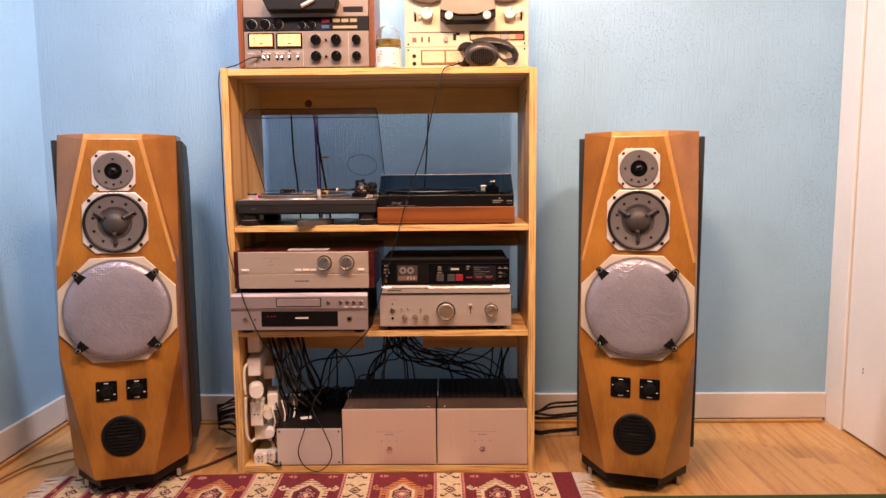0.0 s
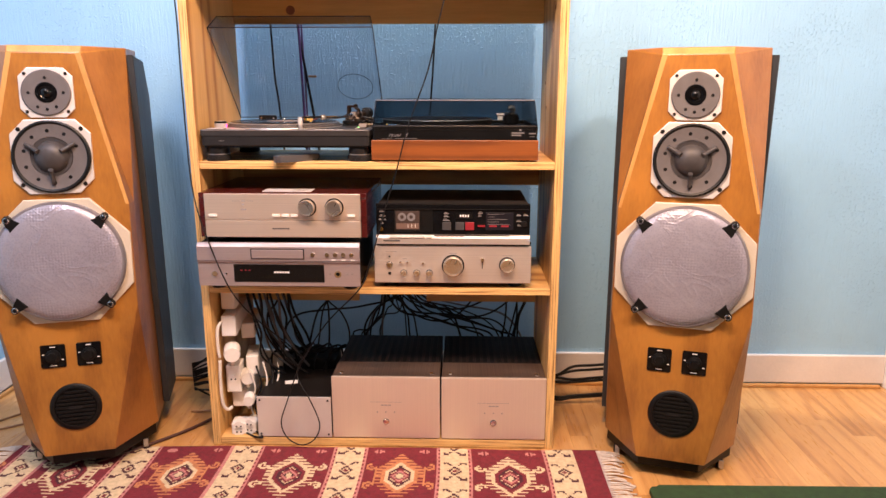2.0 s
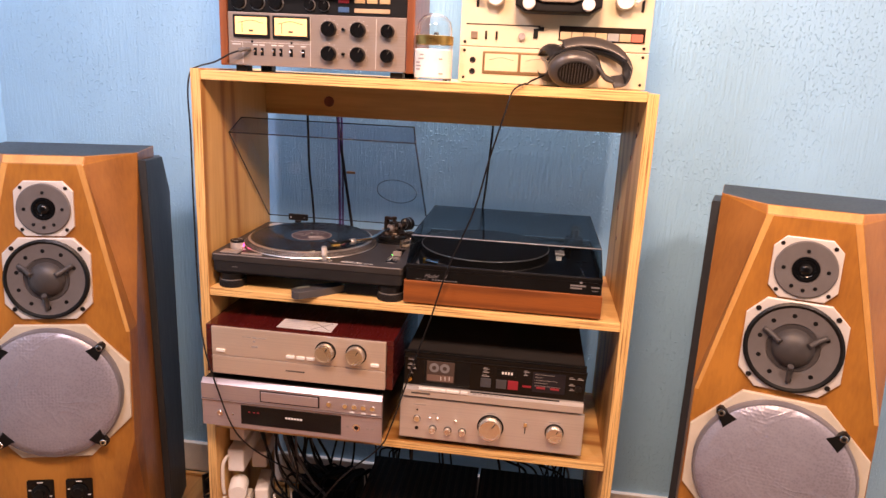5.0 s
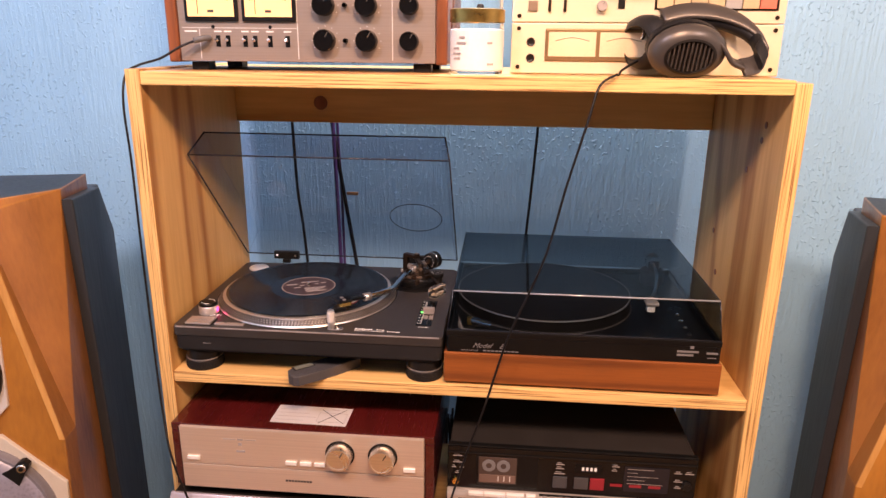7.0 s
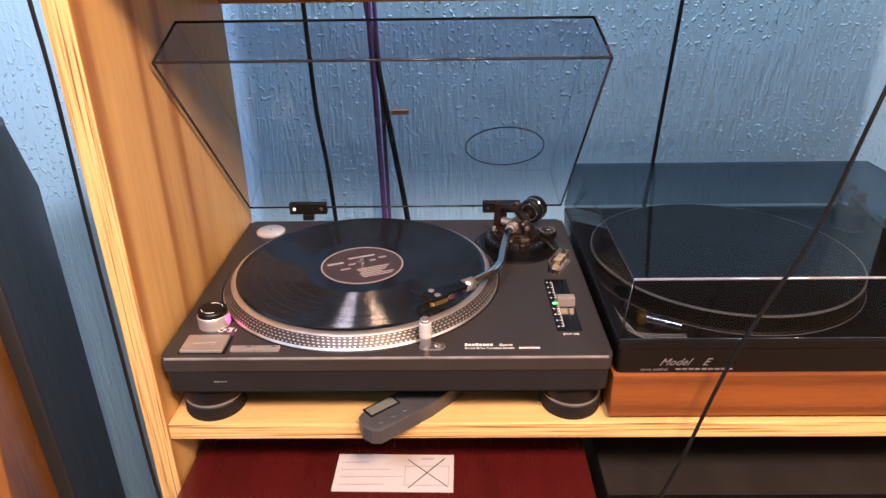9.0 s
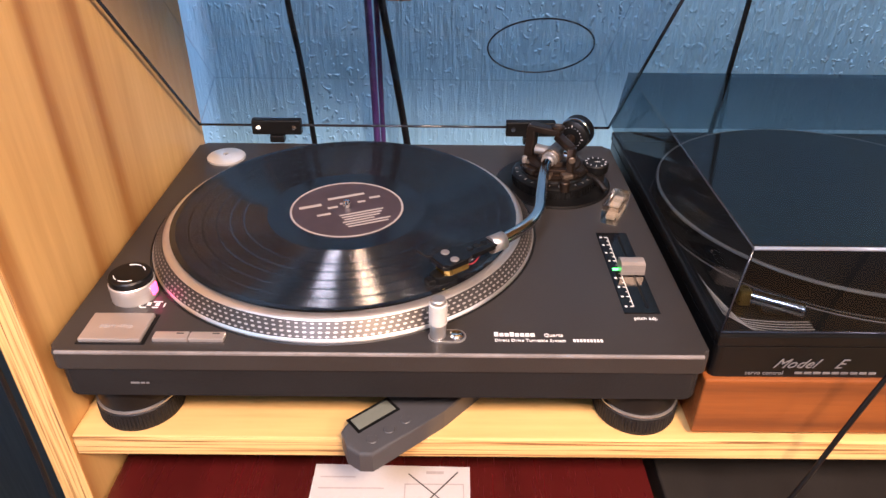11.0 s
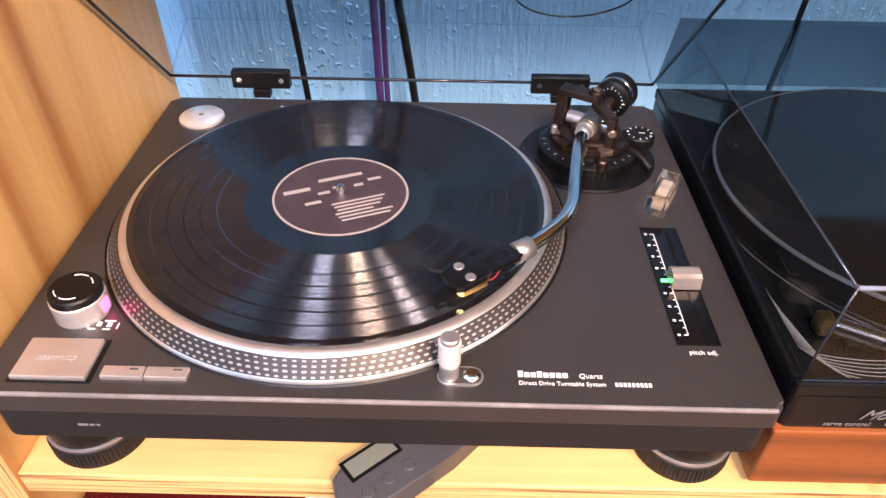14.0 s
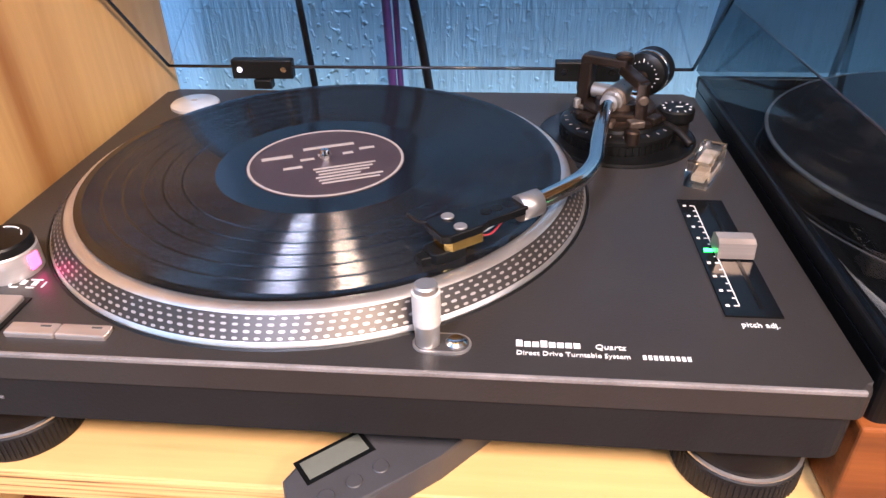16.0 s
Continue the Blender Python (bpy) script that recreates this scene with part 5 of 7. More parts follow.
for x, z, w, h in ((0.390, 0.9235, 0.006, 0.0045), (0.370, 0.9165, 0.034, 0.0034), (0.370, 0.9105, 0.026, 0.0034), (0.416, 0.9150, 0.018, 0.0034), (0.418, 0.9080, 0.014, 0.0012)):
    part("maker_bar", boxed(x, x + w, FY, FY + 0.001, z, z + h), INK_DIM, dk)


# ---- electronics ----
def knob(parent, x, y, z, r, depth, mat, name="knob", ring=True, label="", ring_mat=BLACK_METAL):
    k = part(name, sharpen(lathe(bmesh.new(), [(0, 0), (r, 0), (r, depth * 0.85), (r * 0.93, depth), (r * 0.80, depth * 1.0), (r * 0.78, depth * 0.96), (0, depth * 0.95)], (x, y, z), "-y", 40)), mat, parent, label)
    if ring:
        part("knob_ring", sharpen(lathe(bmesh.new(), [(r * 1.02, 0), (r * 1.02, 0.0012), (r * 1.16, 0.0012), (r * 1.16, 0)], (x, y, z), "-y", 40)), ring_mat, k)
    part("knob_mark", turn_about(boxed(x - r * 0.04, x + r * 0.04, y - depth - 0.0004, y - depth * 0.9, z + r * 0.35, z + r * 0.85), (x, y, z), 30, "Y"), INK_DARK, k)
    return k


def key(parent, x0, x1, y, z0, z1, mat, depth=0.003, name="key", label=""):
    return part(name, boxed(x0, x1, y - depth, y, z0, z1, min(0.0008, (z1 - z0) * 0.2)), mat, parent, label)


def mark(parent, x, z, y, w, h, mat):
    return part("print_bar", boxed(x, x + w, y - 0.0004, y + 0.0003, z, z + h), mat, parent)


# preamplifier in red wood
pr = thing("preamplifier", (-0.2415, 0.13, 0.6405), "champagne preamplifier in a red lacquered wooden case", "amplifier", world=True)
part("case_top", boxed(-0.4680, -0.0150, -0.034, 0.300, 0.7480, 0.7620, 0.002), ROSEWOOD, pr, "dark red lacquered wood top")
for x0 in (-0.4680, -0.0310):
    part("case_side", boxed(x0, x0 + 0.0160, -0.0340, 0.300, 0.6410, 0.7478, 0.002), ROSEWOOD, pr)
part("body", boxed(-0.4518, -0.0312, -0.030, 0.298, 0.6420, 0.7475), BLACK_METAL, pr)
fp = part("front_panel", boxed(-0.4515, -0.0315, -0.0400, -0.0305, 0.6890, 0.7600, 0.0015), CHAMPAGNE, pr, "brushed champagne front panel")
f2 = part("lower_flap", boxed(-0.4515, -0.0315, -0.0400, -0.0305, 0.6420, 0.6878, 0.0015), CHAMPAGNE, pr)
PY = -0.0400
knob(fp, -0.1735, PY, 0.7240, 0.0215, 0.020, KNOB_METAL)
knob(fp, -0.1010, PY, 0.7240, 0.0215, 0.020, KNOB_METAL)
for x0, x1 in ((-0.4400, -0.4180), (-0.2680, -0.2480), (-0.2430, -0.2230), (-0.2180, -0.1990), (-0.0660, -0.0460)):
    key(fp, x0, x1, PY, 0.6985, 0.7055, IVORY, 0.004)
for x, z, w, h in ((-0.375, 0.7400, 0.022, 0.0012), (-0.350, 0.7390, 0.010, 0.003), (-0.338, 0.7400, 0.020, 0.0012), (-0.349, 0.7290, 0.006, 0.005), (-0.353, 0.7160, 0.015, 0.004), (-0.190, 0.6945, 0.030, 0.001), (-0.118, 0.6945, 0.030, 0.001)):
    mark(fp, x, z, PY, w, h, INK_GREY)
for k in range(9):
    mark(f2, -0.270 + 0.0052 * k, 0.6640, PY, 0.0042, 0.0035, INK_DARK)
for fx in (-0.43, -0.06):
    for fy in (0.0, 0.26):
        part("foot", rod(bmesh.new(), 0.018, 0.0136, (fx, fy, 0.6272), "z", 20), BLACK, pr)
ps = thing("paper_slip", (-0.234, 0.015, 0.7622), "white paper slip with printed lines and a crossed box", "paper", world=True)
part("sheet", turn_about(boxed(-0.3010, -0.1680, -0.0150, 0.0430, 0.7621, 0.7625), (-0.234, 0.015, 0.762), -1), plain("grey_white_paper", (0.46, 0.43, 0.41), 0.8, 0, 0.06), ps)
for k, w in enumerate((0.03, 0.055, 0.07, 0.05)):
    part("print_bar", boxed(-0.295, -0.295 + w, 0.030 - 0.0115 * k, 0.0312 - 0.0115 * k, 0.7625, 0.7627), INK_GREY, ps)
for a, b in (((-0.220, 0.034), (-0.175, -0.008)), ((-0.218, -0.010), (-0.178, 0.036))):
    part("pen_stroke", tube(bmesh.new(), [(*a, 0.7627), (*b, 0.7627)], 0.0006, 1, 4, smooth=False), INK_DARK, ps)
for x0, x1, y0, y1 in ((-0.223, -0.173, 0.0230, 0.0240), (-0.223, -0.173, -0.0060, -0.0050), (-0.223, -0.222, -0.006, 0.024), (-0.174, -0.173, -0.006, 0.024), (-0.205, -0.190, 0.034, 0.037)):
    part("print_bar", boxed(x0, x1, y0, y1, 0.7625, 0.7627), INK_GREY, ps)

# disc player
cd = thing("disc_player", (-0.257, 0.115, 0.491), "mauve-silver disc player with a dark display", "disc player", world=True)
part("case", boxed(-0.4740, -0.0400, -0.0360, 0.270, 0.5070, 0.6265, 0.002), BLACK_METAL, cd, "dark steel case")
cu = part("upper_front", prism(bmesh.new(), [(-0.0360, 0.5790), (-0.0500, 0.5790), (-0.0500, 0.6170), (-0.0400, 0.6270), (-0.0360, 0.6270)], -0.4780, -0.0360, lambda a, b, h: (h, a, b)), MAUVE, cd)
cl_ = part("lower_front", prism(bmesh.new(), [(-0.0360, 0.5070), (-0.0470, 0.5070), (-0.0470, 0.5720), (-0.0520, 0.5765), (-0.0360, 0.5785)], -0.4780, -0.0360, lambda a, b, h: (h, a, b)), MAUVE, cd)
tr = part("tray_frame", boxed(-0.3310, -0.1850, -0.0508, -0.0490, 0.5830, 0.6125), BLACK, cu)
part("tray", boxed(-0.3280, -0.1880, -0.0530, -0.0500, 0.5860, 0.6100, 0.001), MAUVE, cu, "closed disc tray")
for x in (-0.1620, -0.1230, -0.1010, -0.0790, -0.0570):
    knob(cu, x, -0.0500, 0.5970, 0.0062, 0.004, STEEL, "button", False)
for x in (-0.1120, -0.0850, -0.0600):
    key(cu, x, x + 0.012, -0.0500, 0.5800, 0.5835, IVORY, 0.002)
ds = part("display", boxed(-0.3810, -0.1330, -0.0480, -0.0460, 0.5180, 0.5680, 0.001), BLACK_GLOSS, cl_, "black display window")
for k in range(6):
    mark(ds, -0.270 + 0.0072 * k, 0.5440, -0.0480, 0.0056, 0.0046, INK_WHITE)
for x in (-0.362, -0.350, -0.340):
    mark(ds, x, 0.5500, -0.0480, 0.005, 0.003, RED_KEY)
knob(cl_, -0.4330, -0.0470, 0.5420, 0.0075, 0.004, STEEL, "power_button", False)
knob(cl_, -0.4010, -0.0470, 0.5420, 0.0028, 0.003, STEEL, "button", False)
part("headphone_socket", sharpen(lathe(bmesh.new(), [(0.0050, 0.0015), (0.0095, 0.0015), (0.0095, 0)], (-0.0960, -0.0470, 0.5420), "-y", 24)), STEEL, cl_)
part("socket_hole", rod(bmesh.new(), 0.0052, 0.0010, (-0.0960, -0.0470, 0.5420), "-y", 20), BLACK, cl_)
for x in (-0.120, -0.072, -0.060):
    mark(cl_, x, 0.5400, -0.0470, 0.006, 0.004, INK_GREY)
for fx in (-0.44, -0.07):
    for fy in (0.0, 0.24):
        part("foot", rod(bmesh.new(), 0.020, 0.0162, (fx, fy, 0.491), "z", 20, 0.002), BLACK, cd)

# integrated amplifier
ia = thing("integrated_amplifier", (0.2145, 0.165, 0.491), "silver integrated amplifier with a large volume knob", "amplifier", world=True)
part("case", boxed(0.0010, 0.4280, 0.0090, 0.330, 0.5080, 0.6100, 0.002), BLACK_METAL, ia)
fp = part("front_panel", boxed(-0.0020, 0.4310, 0.0, 0.0088, 0.5060, 0.6120, 0.002), ALU, ia, "brushed silver front panel")
knob(fp, 0.2160, 0.0, 0.5560, 0.0270, 0.022, KNOB_METAL, "volume_knob")
knob(fp, 0.3650, 0.0, 0.5590, 0.0190, 0.018, KNOB_METAL, "source_knob")
for x in (0.0790, 0.1150, 0.1500):
    knob(fp, x, 0.0, 0.5350, 0.0082, 0.012, KNOB_METAL)
for x, z in ((0.0710, 0.5660), (0.0900, 0.5660), (0.1330, 0.5640)):
    part("toggle", rod(bmesh.new(), 0.0030, 0.008, (x, 0.0, z), "-y", 12, 0.001), STEEL, fp)
knob(fp, 0.0400, 0.0, 0.5580, 0.0075, 0.005, STEEL, "power_button")
part("headphone_socket", rod(bmesh.new(), 0.0045, 0.001, (0.0400, 0.0, 0.5330), "-y", 16), BLACK, fp)
part("sensor", rod(bmesh.new(), 0.0025, 0.001, (0.0400, 0.0, 0.5810), "-y", 12), BLACK, fp)
part("slider_groove", boxed(0.2960, 0.2980, -0.0005, 0.001, 0.5480, 0.5780), BLACK, fp)
key(fp, 0.2925, 0.3015, 0.0, 0.5680, 0.5790, STEEL, 0.006, "slider_knob")
for x, z, w in ((0.030, 0.594, 0.030), (0.076, 0.574, 0.012), (0.205, 0.590, 0.022), (0.352, 0.584, 0.026)):
    mark(fp, x, z, 0.0, w, 0.0018, INK_GREY)
for fx in (0.04, 0.39):
    for fy in (0.04, 0.29):
        part("foot", rod(bmesh.new(), 0.020, 0.0172, (fx, fy, 0.491), "z", 20, 0.002), BLACK, ia)

# cassette deck
ck = thing("cassette_deck", (0.215, 0.15, 0.612), "black and silver cassette deck with a lit window", "cassette deck", world=True)
part("case", boxed(0.0080, 0.4220, 0.0140, 0.290, 0.6180, 0.7260, 0.002), plain("satin_case_paint", (0.022, 0.019, 0.017), 0.34, 0.0, 0.2, 20.0), ck, "dark steel case")
for fx in (0.04, 0.39):
    for fy in (0.04, 0.26):
        part("foot", rod(bmesh.new(), 0.015, 0.0062, (fx, fy, 0.612), "z", 16), BLACK, ck)
bf = part("black_front", boxed(0.0050, 0.4250, 0.0040, 0.0138, 0.6430, 0.7250, 0.001), BLACK_GLOSS, ck, "glossy black front")
sf = part("silver_front", prism(bmesh.new(), [(0.0138, 0.6180), (-0.0060, 0.6180), (-0.0060, 0.6340), (-0.0020, 0.6420), (0.0138, 0.6425)], 0.0050, 0.4250, lambda a, b, h: (h, a, b)), ALU, ck)
part("front_lip", boxed(0.0050, 0.4250, 0.0015, 0.0040, 0.7120, 0.7140), BLACK_METAL, bf)
part("case_trim", boxed(0.0050, 0.4250, 0.0030, 0.0138, 0.7255, 0.7285, 0.001), BLACK, ck)
wn = part("cassette_window", boxed(0.0580, 0.1240, 0.0018, 0.0040, 0.6560, 0.7080, 0.001), plain("window_brown", (0.060, 0.042, 0.036), 0.2), bf, "brown-tinted cassette window")
for x in (0.0760, 0.1010):
    part("reel_hub", sharpen(lathe(bmesh.new(), [(0.0050, 0.001), (0.0115, 0.001), (0.0115, 0)], (x, 0.0018, 0.6920), "-y", 24)), INK_DIM, wn)
part("cassette_label", boxed(0.0600, 0.1220, 0.0010, 0.0018, 0.6590, 0.6740), plain("label_tan", (0.15, 0.090, 0.068), 0.5), wn)
for x in (0.092, 0.102, 0.112):
    mark(wn, x, 0.662, 0.0010, 0.0012, 0.010, INK_WHITE)
part("door_gap", boxed(0.0540, 0.1600, 0.0035, 0.0042, 0.6500, 0.7110), BLACK, bf)
for x0, m in ((0.1860, INK_GREY), (0.2220, INK_GREY), (0.2490, RED_KEY)):
    key(bf, x0, x0 + 0.0240, 0.0040, 0.6560, 0.6780, plain("grey_key", (0.055, 0.053, 0.055), 0.4) if m is INK_GREY else m, 0.003)
ct = part("counter", boxed(0.2230, 0.2680, 0.0030, 0.0040, 0.6870, 0.7030), BLACK, bf)
for k in range(4):
    mark(ct, 0.2340 + 0.0070 * k, 0.6920, 0.0030, 0.0040, 0.0065, INK_WHITE)
mt = part("level_meter", boxed(0.3050, 0.3800, 0.0028, 0.0040, 0.6560, 0.7050, 0.0005), plain("meter_glass", (0.014, 0.013, 0.017), 0.15), bf, "dark level meter window")
for k in range(5):
    mark(mt, 0.310, 0.672 + 0.007 * k, 0.0028, (0.060, 0.030, 0.052, 0.018, 0.044)[k], 0.0005, INK_GREY)
for x in (0.283, 0.315, 0.347):
    mark(bf, x, 0.6650, 0.0026, 0.020, 0.0050, RED_KEY)
for x, z, w in ((0.014, 0.706, 0.018), (0.014, 0.693, 0.018), (0.012, 0.683, 0.008), (0.026, 0.683, 0.008), (0.018, 0.672, 0.008), (0.142, 0.706, 0.014), (0.146, 0.664, 0.012), (0.190, 0.700, 0.016), (0.190, 0.692, 0.016), (0.188, 0.682, 0.020), (0.388, 0.696, 0.014), (0.406, 0.696, 0.016), (0.388, 0.680, 0.016), (0.390, 0.668, 0.012), (0.284, 0.702, 0.014), (0.284, 0.694, 0.010)):
    mark(bf, x, z, 0.0040, w * 0.9, 0.0014, INK_GREY)
    mark(bf, x + 0.002, z + 0.0035, 0.0040, w * 0.5, 0.0010, INK_GREY)
knob(bf, 0.4100, 0.0040, 0.6740, 0.0075, 0.006, BLACK_METAL, "level_knob", False)
knob(bf, 0.0190, 0.0040, 0.6590, 0.0060, 0.007, GOLD, "headphone_plug", False)
for k, (x0, x1) in enumerate(((0.0420, 0.0680), (0.0690, 0.1060), (0.1080, 0.1380), (0.1420, 0.1580))):
    key(sf, x0, x1, -0.0010, 0.6360, 0.6425, IVORY, 0.008, "transport_key")
part("grey_strip", boxed(0.1640, 0.3700, -0.0030, 0.001, 0.6370, 0.6422), BLACK, sf)
for k in range(6):
    part("small_key", boxed(0.1700 + 0.0130 * k, 0.1780 + 0.0130 * k, -0.0050, -0.0030, 0.6380, 0.6410), INK_GREY, sf)
mark(sf, 0.0250, 0.6250, -0.0060, 0.045, 0.004, INK_DARK)


# two power amplifiers
def power_amp(x0, x1):
    pa = thing("power_amplifier", ((x0 + x1) / 2, 0.18, 0.026), "heavy power amplifier with a brushed rosy-silver front", "amplifier", "pair of power amplifiers", world=True)
    part("case", boxed(x0 + 0.002, x1 - 0.002, 0.0105, 0.362, 0.0320, 0.2130, 0.002), BLACK_METAL, pa, "black steel case")
    fr = part("front_panel", boxed(x0, x1, 0.0, 0.0100, 0.0300, 0.2220, 0.002), AMP_FRONT, pa, "brushed front panel")
    tp = part("top_plate", boxed(x0 + 0.001, x1 - 0.001, 0.0105, 0.1200, 0.2131, 0.2200, 0.001), BRONZE_PLATE, pa, "brown metal top plate")
    part("top_rear", boxed(x0 + 0.001, x1 - 0.001, 0.1205, 0.362, 0.2131, 0.2160, 0.001), BLACK, pa)
    for k in range(14):
        x = x0 + 0.012 + (x1 - x0 - 0.024) * k / 13
        part("cooling_fin", boxed(x - 0.004, x + 0.004, 0.1210, 0.355, 0.2160, 0.2195, 0.001), FIN_BROWN, pa)
    for x in (x0 + 0.025, x1 - 0.025):
        part("top_screw", rod(bmesh.new(), 0.0065, 0.004, (x, 0.030, 0.2200), "z", 20, 0.001), STEEL, tp)
    xc = (x0 + x1) / 2
    knob(fr, xc, 0.0, 0.0830, 0.0080, 0.004, STEEL, "power_button")
    mark(fr, xc - 0.046, 0.1440, 0.0, 0.092, 0.0010, INK_GREY)
    for k in range(3):
        mark(fr, xc - 0.014 + 0.010 * k, 0.1330, 0.0, 0.0085, 0.0035, INK_GREY)
        part("indicator", rod(bmesh.new(), 0.0022, 0.0006, (xc - 0.025 + 0.025 * k, 0.0, 0.1130), "-y", 12), INK_GREY, fr)
    for fx in (x0 + 0.03, x1 - 0.03):
        for fy in (0.04, 0.33):
            part("foot", rod(bmesh.new(), 0.016, 0.0062, (fx, fy, 0.0260), "z", 16), BLACK, pa)
    return pa


FIN_BROWN = plain("dark_fin_metal", (0.030, 0.021, 0.017), 0.45, 0.5, 0.3, 40.0)
BRONZE_PLATE = brushed("brown_metal_plate", (0.24, 0.17, 0.13), 0.40, 0, 0.8, 0.25)
power_amp(-0.1360, 0.1790)
power_amp(0.1835, 0.4860)

# small box amplifier
sb = thing("phono_stage", (-0.248, 0.12, 0.026), "small black box with a plain silver front", "amplifier", world=True)
part("case", boxed(-0.3550, -0.1420, 0.0080, 0.240, 0.0320, 0.1530, 0.002), BLACK_METAL, sb)
fr = part("front_panel", boxed(-0.3580, -0.1400, 0.0, 0.0078, 0.0300, 0.1550, 0.001), plain("pale_silver_front", (0.66, 0.60, 0.56), 0.4, 0.4, 0.05), sb)
for x in (-0.3490, -0.1490):
    for z in (0.0390, 0.1460):
        part("screw", rod(bmesh.new(), 0.0032, 0.0016, (x, 0.0, z), "-y", 12, 0.0005), BLACK, fr)
for fx in (-0.33, -0.17):
    for fy in (0.03, 0.21):
        part("foot", rod(bmesh.new(), 0.010, 0.0062, (fx, fy, 0.0260), "z", 14), BLACK, sb)
tag_ = solo("paper_tag", turn_about(boxed(-0.300, -0.262, 0.10, 0.125, 0.1531, 0.1536), (-0.28, 0.11, 0.153), 14), PAPER, (-0.281, 0.1125, 0.1531), "small white paper tag lying on the box", "paper")

# ---- on top of the rack ----
T0 = 1.342
r1 = thing("reel_recorder", (-0.230, 0.20, T0), "silver and black reel-to-reel recorder in a walnut case", "tape recorder", world=True)
Y1R = 0.0700
for x0 in (-0.4540, -0.0270):
    part("case_side", boxed(x0, x0 + 0.0180, Y1R - 0.004, 0.262, T0 + 0.0120, 1.800, 0.003), WALNUT, r1, "walnut case side")
part("case_top", boxed(-0.4358, -0.0272, Y1R, 0.262, 1.7850, 1.800, 0.002), WALNUT, r1)
part("body", boxed(-0.4358, -0.0272, Y1R + 0.010, 0.260, T0 + 0.0140, 1.7845), BLACK_METAL, r1)
low = part("control_panel", boxed(-0.4350, -0.0280, Y1R, Y1R + 0.0095, T0 + 0.0140, 1.4700, 0.001), RECORDER_SILVER, r1, "silver control panel")
mid = part("key_panel", boxed(-0.4350, -0.0280, Y1R + 0.001, Y1R + 0.0095, 1.4705, 1.5150, 0.001), BLACK, r1, "black key panel")
upp = part("deck_panel", boxed(-0.4350, -0.0280, Y1R, Y1R + 0.0095, 1.5155, 1.7840, 0.001), RECORDER_SILVER, r1)
for x0 in (-0.4220, -0.3300):
    fr = part("meter", boxed(x0, x0 + 0.0860, Y1R - 0.0050, Y1R, 1.4160, 1.4650, 0.002), BLACK, low, "amber-lit level meter")
    part("meter_face", boxed(x0 + 0.006, x0 + 0.080, Y1R - 0.0058, Y1R - 0.0048, 1.4230, 1.4600), AMBER, fr)
    part("meter_scale", tube(bmesh.new(), [(x0 + 0.014, Y1R - 0.0060, 1.4470), (x0 + 0.043, Y1R - 0.0060, 1.4530), (x0 + 0.072, Y1R - 0.0060, 1.4470)], 0.0006, 6, 5), INK_DARK, fr)
    part("meter_needle", boxed(x0 + 0.022, x0 + 0.0232, Y1R - 0.0064, Y1R - 0.0058, 1.4270, 1.4480), INK_DARK, fr)
    part("meter_print", boxed(x0 + 0.038, x0 + 0.048, Y1R - 0.0062, Y1R - 0.0056, 1.4290, 1.4330), INK_DARK, fr)
    part("meter_screw", rod(bmesh.new(), 0.0028, 0.001, (x0 + 0.043, Y1R, 1.4080), "-y", 12), BLACK, low)
for x, r in ((-0.2000, 0.0165), (-0.1340, 0.0165), (-0.0680, 0.0145)):
    for z in (1.4410, 1.3890):
        knob(low, x, Y1R, z, r, 0.016, BLACK_GLOSS, "level_knob", False)
for k in range(2):
    for z in (1.4410, 1.3890):
        part("toggle", rod(bmesh.new(), 0.0035, 0.010, (-0.1675, Y1R, z), "-y", 10, 0.001), BLACK, low)
for x in (-0.3720, -0.3560, -0.3280, -0.3120, -0.2880, -0.2600):
    lv = part("lever_switch", boxed(x - 0.0035, x + 0.0035, Y1R - 0.0008, Y1R, 1.3780, 1.3950), BLACK, low)
    part("lever", tube(bmesh.new(), [(x, Y1R, 1.386), (x, Y1R - 0.010, 1.389)], 0.0022, 1, 8, smooth=False), STEEL, lv)
    mark(low, x - 0.006, 1.4000, Y1R, 0.012, 0.0022, INK_WHITE)
for x, z, w, h in ((-0.4260, 1.4000, 0.0200, 0.0022), (-0.4300, 1.4060, 0.1850, 0.0008), (-0.4020, 1.3600, 0.0008, 0.045), (-0.2440, 1.3600, 0.0008, 0.105), (-0.0950, 1.3600, 0.0008, 0.105)):
    mark(low, x, z, Y1R, w, h, INK_WHITE)
for x in (-0.2000, -0.1340):
    for k in range(9):
        a = radians(-30 + 30 * k)
        for z in (1.4410, 1.3890):
            mark(low, x + 0.0212 * math.cos(a) - 0.0005, z + 0.0212 * math.sin(a) - 0.0005, Y1R, 0.0012, 0.0012, INK_WHITE)
for x in (-0.4080, -0.3650, -0.3220):
    knob(mid, x, Y1R + 0.001, 1.4920, 0.0150, 0.010, BLACK_GLOSS, "mode_knob", ring_mat=COLLAR)
for x in (-0.2450, -0.2130):
    knob(mid, x, Y1R + 0.001, 1.4900, 0.0110, 0.010, BLACK_GLOSS, "mode_knob", ring_mat=COLLAR)
key(mid, -0.1800, -0.1560, Y1R + 0.001, 1.4960, 1.5080, RED_KEY)
key(mid, -0.1800, -0.1560, Y1R + 0.001, 1.4770, 1.4880, plain("blue_key", (0.04, 0.10, 0.22), 0.4))
for k in range(3):
    key(mid, -0.1440 + 0.0280 * k, -0.1210 + 0.0280 * k, Y1R + 0.001, 1.4970, 1.5080, plain("tan_key", (0.42, 0.30, 0.16), 0.5))
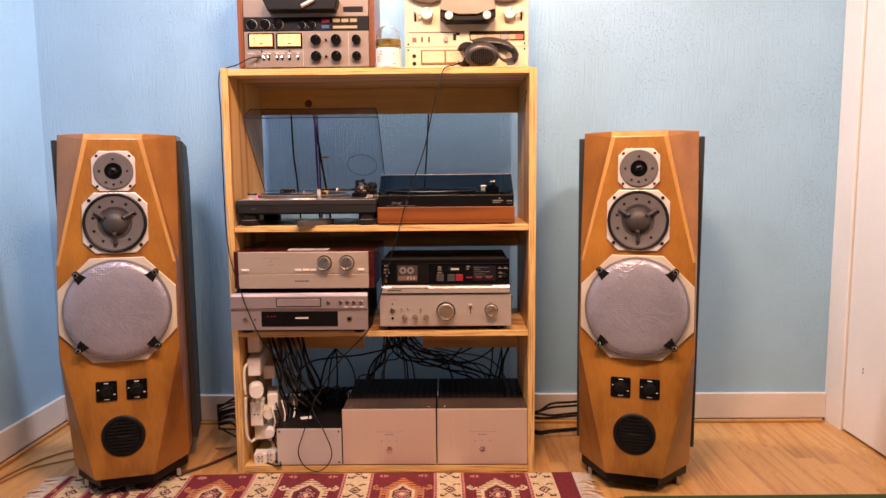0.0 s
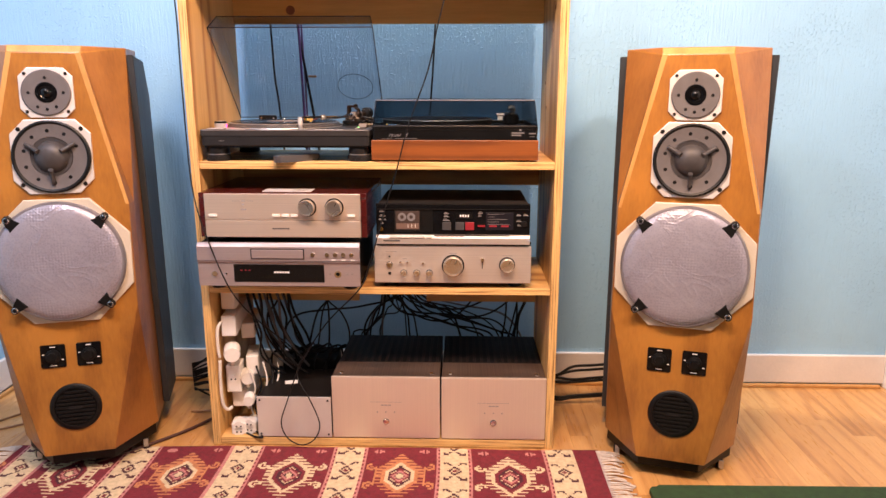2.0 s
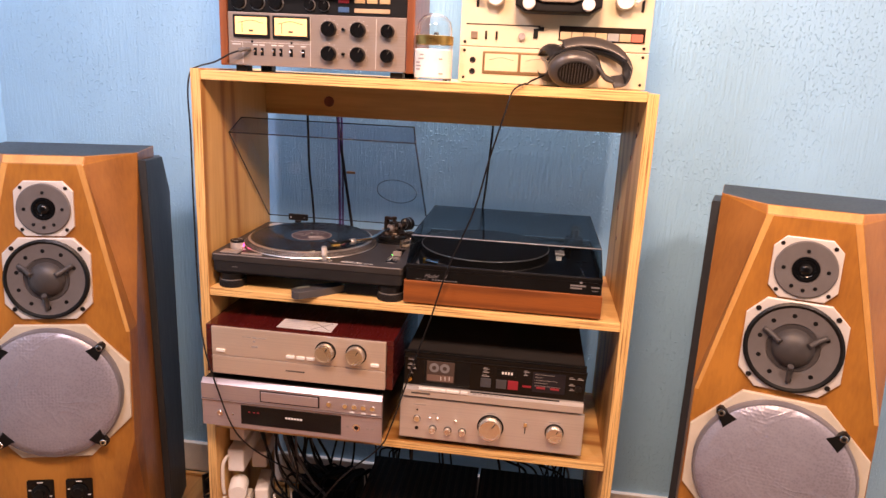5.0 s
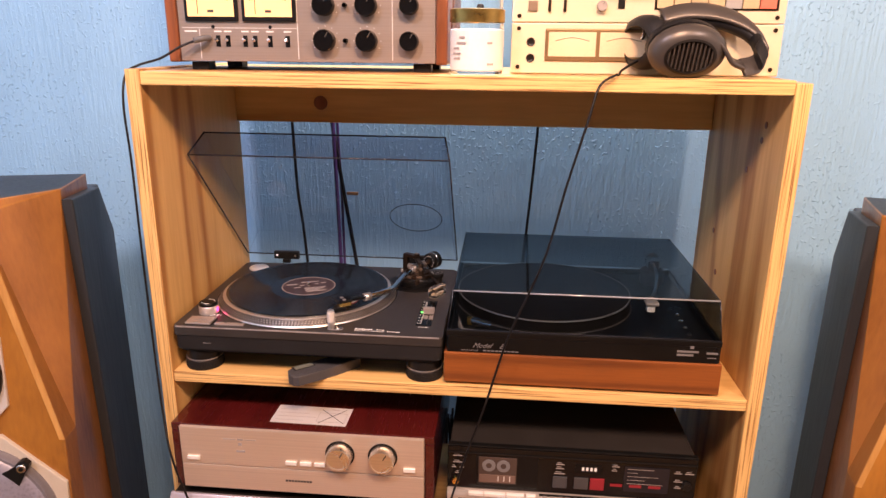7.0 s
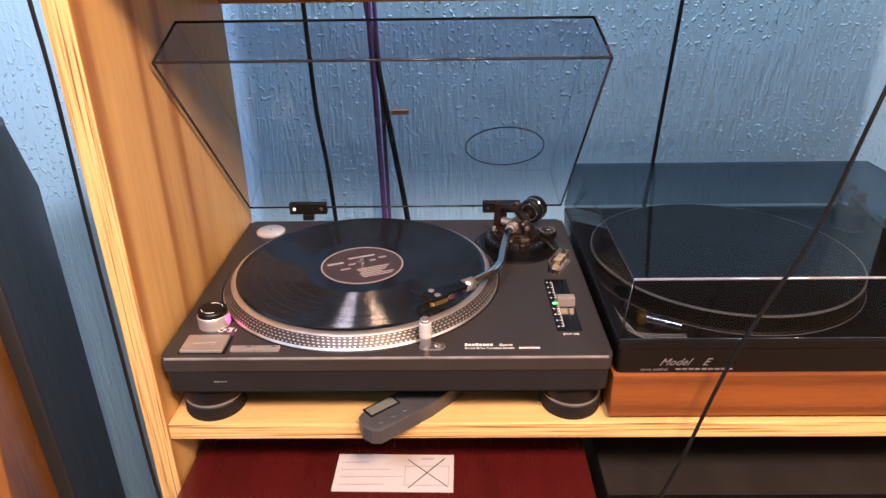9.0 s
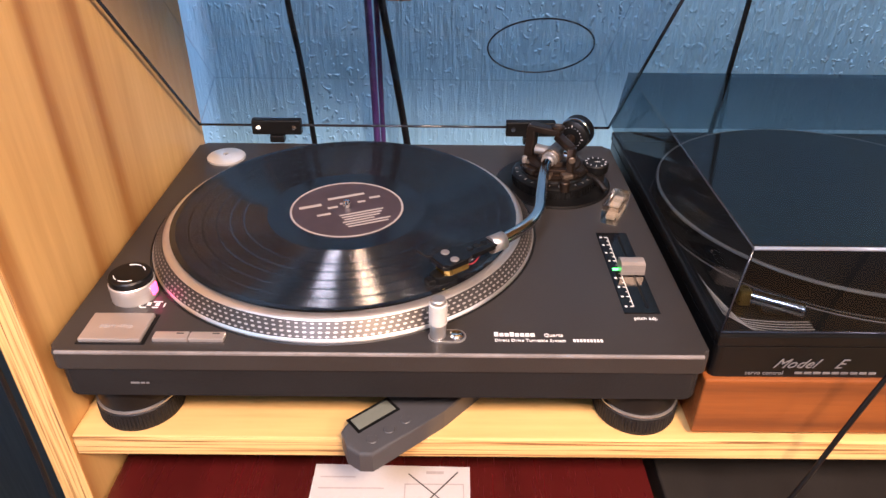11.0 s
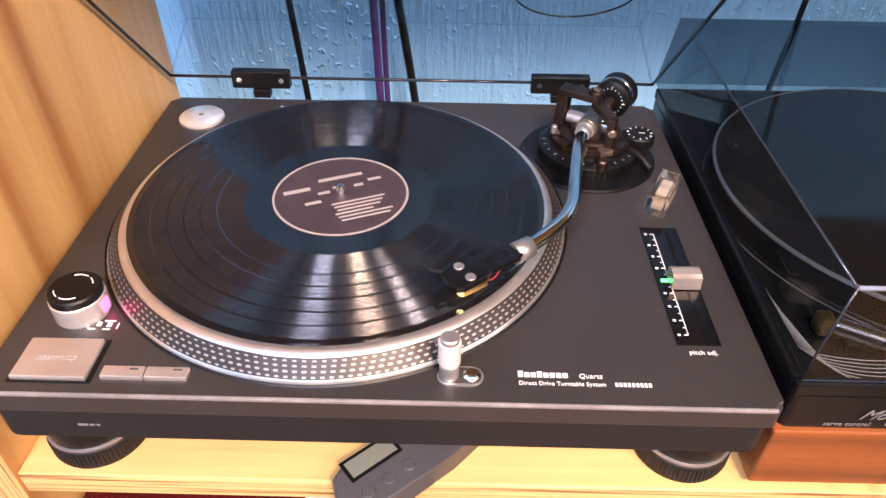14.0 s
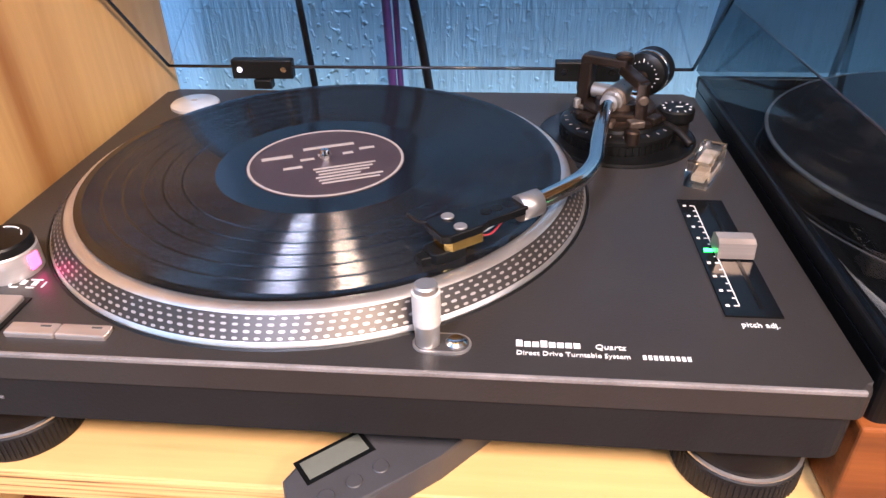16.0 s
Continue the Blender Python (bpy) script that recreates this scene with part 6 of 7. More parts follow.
key(mid, -0.1440, -0.0650, Y1R + 0.001, 1.4770, 1.4860, plain("tan_bar", (0.42, 0.30, 0.18), 0.5))
hd1 = part("head_cover", prism(bmesh.new(), [(-0.345, 1.5270), (-0.130, 1.5270), (-0.120, 1.5600), (-0.150, 1.6100), (-0.330, 1.6100), (-0.360, 1.5600)], 0.0, 0.045, lambda a, b, h: (a, Y1R - h, b), 0.004), BLACK, upp, "black head cover")
part("tape_lever", tube(bmesh.new(), [(-0.235, Y1R - 0.048, 1.5380), (-0.205, Y1R - 0.050, 1.5520), (-0.195, Y1R - 0.050, 1.5580)], 0.0065, 4, 12), FRAME_SILVER, hd1)
part("counter_window", boxed(-0.1090, -0.0450, Y1R - 0.002, Y1R + 0.001, 1.5290, 1.5460, 0.001), BLACK, upp)
for fx in (-0.41, -0.05):
    for fy in (0.095, 0.24):
        part("foot", boxed(fx - 0.014, fx + 0.014, fy - 0.014, fy + 0.014, T0, T0 + 0.0125, 0.001), BLACK, r1)

r2 = thing("reel_recorder", (0.290, 0.21, T0), "cream-coloured reel-to-reel recorder with two mounted reels", "tape recorder", world=True)
Y2R = 0.0900
part("body", boxed(0.0920, 0.4880, Y2R + 0.010, 0.262, T0 + 0.0005, 1.7900, 0.003), CREAM, r2)
low = part("lower_panel", boxed(0.0880, 0.4920, Y2R, Y2R + 0.0095, T0 + 0.0010, 1.4180, 0.0015), CREAM, r2, "cream lower front panel")
upp = part("upper_panel", boxed(0.0880, 0.4920, Y2R, Y2R + 0.0095, 1.4192, 1.7900, 0.0015), CREAM, r2, "cream upper front panel")
fr = part("meter", boxed(0.1400, 0.3000, Y2R - 0.0020, Y2R, 1.3620, 1.4100, 0.0015), plain("meter_bezel", (0.26, 0.17, 0.08), 0.4, 0.5), low, "twin level meter")
for x0 in (0.1450, 0.2230):
    part("meter_face", boxed(x0, x0 + 0.0720, Y2R - 0.0028, Y2R - 0.0018, 1.3690, 1.4050), plain("meter_card", (0.72, 0.56, 0.36), 0.5), fr)
    part("meter_scale", tube(bmesh.new(), [(x0 + 0.010, Y2R - 0.0030, 1.3920), (x0 + 0.036, Y2R - 0.0030, 1.3970), (x0 + 0.062, Y2R - 0.0030, 1.3920)], 0.0004, 5, 4), INK_DARK, fr)
for z in (1.3900, 1.3660):
    part("jack", sharpen(lathe(bmesh.new(), [(0.0030, 0.001), (0.0058, 0.002), (0.0068, 0)], (0.1180, Y2R, z), "-y", 20)), BLACK_METAL, low)
    part("jack_hole", rod(bmesh.new(), 0.0032, 0.0008, (0.1180, Y2R, z), "-y", 14), BLACK, low)
for x in (0.0990, 0.4800):
    for z, pn in ((1.3530, low), (1.4100, low), (1.4280, upp)):
        part("panel_screw", rod(bmesh.new(), 0.0032, 0.0012, (x, Y2R, z), "-y", 12), BRONZE, pn)
part("slot", boxed(0.1000, 0.2600, Y2R - 0.0005, Y2R + 0.001, 1.4640, 1.4665), BRONZE, upp)
key(upp, 0.1120, 0.1260, Y2R, 1.4350, 1.4500, plain("brown_key", (0.22, 0.16, 0.11), 0.4))
for x in (0.1420, 0.1650):
    key(upp, x, x + 0.0045, Y2R, 1.4340, 1.4520, BRONZE)
knob(upp, 0.2220, Y2R, 1.4430, 0.0075, 0.009, INK_GREY, "knob", False)
key(upp, 0.2460, 0.2560, Y2R, 1.4400, 1.4600, BLACK)
key(upp, 0.2560, 0.2680, Y2R, 1.4560, 1.4640, BLACK)
kp = part("key_bank", boxed(0.3000, 0.4800, Y2R - 0.0012, Y2R + 0.001, 1.4380, 1.4680), BRONZE, upp, "row of transport keys")
for k in range(7):
    m = RED_SOFT if k == 6 else TAN_SOFT if k != 4 else GREY_SOFT
    key(kp, 0.3030 + 0.0248 * k, 0.3265 + 0.0248 * k, Y2R - 0.0012, 1.4400, 1.4560, m, 0.004)
hc = part("head_cover", prism(bmesh.new(), [(0.205, 1.5030), (0.225, 1.4900), (0.360, 1.4900), (0.382, 1.5030), (0.382, 1.5350), (0.370, 1.5600), (0.215, 1.5600), (0.205, 1.5350)], 0.0, 0.050, lambda a, b, h: (a, Y2R - h, b), 0.004), BLACK, upp, "black head cover")
part("cover_plate", prism(bmesh.new(), [(0.205, 1.5250), (0.240, 1.5200), (0.262, 1.5100), (0.324, 1.5100), (0.346, 1.5200), (0.382, 1.5250), (0.376, 1.5620), (0.211, 1.5620)], 0.050, 0.058, lambda a, b, h: (a, Y2R - h, b), 0.002), plain("taupe_cover", (0.33, 0.27, 0.22), 0.4, 0.3), hc)
for x in (0.2330, 0.3540):
    part("roller", rod(bmesh.new(), 0.0130, 0.010, (x, Y2R - 0.050, 1.5070), "-y", 28, 0.002), IVORY, hc)
for x in (0.1620, 0.4300):
    knob(upp, x, Y2R, 1.5220, 0.0190, 0.025, IVORY, "tape_guide", False)
for x in (0.1230, 0.4690):
    part("tension_arm", tube(bmesh.new(), [(x, Y2R - 0.002, 1.5300), (x, Y2R - 0.018, 1.5290), (x * 0.9 + 0.029, Y2R - 0.020, 1.5160)], 0.0045, 4, 10), IVORY, upp)
    part("arm_slot", boxed(x - 0.003, x + 0.003, Y2R - 0.0005, Y2R + 0.001, 1.5000, 1.5250), BLACK, upp)
for x in (0.1640, 0.4160):
    rl = part("reel", sharpen(lathe(bmesh.new(), [(0, 0), (0.0930, 0), (0.0930, 0.002), (0.086, 0.002), (0.086, 0.010), (0.0930, 0.010), (0.0930, 0.012), (0, 0.012)], (x, Y2R - 0.006, 1.6480), "-y", 64)), plain("tape_brown", (0.09, 0.055, 0.04), 0.3), upp, "mounted tape reel")
    part("hub", rod(bmesh.new(), 0.022, 0.012, (x, Y2R - 0.018, 1.6480), "-y", 28, 0.003), BLACK, rl)

# glass jar
jr = thing("glass_jar", (0.036, 0.060, T0), "domed glass jar with a gold band and a white label", "jar", world=True)
gl = part("glass_body", sharpen(lathe(bmesh.new(), [(0.0, 0.001), (0.0390, 0.001), (0.0400, 0.004), (0.0400, 0.076), (0.0370, 0.082), (0.0350, 0.082), (0.0380, 0.074), (0.0380, 0.005), (0.0, 0.004)], (0.036, 0.060, T0), seg=48)), GLASS, jr)
dm = part("glass_dome", sharpen(lathe(bmesh.new(), [(0.0380, 0.084), (0.0380, 0.106), (0.0350, 0.121), (0.0260, 0.133), (0.0130, 0.139), (0, 0.1405), (0, 0.1385), (0.0125, 0.137), (0.0250, 0.131), (0.0335, 0.120), (0.0362, 0.106), (0.0362, 0.084)], (0.036, 0.060, T0), seg=48)), GLASS, jr)
for o in (gl, dm):
    o.visible_shadow = False
part("band", sharpen(lathe(bmesh.new(), [(0.0385, 0.074), (0.0412, 0.075), (0.0412, 0.093), (0.0385, 0.094)], (0.036, 0.060, T0), seg=48)), GOLD_DARK, jr, "black and gold metal band")
lb2 = part("label", sharpen(lathe(bmesh.new(), [(0.0394, 0.006), (0.0404, 0.007), (0.0404, 0.064), (0.0394, 0.065)], (0.036, 0.060, T0), seg=48)), PAPER, jr, "white paper label")
for k, (a, z, w) in enumerate(((-120, 0.052, 0.010), (-122, 0.044, 0.016), (-135, 0.036, 0.012), (-133, 0.029, 0.016), (-134, 0.022, 0.012), (-60, 0.044, 0.008), (-58, 0.014, 0.010))):
    ar = radians(a)
    bm = boxed(-w / 2, w / 2, -0.0412, -0.0402, T0 + z, T0 + z + 0.003)
    bmesh.ops.rotate(bm, verts=bm.verts, cent=(0, 0, 0), matrix=Matrix.Rotation(ar + radians(90), 3, "Z"))
    bmesh.ops.translate(bm, vec=(0.036, 0.060, 0), verts=bm.verts)
    part("print_bar", bm, INK_GREY, lb2)
fg = part("figure", sharpen(lathe(bmesh.new(), [(0, 0.0830), (0.012, 0.0830), (0.012, 0.086), (0.004, 0.088), (0.004, 0.094), (0.006, 0.097), (0.004, 0.101), (0, 0.102)], (0.040, 0.060, T0), seg=20)), BLACK_METAL, jr, "small dark ornament inside")

# headphones lying on their side
hp = thing("headphones", (0.365, 0.035, T0), "grey and black over-ear headphones lying on the rack", "headphones", world=True)
HG = plain("grey_lacquer", (0.070, 0.062, 0.058), 0.36, 0.35, 0.1, 20.0)
LEATHER = plain("black_leather", (0.012, 0.012, 0.013), 0.5, 0, 0.2, 30.0, 0.3)


def cup(at, tilt, spin, name, grille=True):
    m = Matrix.Rotation(radians(spin), 4, "Z") @ Matrix.Rotation(radians(tilt), 4, "X")
    sx = Matrix.Diagonal((1.24, 0.9, 1, 1))
    c = part(name, sharpen(lathe(bmesh.new(), [(0, 0.0), (0.030, 0.0), (0.046, 0.004), (0.050, 0.010), (0.050, 0.020), (0.045, 0.030), (0.034, 0.036), (0.030, 0.0365)], at, seg=48, turn=m @ sx)), HG if grille else LEATHER, hp, "grey ear cup with a slatted grille" if grille else "black padded ear cup")
    if not grille:
        return c
    part("grille", sharpen(lathe(bmesh.new(), [(0, 0.033), (0.031, 0.033), (0.0335, 0.037), (0.030, 0.0385), (0.0285, 0.035)], at, seg=40, turn=m @ sx)), BLACK_METAL, c)
    for k in range(-5, 6):
        w = math.sqrt(0.029 ** 2 - (0.005 * k) ** 2) * 0.9
        bm = boxed(0.0055 * k - 0.0010, 0.0055 * k + 0.0010, -w, w, 0.0340, 0.0375)
        bmesh.ops.transform(bm, matrix=Matrix.Translation(at) @ m @ sx, verts=bm.verts)
        part("grille_slat", bm, HG, c)
    part("ear_pad", sharpen(lathe(bmesh.new(), [(0.028, -0.018), (0.036, -0.023), (0.046, -0.020), (0.050, -0.010), (0.049, 0.0), (0.028, 0.0)], at, seg=40, turn=m @ sx)), LEATHER, c, "black leather ear pad")
    return c


def strap(points, across, half, low, high):
    """A flat band along a curve."""
    bm, prev = bmesh.new(), None
    pts = spline(points, 8)
    for i, p in enumerate(pts):
        d = (pts[min(i + 1, len(pts) - 1)] - pts[max(i - 1, 0)]).normalized()
        nrm = d.cross(across).normalized()
        row = [bm.verts.new(p + across * a + nrm * b) for a, b in ((-half, low), (half, low), (half * 1.05, (low + high) / 2), (half * 0.7, high), (-half * 0.7, high), (-half * 1.05, (low + high) / 2))]
        if prev:
            for k in range(6):
                bm.faces.new([prev[k], prev[(k + 1) % 6], row[(k + 1) % 6], row[k]]).smooth = True
        else:
            bm.faces.new(row[::-1])
        prev = row
    bm.faces.new(prev)
    bmesh.ops.recalc_face_normals(bm, faces=bm.faces)
    return bm


cup((0.307, 0.030, T0 + 0.0470), 112, 4, "ear_cup")
cup((0.266, 0.082, T0 + 0.0560), 92, -66, "ear_cup", False)
ACROSS = Vector((-0.22, 0.62, 0.75)).normalized()
arc = [(0.278, 0.090, T0 + 0.098), (0.320, 0.088, T0 + 0.106), (0.372, 0.080, T0 + 0.101), (0.415, 0.066, T0 + 0.082), (0.436, 0.046, T0 + 0.052), (0.424, 0.026, T0 + 0.027), (0.398, 0.014, T0 + 0.020)]
hb = part("headband", strap(arc, ACROSS, 0.017, 0.002, 0.007), HG, hp, "grey headband with a padded inside")
part("band_pad", strap([(p[0] - 0.002, p[1], p[2] - 0.001) for p in arc[1:6]], ACROSS, 0.0185, -0.015, 0.0018), LEATHER, hb, "black leather band padding")
part("yoke", strap([(0.398, 0.014, T0 + 0.020), (0.378, 0.008, T0 + 0.028), (0.364, 0.006, T0 + 0.046), (0.340, 0.010, T0 + 0.070), (0.305, 0.016, T0 + 0.083)], Vector((0.0, 0.9, 0.43)).normalized(), 0.011, -0.003, 0.004), HG, hp)
part("yoke", strap([(0.278, 0.090, T0 + 0.098), (0.258, 0.074, T0 + 0.090), (0.244, 0.060, T0 + 0.062)], Vector((0.3, 0.9, 0.2)).normalized(), 0.010, -0.003, 0.003), STEEL, hp)
hp.scale = (0.88, 0.88, 0.88)
hp.location.x += 0.022

# ---- cords ----
CORD = plain("black_cord", (0.006, 0.0055, 0.006), 0.45, 0, 0.2, 40.0)
CORD_BROWN = plain("brown_cord", (0.055, 0.018, 0.014), 0.5)
CORD_GREY = plain("grey_cord", (0.10, 0.10, 0.105), 0.5)
CORD_TAN = plain("tan_cord", (0.30, 0.15, 0.06), 0.5)
CORD_WHITE = plain("white_cord", (0.68, 0.63, 0.56), 0.45)


def cord(points, r, mat=CORD, label="thin black cord hanging in front of the rack", group="", steps=8, category="cable"):
    return solo("cable", tube(bmesh.new(), points, r, steps, 7), mat, points[-1], label, category, group)


cord([(0.300, 0.075, 1.370), (0.276, 0.056, 1.364), (0.250, 0.026, 1.352), (0.242, 0.006, 1.3455), (0.236, -0.004, 1.3455), (0.214, -0.012, 1.330), (0.200, -0.022, 1.280), (0.176, -0.026, 1.190), (0.149, -0.026, 1.075), (0.100, -0.026, 0.945), (0.066, -0.030, 0.823), (0.034, -0.034, 0.720), (-0.012, -0.052, 0.560), (-0.040, -0.058, 0.500), (-0.136, -0.045, 0.397), (-0.215, -0.035, 0.270), (-0.262, -0.030, 0.150), (-0.280, -0.030, 0.088), (-0.262, -0.030, 0.040), (-0.222, -0.028, 0.019), (-0.184, -0.028, 0.040), (-0.169, -0.028, 0.088), (-0.195, -0.024, 0.160), (-0.232, 0.000, 0.215), (-0.240, 0.060, 0.240), (-0.236, 0.150, 0.230)], 0.0019, CORD, "long thin black headphone cord draped down the rack")
cord([(-0.398, 0.058, 1.389), (-0.425, 0.050, 1.378), (-0.455, 0.040, 1.360), (-0.488, 0.030, 1.349), (-0.499, 0.010, 1.335), (-0.500, -0.004, 1.290), (-0.497, -0.006, 1.203), (-0.499, -0.004, 1.050), (-0.497, -0.006, 0.850), (-0.486, -0.022, 0.770), (-0.462, -0.052, 0.700), (-0.430, -0.058, 0.600), (-0.396, -0.060, 0.512), (-0.372, -0.020, 0.440), (-0.340, 0.050, 0.360), (-0.300, 0.110, 0.290), (-0.260, 0.150, 0.225)], 0.0019, CORD, "thin dark cord running down the rack's side")
solo("jack_plug", tube(bmesh.new(), [(-0.385, 0.069, 1.391), (-0.392, 0.055, 1.390), (-0.404, 0.052, 1.387)], 0.0048, 5, 12), CORD_GREY, (-0.392, 0.06, 1.39), "grey headphone plug in the recorder's socket", "plug")
cord([(-0.376, 0.425, 1.330), (-0.371, 0.425, 1.225), (-0.366, 0.423, 1.080), (-0.356, 0.420, 0.990), (-0.350, 0.425, 0.880), (-0.345, 0.425, 0.80)], 0.0034, CORD, "black cord hanging on the wall", "wall cords")
cord([(-0.280, 0.420, 1.330), (-0.281, 0.420, 1.225), (-0.277, 0.420, 1.080), (-0.273, 0.420, 0.905), (-0.270, 0.42, 0.80)], 0.0042, PURPLE, "violet cord hanging on the wall", "wall cords")
cord([(-0.292, 0.424, 1.330), (-0.284, 0.424, 1.225), (-0.262, 0.422, 1.070), (-0.238, 0.424, 0.905), (-0.228, 0.424, 0.80)], 0.0044, CORD, "black cord hanging on the wall", "wall cords")
cord([(-0.272, 0.426, 1.330), (-0.273, 0.426, 1.225), (-0.268, 0.425, 1.070), (-0.266, 0.425, 0.905), (-0.262, 0.424, 0.80)], 0.0030, PURPLE, "violet cord hanging on the wall", "wall cords")
cord([(0.156, 0.425, 1.330), (0.151, 0.425, 1.214), (0.143, 0.425, 1.080), (0.136, 0.420, 0.983), (0.130, 0.42, 0.90), (0.128, 0.42, 0.80)], 0.0030, CORD, "black cord hanging on the wall", "wall cords")
solo("cord_tag", boxed(-0.255, -0.229, 0.414, 0.417, 1.068, 1.075, 0.0008), CORD_TAN, (-0.243, 0.415, 1.070), "small brown tag on a wall cord", "tag")

random.seed(11)
BEHIND = "black signal cord looping behind the amplifiers"
cord([(-0.378, 0.40, 0.120), (-0.378, 0.41, 0.180), (-0.365, 0.42, 0.235), (-0.319, 0.425, 0.270), (-0.228, 0.425, 0.285), (-0.101, 0.425, 0.300), (0.044, 0.42, 0.353), (0.075, 0.42, 0.50)], 0.0036, CORD, BEHIND, "tangled cords")
cord([(-0.375, 0.41, 0.52), (-0.392, 0.41, 0.335), (-0.428, 0.40, 0.278), (-0.423, 0.39, 0.215), (-0.382, 0.37, 0.162), (-0.33, 0.35, 0.10)], 0.0036, CORD, BEHIND, "tangled cords")
for xb, zb, r in ((-0.283, 0.190, 0.0036), (-0.255, 0.180, 0.0030), (-0.219, 0.180, 0.0034), (-0.147, 0.205, 0.0028)):
    cord([(-0.205, 0.42, 0.52), (-0.220, 0.42, 0.40), (-0.224, 0.42, 0.326), ((xb - 0.224) / 2 + (xb + 0.224) * 0.12, 0.42, 0.275), (xb, 0.40, zb), (xb - 0.01, 0.36, 0.10)], r, CORD, BEHIND, "tangled cords")
# a thick bunch through the gap between the rails, spreading to both sides
for k in range(22):
    x0 = 0.012 + random.uniform(-0.045, 0.045)
    xe = random.choice((-0.11, -0.06, -0.02, 0.08, 0.14, 0.22, 0.30, 0.36, 0.42)) + random.uniform(-0.03, 0.03)
    zm = random.uniform(0.27, 0.345)
    sag = random.uniform(0.0, 0.05)
    y = random.uniform(0.395, 0.445)
    cord([(x0, y, 0.55), (x0 + random.uniform(-0.01, 0.01), y, 0.44), (x0 + (xe - x0) * 0.15, y, zm + 0.02), (x0 + (xe - x0) * 0.5, y, zm - sag), (x0 + (xe - x0) * 0.85, y, zm - 0.055), (xe, y - 0.01, 0.205), (xe + 0.01, y - 0.02, 0.14)], random.uniform(0.0024, 0.0040), CORD if k % 6 else CORD_GREY, BEHIND, "tangled cords", 8)
for xa, xb, dip in ((-0.02, 0.40, 0.05), (0.05, 0.47, 0.075), (0.10, 0.44, 0.02), (-0.03, 0.33, 0.09)):
    cord([(xa, 0.42, 0.54), (xa + 0.01, 0.43, 0.40), (xa + (xb - xa) * 0.3, 0.43, 0.36 - dip), (xa + (xb - xa) * 0.65, 0.43, 0.345 - dip), (xb - 0.02, 0.43, 0.38), (xb, 0.42, 0.53)], 0.0032, CORD, BEHIND, "tangled cords", 8)
for k in range(5):
    x = 0.40 + 0.016 * k
    cord([(x, 0.42, 0.54), (x + random.uniform(-0.02, 0.02), 0.42, 0.36), (x - 0.02 + random.uniform(-0.03, 0.03), 0.42, 0.26), (x - 0.03, 0.41, 0.14)], 0.0032, CORD, BEHIND, "tangled cords", 8)
solo("power_adapter", boxed(-0.335, -0.165, 0.215, 0.330, 0.0265, 0.185, 0.006), BLACK, (-0.25, 0.27, 0.0265), "large black mains adapter block behind the small box", "adapter")
for k in range(9):
    a = random.uniform(0, 6.28)
    cord([(-0.36 + 0.02 * k, 0.20, 0.10), (-0.35 + 0.022 * k + 0.02 * math.cos(a), 0.22, 0.19 + random.uniform(0, 0.02)), (-0.31 + 0.02 * k, 0.26 + 0.03 * math.sin(a), 0.200), (-0.27 + 0.018 * k, 0.31, 0.192 + random.uniform(0, 0.015)), (-0.25 + 0.015 * k, 0.345, 0.12)], random.uniform(0.0028, 0.0042), CORD, "black mains cord lying over the adapter block", "heaped cords", 6)
for k in range(18):
    x = -0.425 + 0.0055 * k + random.uniform(-0.006, 0.006)
    y = random.uniform(0.10, 0.30)
    cord([(x - 0.005, y + 0.02, 0.468), (x + 0.015, y, 0.40), (x + 0.030 + random.uniform(-0.01, 0.02), y - 0.01, 0.32), (x + 0.060 + random.uniform(-0.02, 0.02), y, 0.24), (x + 0.09 + random.uniform(-0.03, 0.03), y + 0.03, 0.17)], random.uniform(0.0026, 0.0042), CORD if k % 3 else CORD_GREY, "black mains cord in a thick bunch", "bunched cords", 6)
for k in range(5):
    x = -0.39 + 0.012 * k
    cord([(x, 0.05 + 0.03 * k, 0.22), (x + 0.015, 0.05 + 0.02 * k, 0.16), (x - 0.005, 0.06, 0.10), (x + 0.01, 0.07, 0.032)], 0.0030, CORD if k % 2 else CORD_WHITE, "mains cord beside the socket strips", "bunched cords", 6)
cord([(-0.455, 0.030, 0.375), (-0.464, 0.018, 0.355), (-0.465, 0.015, 0.300), (-0.462, 0.016, 0.270)], 0.0050, CORD_WHITE, "thick cream mains cord inside the rack")
cord([(-0.462, 0.015, 0.262), (-0.464, 0.012, 0.200), (-0.462, 0.012, 0.130), (-0.452, 0.020, 0.105), (-0.440, 0.030, 0.110)], 0.0050, CORD_WHITE, "thick cream mains cord inside the rack")
cord([(-0.400, 0.02, 0.0285), (-0.370, 0.00, 0.0285), (-0.345, -0.006, 0.030), (-0.365, 0.015, 0.034), (-0.392, 0.030, 0.040)], 0.0030, CORD, "short black cord curled on the bottom board")


# ---- socket strips and plugs in the bottom bay ----
def strip(at, size, turn, label, holes=0):
    st = thing("socket_strip", at, label, "socket strip", "socket strips", turn)
    x, y, z = size
    part("housing", boxed(-x / 2, x / 2, -y / 2, y / 2, 0, z, 0.004), IVORY, st)
    for k in range(holes):
        s = part("socket", rod(bmesh.new(), 0.015, 0.0012, (0.0, -y / 2, z * (k + 0.5) / holes), "-y", 24), IVORY, st)
        for d in (-0.006, 0.006):
            part("socket_hole", rod(bmesh.new(), 0.0026, 0.0006, (d, -y / 2 - 0.0012, z * (k + 0.5) / holes), "-y", 10), BLACK, s)
    return st


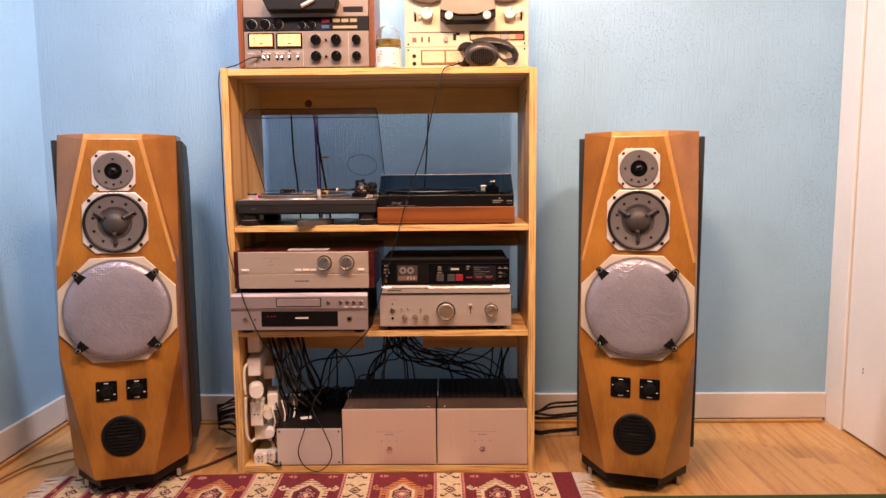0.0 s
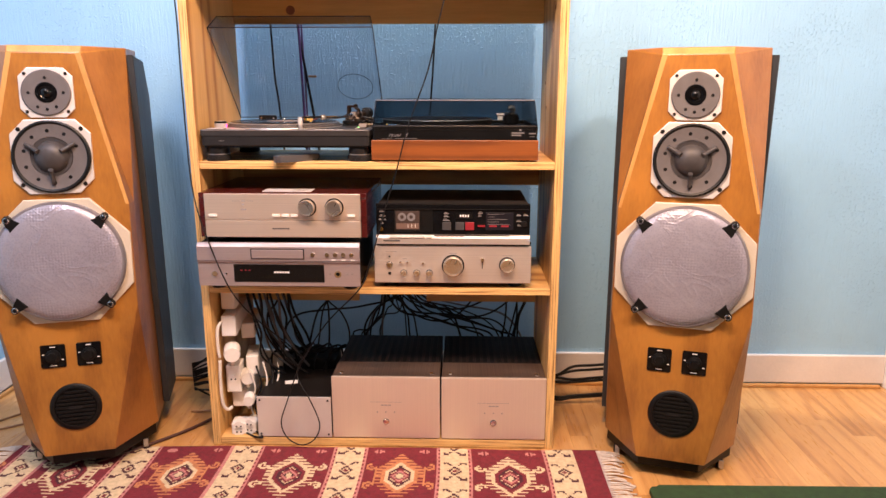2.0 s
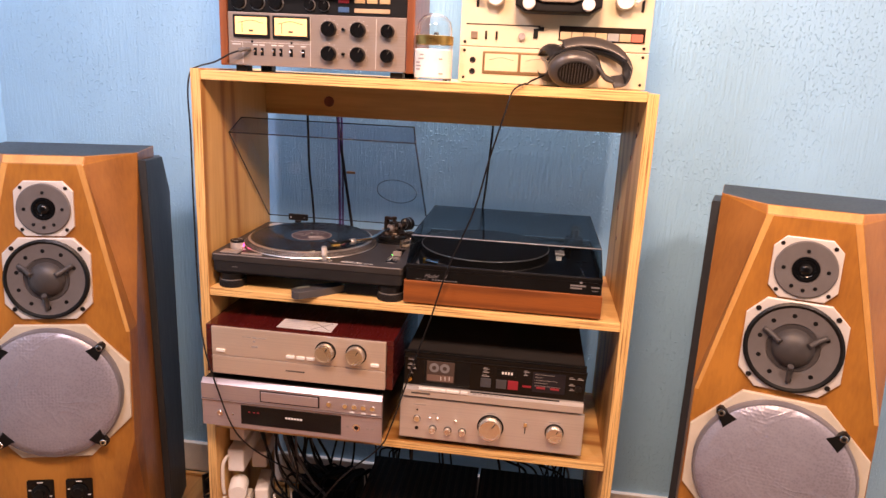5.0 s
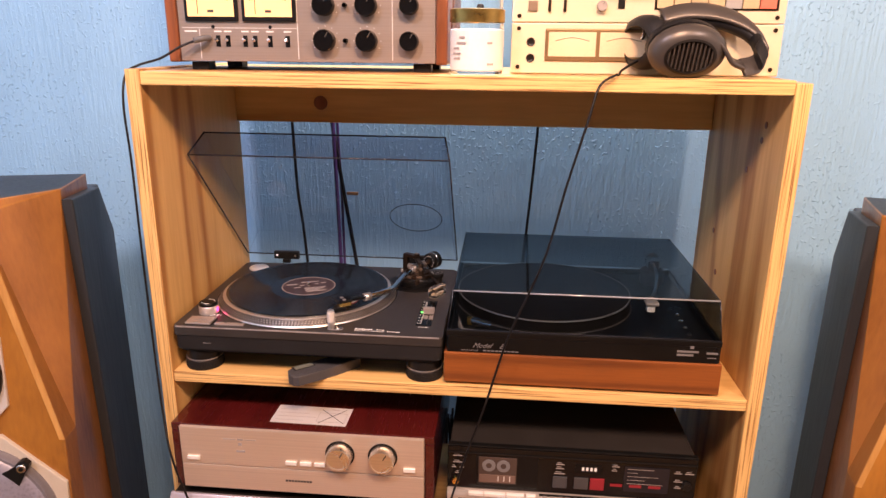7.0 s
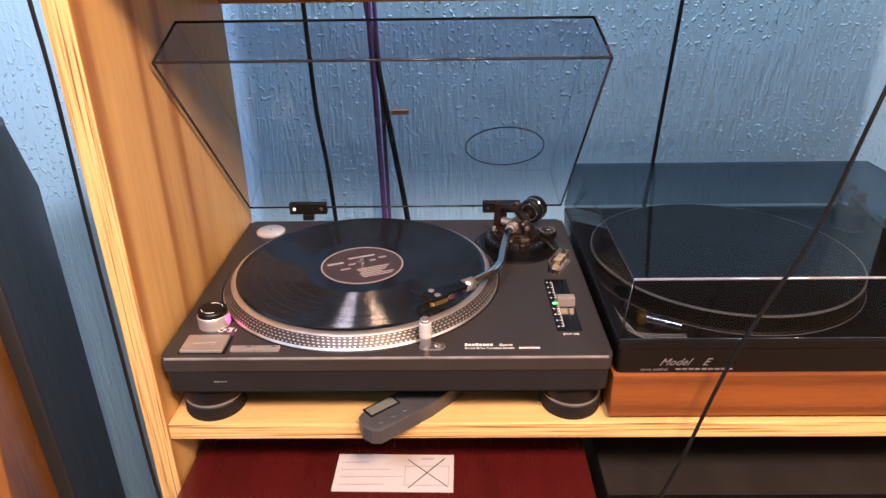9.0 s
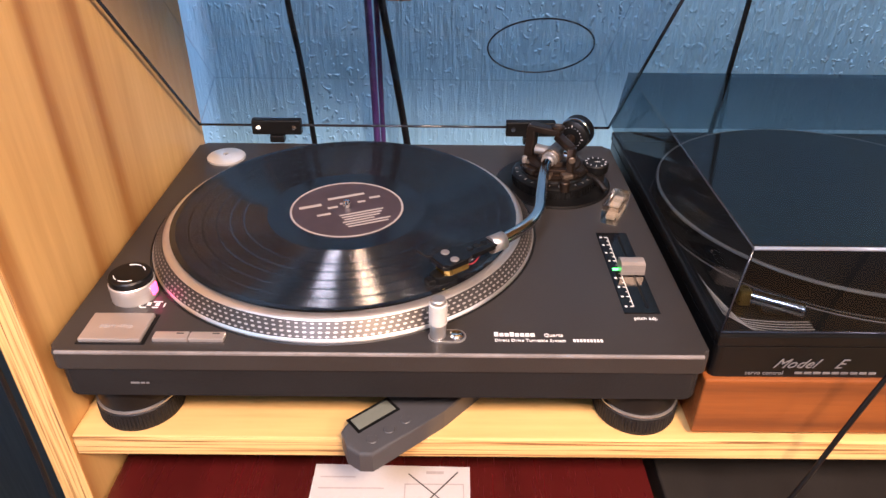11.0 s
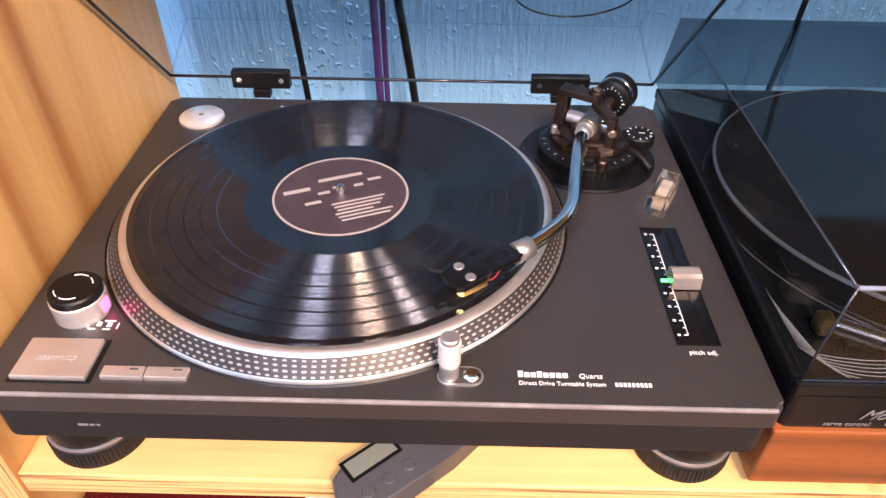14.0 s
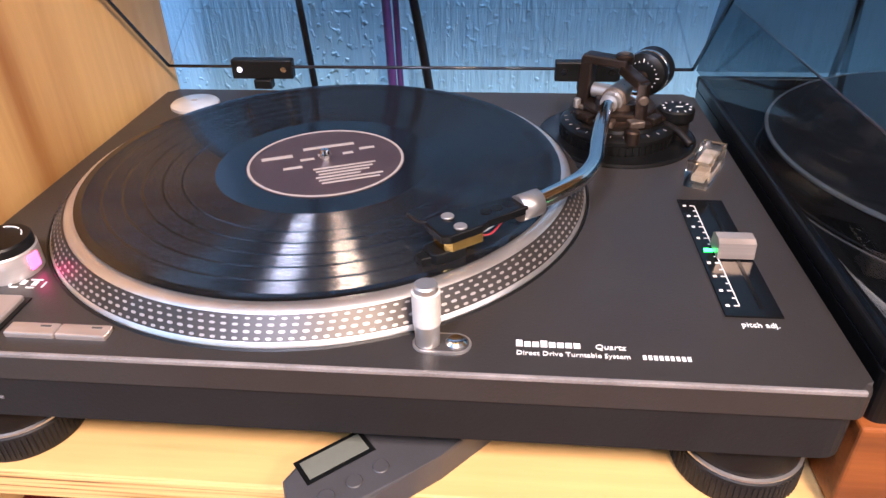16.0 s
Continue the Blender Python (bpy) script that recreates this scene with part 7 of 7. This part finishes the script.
for at, size, turn, n in (((-0.443, 0.080, 0.4040), (0.040, 0.05, 0.062), 4, 0), ((-0.446, 0.130, 0.3300), (0.042, 0.20, 0.062), 6, 0), ((-0.420, 0.190, 0.2950), (0.040, 0.16, 0.048), 10, 0), ((-0.440, 0.075, 0.1480), (0.042, 0.06, 0.085), 5, 1), ((-0.436, 0.150, 0.0900), (0.046, 0.16, 0.058), 4, 0), ((-0.400, 0.130, 0.1900), (0.036, 0.10, 0.060), 12, 0)):
    strip(at, size, turn, "white plastic mains socket strip fixed inside the rack", n)


def plug(at, r, d, turn, label="white round mains plug pushed into a strip"):
    pg = thing("mains_plug", at, label, "plug", "mains plugs", turn)
    part("body", sharpen(lathe(bmesh.new(), [(0, 0), (r, 0), (r, d * 0.8), (r * 0.9, d), (0, d)], (0, 0, 0), "-y", 28)), IVORY, pg)
    part("cord_sleeve", tube(bmesh.new(), [(0, -d * 0.6, -r * 0.8), (0, -d * 0.7, -r * 1.6)], 0.0055, 2, 10), IVORY, pg)


plug((-0.438, 0.055, 0.283), 0.024, 0.055, 18)
plug((-0.412, 0.090, 0.190), 0.020, 0.045, 22)
plug((-0.395, 0.060, 0.128), 0.017, 0.035, 8)
for at, turn in (((-0.425, 0.040, 0.026), 8), ((-0.385, 0.045, 0.030), -14)):
    strip(at, (0.042, 0.05, 0.036), turn, "white plastic mains adapter on the bottom board", 2)

# floor cords
cord([(-0.790, -0.120, 0.006), (-0.715, -0.050, 0.006), (-0.650, 0.020, 0.006), (-0.600, 0.080, 0.006), (-0.540, 0.170, 0.008), (-0.500, 0.230, 0.010)], 0.0050, CORD_BROWN, "flat dark cord running along the floor to the rack")
for k in range(14):
    x0, z0 = -0.655 + random.uniform(-0.01, 0.01), 0.045 + 0.007 * k
    cord([(-0.640, 0.24, z0 + 0.02), (-0.600, 0.25 + 0.01 * k, z0 + random.uniform(-0.02, 0.03)), (-0.560, 0.24, z0 + random.uniform(-0.03, 0.02)), (-0.515, 0.26, z0 + 0.012 + random.uniform(-0.02, 0.02)), (-0.497, 0.30, z0 + 0.02)], 0.0034, CORD, "black speaker cord in a loose coil beside the rack", "coiled cords")
cord([(-0.640, 0.20, 0.006), (-0.590, 0.21, 0.005), (-0.545, 0.23, 0.012), (-0.500, 0.25, 0.045)], 0.0030, CORD_TAN, "thin tan cord on the floor")
for k, (z0, z1) in enumerate(((0.105, 0.135), (0.095, 0.120), (0.085, 0.090), (0.078, 0.080), (0.035, 0.030), (0.028, 0.024))):
    cord([(0.512, 0.30 + 0.01 * k, z0), (0.560, 0.30, z0 + 0.012 * math.sin(k)), (0.610, 0.30, z1), (0.680, 0.305, z1 + 0.004), (0.790, 0.315, z1 + 0.010)], 0.0046, CORD, "black speaker cord between rack and loudspeaker", "speaker cords")
for y, x in ((0.10, -1.20), (0.0, -1.16)):
    cord([(-1.31, -0.60, 0.004), (-1.29, -0.25, 0.004), (-1.27 + (0.10 - y) * 0.3, 0.0, 0.004), (-1.20, 0.16 - (0.10 - y), 0.004), (-1.05, 0.26 - (0.1 - y), 0.004)], 0.0034, CORD_TAN, "thin tan cord lying on the floor", "floor cords")

# ---- rug ----
RED = plain("rug_red", (0.17, 0.016, 0.026), 0.95, 0, 0.35, 90.0, 0.9)
ECRU = plain("rug_cream", (0.62, 0.49, 0.31), 0.95, 0, 0.25, 90.0, 0.9)
ORANGE = plain("rug_orange", (0.50, 0.20, 0.085), 0.95, 0, 0.3, 90.0, 0.9)
MAROON = plain("rug_maroon", (0.065, 0.012, 0.02), 0.95, 0, 0.35, 90.0, 0.9)
PINK = plain("rug_pink", (0.50, 0.20, 0.18), 0.95, 0, 0.3, 90.0, 0.9)


def rug_colour(x, y):
    """0 red, 1 cream, 2 orange, 3 maroon, 4 pink."""
    if x > 0.567:
        return 0
    p = (x + 0.037) / 0.302
    n = math.floor(p)
    u = (p - n) * 0.302
    b = (y + 0.165 + 0.17) % 0.34 - 0.17
    if u < 0.214:
        a = u - 0.107
        A, B = abs(a), abs(b)
        if A > 0.101:
            return 4
        outer = 2 if n % 2 == 0 else 1
        d = max(A / 0.070, A / 0.100 + B / 0.118)
        if d < 0.13:
            return 1
        if d < 0.36:
            return (1, 3, 4, 0)[int(A / 0.008 + B / 0.010) % 4]
        if d < 0.46:
            return 3
        if d < 0.60:
            return 1 if outer == 2 else 0
        if d < 0.74:
            return outer
        if d < 0.98:
            return outer if int(B / 0.0075) % 2 == 0 or A > 0.066 else 0
        for cb in (0.046,):
            r = math.hypot(A - 0.080, B - cb)
            if 0.009 < r < 0.017 and not (A < 0.080 and B > cb):
                return outer
            if r < 0.005:
                return outer
        if B > 0.112 and abs(A - 0.066) + abs(B - 0.128) * 1.4 < 0.018 and abs(A - 0.066) > 0.002:
            return 4
        return 0
    a = u - 0.258
    A = abs(a)
    if A > 0.040:
        return 4 if int(y / 0.01) % 2 else 0
    c = (y + 0.07) % 0.13 - 0.065
    C = abs(c)
    d = A / 0.020 + C / 0.026
    if d < 0.35:
        return 0
    if 0.62 < d < 1.0:
        return 3
    if 0.026 < C < 0.042 and abs(A - (C - 0.020)) < 0.004:
        return 3
    if abs(C - 0.042) < 0.003 and 0.014 < A < 0.030:
        return 3
    if abs(A - 0.030) < 0.003 and 0.034 < C < 0.045:
        return 3
    return 1


rug = thing("rug", (-0.21, -0.5, 0.0), "red and cream woven kilim rug with medallions and white fringes", "rug", world=True)
bm = bmesh.new()
cell, rx0, ry1, nx, ny = 0.005, -1.060, -0.012, 340, 190
grid = [[bm.verts.new((rx0 + cell * i + 0.004 * math.sin(j * 0.05), ry1 - cell * j + 0.003 * math.sin(i * 0.06) - 0.018 * (rx0 + cell * i < -0.2) * (-0.2 - rx0 - cell * i) / 0.86, 0.0055 + 0.0012 * noise.noise((i * 0.06, j * 0.06, 0)))) for j in range(ny + 1)] for i in range(nx + 1)]
for i in range(nx):
    for j in range(ny):
        f = bm.faces.new([grid[i][j], grid[i][j + 1], grid[i + 1][j + 1], grid[i + 1][j]])
        f.material_index = rug_colour(rx0 + cell * (i + 0.5), ry1 - cell * (j + 0.5))
        f.smooth = True
edge = [e for e in bm.edges if e.is_boundary]
ext = bmesh.ops.extrude_edge_only(bm, edges=edge)
for v in ext["geom"]:
    if isinstance(v, bmesh.types.BMVert):
        v.co.z = 0.0005
bmesh.ops.recalc_face_normals(bm, faces=bm.faces)
part("woven_field", bm, [RED, ECRU, ORANGE, MAROON, PINK], rug)
FRINGE = plain("white_wool_fringe", (0.62, 0.55, 0.48), 0.9, 0, 0.2, 80.0, 0.5)
for x, s in ((0.638, 1), (-1.058, -1)):
    bm = bmesh.new()
    for k in range(130):
        y = ry1 - 0.006 - 0.0072 * k - (0.018 if s < 0 else 0)
        l = random.uniform(0.045, 0.070)
        d = random.uniform(-0.022, 0.010)
        tube(bm, [(x - s * 0.006, y, 0.006), (x + s * l * 0.5, y + d * 0.4, 0.006 + random.uniform(0.0, 0.004)), (x + s * l, y + d, 0.003)], 0.0021, 3, 5)
    tagged(part("fringe", bm, FRINGE, rug, "white knotted fringe"), kind="stuff")

# ---- green mat ----
gm = bmesh.new()
prism(gm, [(x, y + 0.010 * math.sin(x * 21) + 0.006 * math.sin(x * 47)) for x, y in rounded(0.735, 1.62, -0.95, -0.195, 0.03, 6)], 0.0, 0.014, bevel=0.005)
solo("door_mat", gm, GREEN, (1.15, -0.55, 0), "dark green pile mat on the wooden floor", "mat")


# ---- floor planks ----
def plank_wood(name):
    m, nt, b = tree(name)
    tc, info = nt.nodes.new("ShaderNodeTexCoord"), nt.nodes.new("ShaderNodeObjectInfo")
    mp = node(nt, "ShaderNodeMapping", Scale=(1, 0.07, 1))
    nt.links.new(tc.outputs["Object"], mp.inputs["Vector"])
    shift = nt.nodes.new("ShaderNodeVectorMath")
    shift.operation = "ADD"
    nt.links.new(mp.outputs["Vector"], shift.inputs[0])
    nt.links.new(maths(nt, "MULTIPLY", info.outputs["Random"], 37.0), shift.inputs[1])
    field = noise_of(nt, shift.outputs[0], 9.0, 2.0, 0.45, 0.6)
    wave = maths(nt, "ADD", maths(nt, "MULTIPLY", maths(nt, "SINE", maths(nt, "MULTIPLY", field, 34.0)), 0.5), 0.5)
    pores = noise_of(nt, shift.outputs[0], 210.0, 3.0)
    f = maths(nt, "ADD", maths(nt, "MULTIPLY", maths(nt, "POWER", wave, 2.0), 0.30), maths(nt, "MULTIPLY", pores, 0.45))
    f = maths(nt, "ADD", f, maths(nt, "MULTIPLY", info.outputs["Random"], 0.28))
    nt.links.new(ramp(nt, f, [(0.15, (0.66, 0.37, 0.135)), (0.5, (0.54, 0.275, 0.09)), (0.95, (0.33, 0.14, 0.038))]), b.inputs["Base Color"])
    nt.links.new(maths(nt, "ADD", maths(nt, "MULTIPLY", pores, 0.15), 0.22), b.inputs["Roughness"])
    b.inputs["Coat Weight"].default_value = 0.2
    bump(nt, b, pores, 0.06, 0.0006)
    return m


OAK = plank_wood("oak_laminate_strip")
floor = bpy.data.objects["floor"]
cols = 47
pw = (X1 + 0.04 - X0) / cols
rest = bmesh.new()
for i in range(cols):
    x0, y = X0 + pw * i, Y1 - random.uniform(0.05, 0.42)
    hi = Y1
    while hi > Y0:
        near = hi > -0.62
        bm = bmesh.new() if near else rest
        box(bm, x0 + 0.0002, x0 + pw - 0.0002, max(y, Y0) + 0.0002, hi - 0.0002, -0.0078, 0.0)
        if near:
            c = ((x0 + pw / 2), (max(y, Y0) + hi) / 2, 0)
            bmesh.ops.translate(bm, vec=-Vector(c), verts=bm.verts)
            ob = new("plank", mesh_of("plank", bm, OAK))
            ob.parent, ob.location = floor, c
        hi, y = y, y - random.uniform(0.30, 0.55)
ob = new("plank_field", mesh_of("plank_field", rest, PLANK))
ob.parent = floor
tagged(ob, kind="stuff")
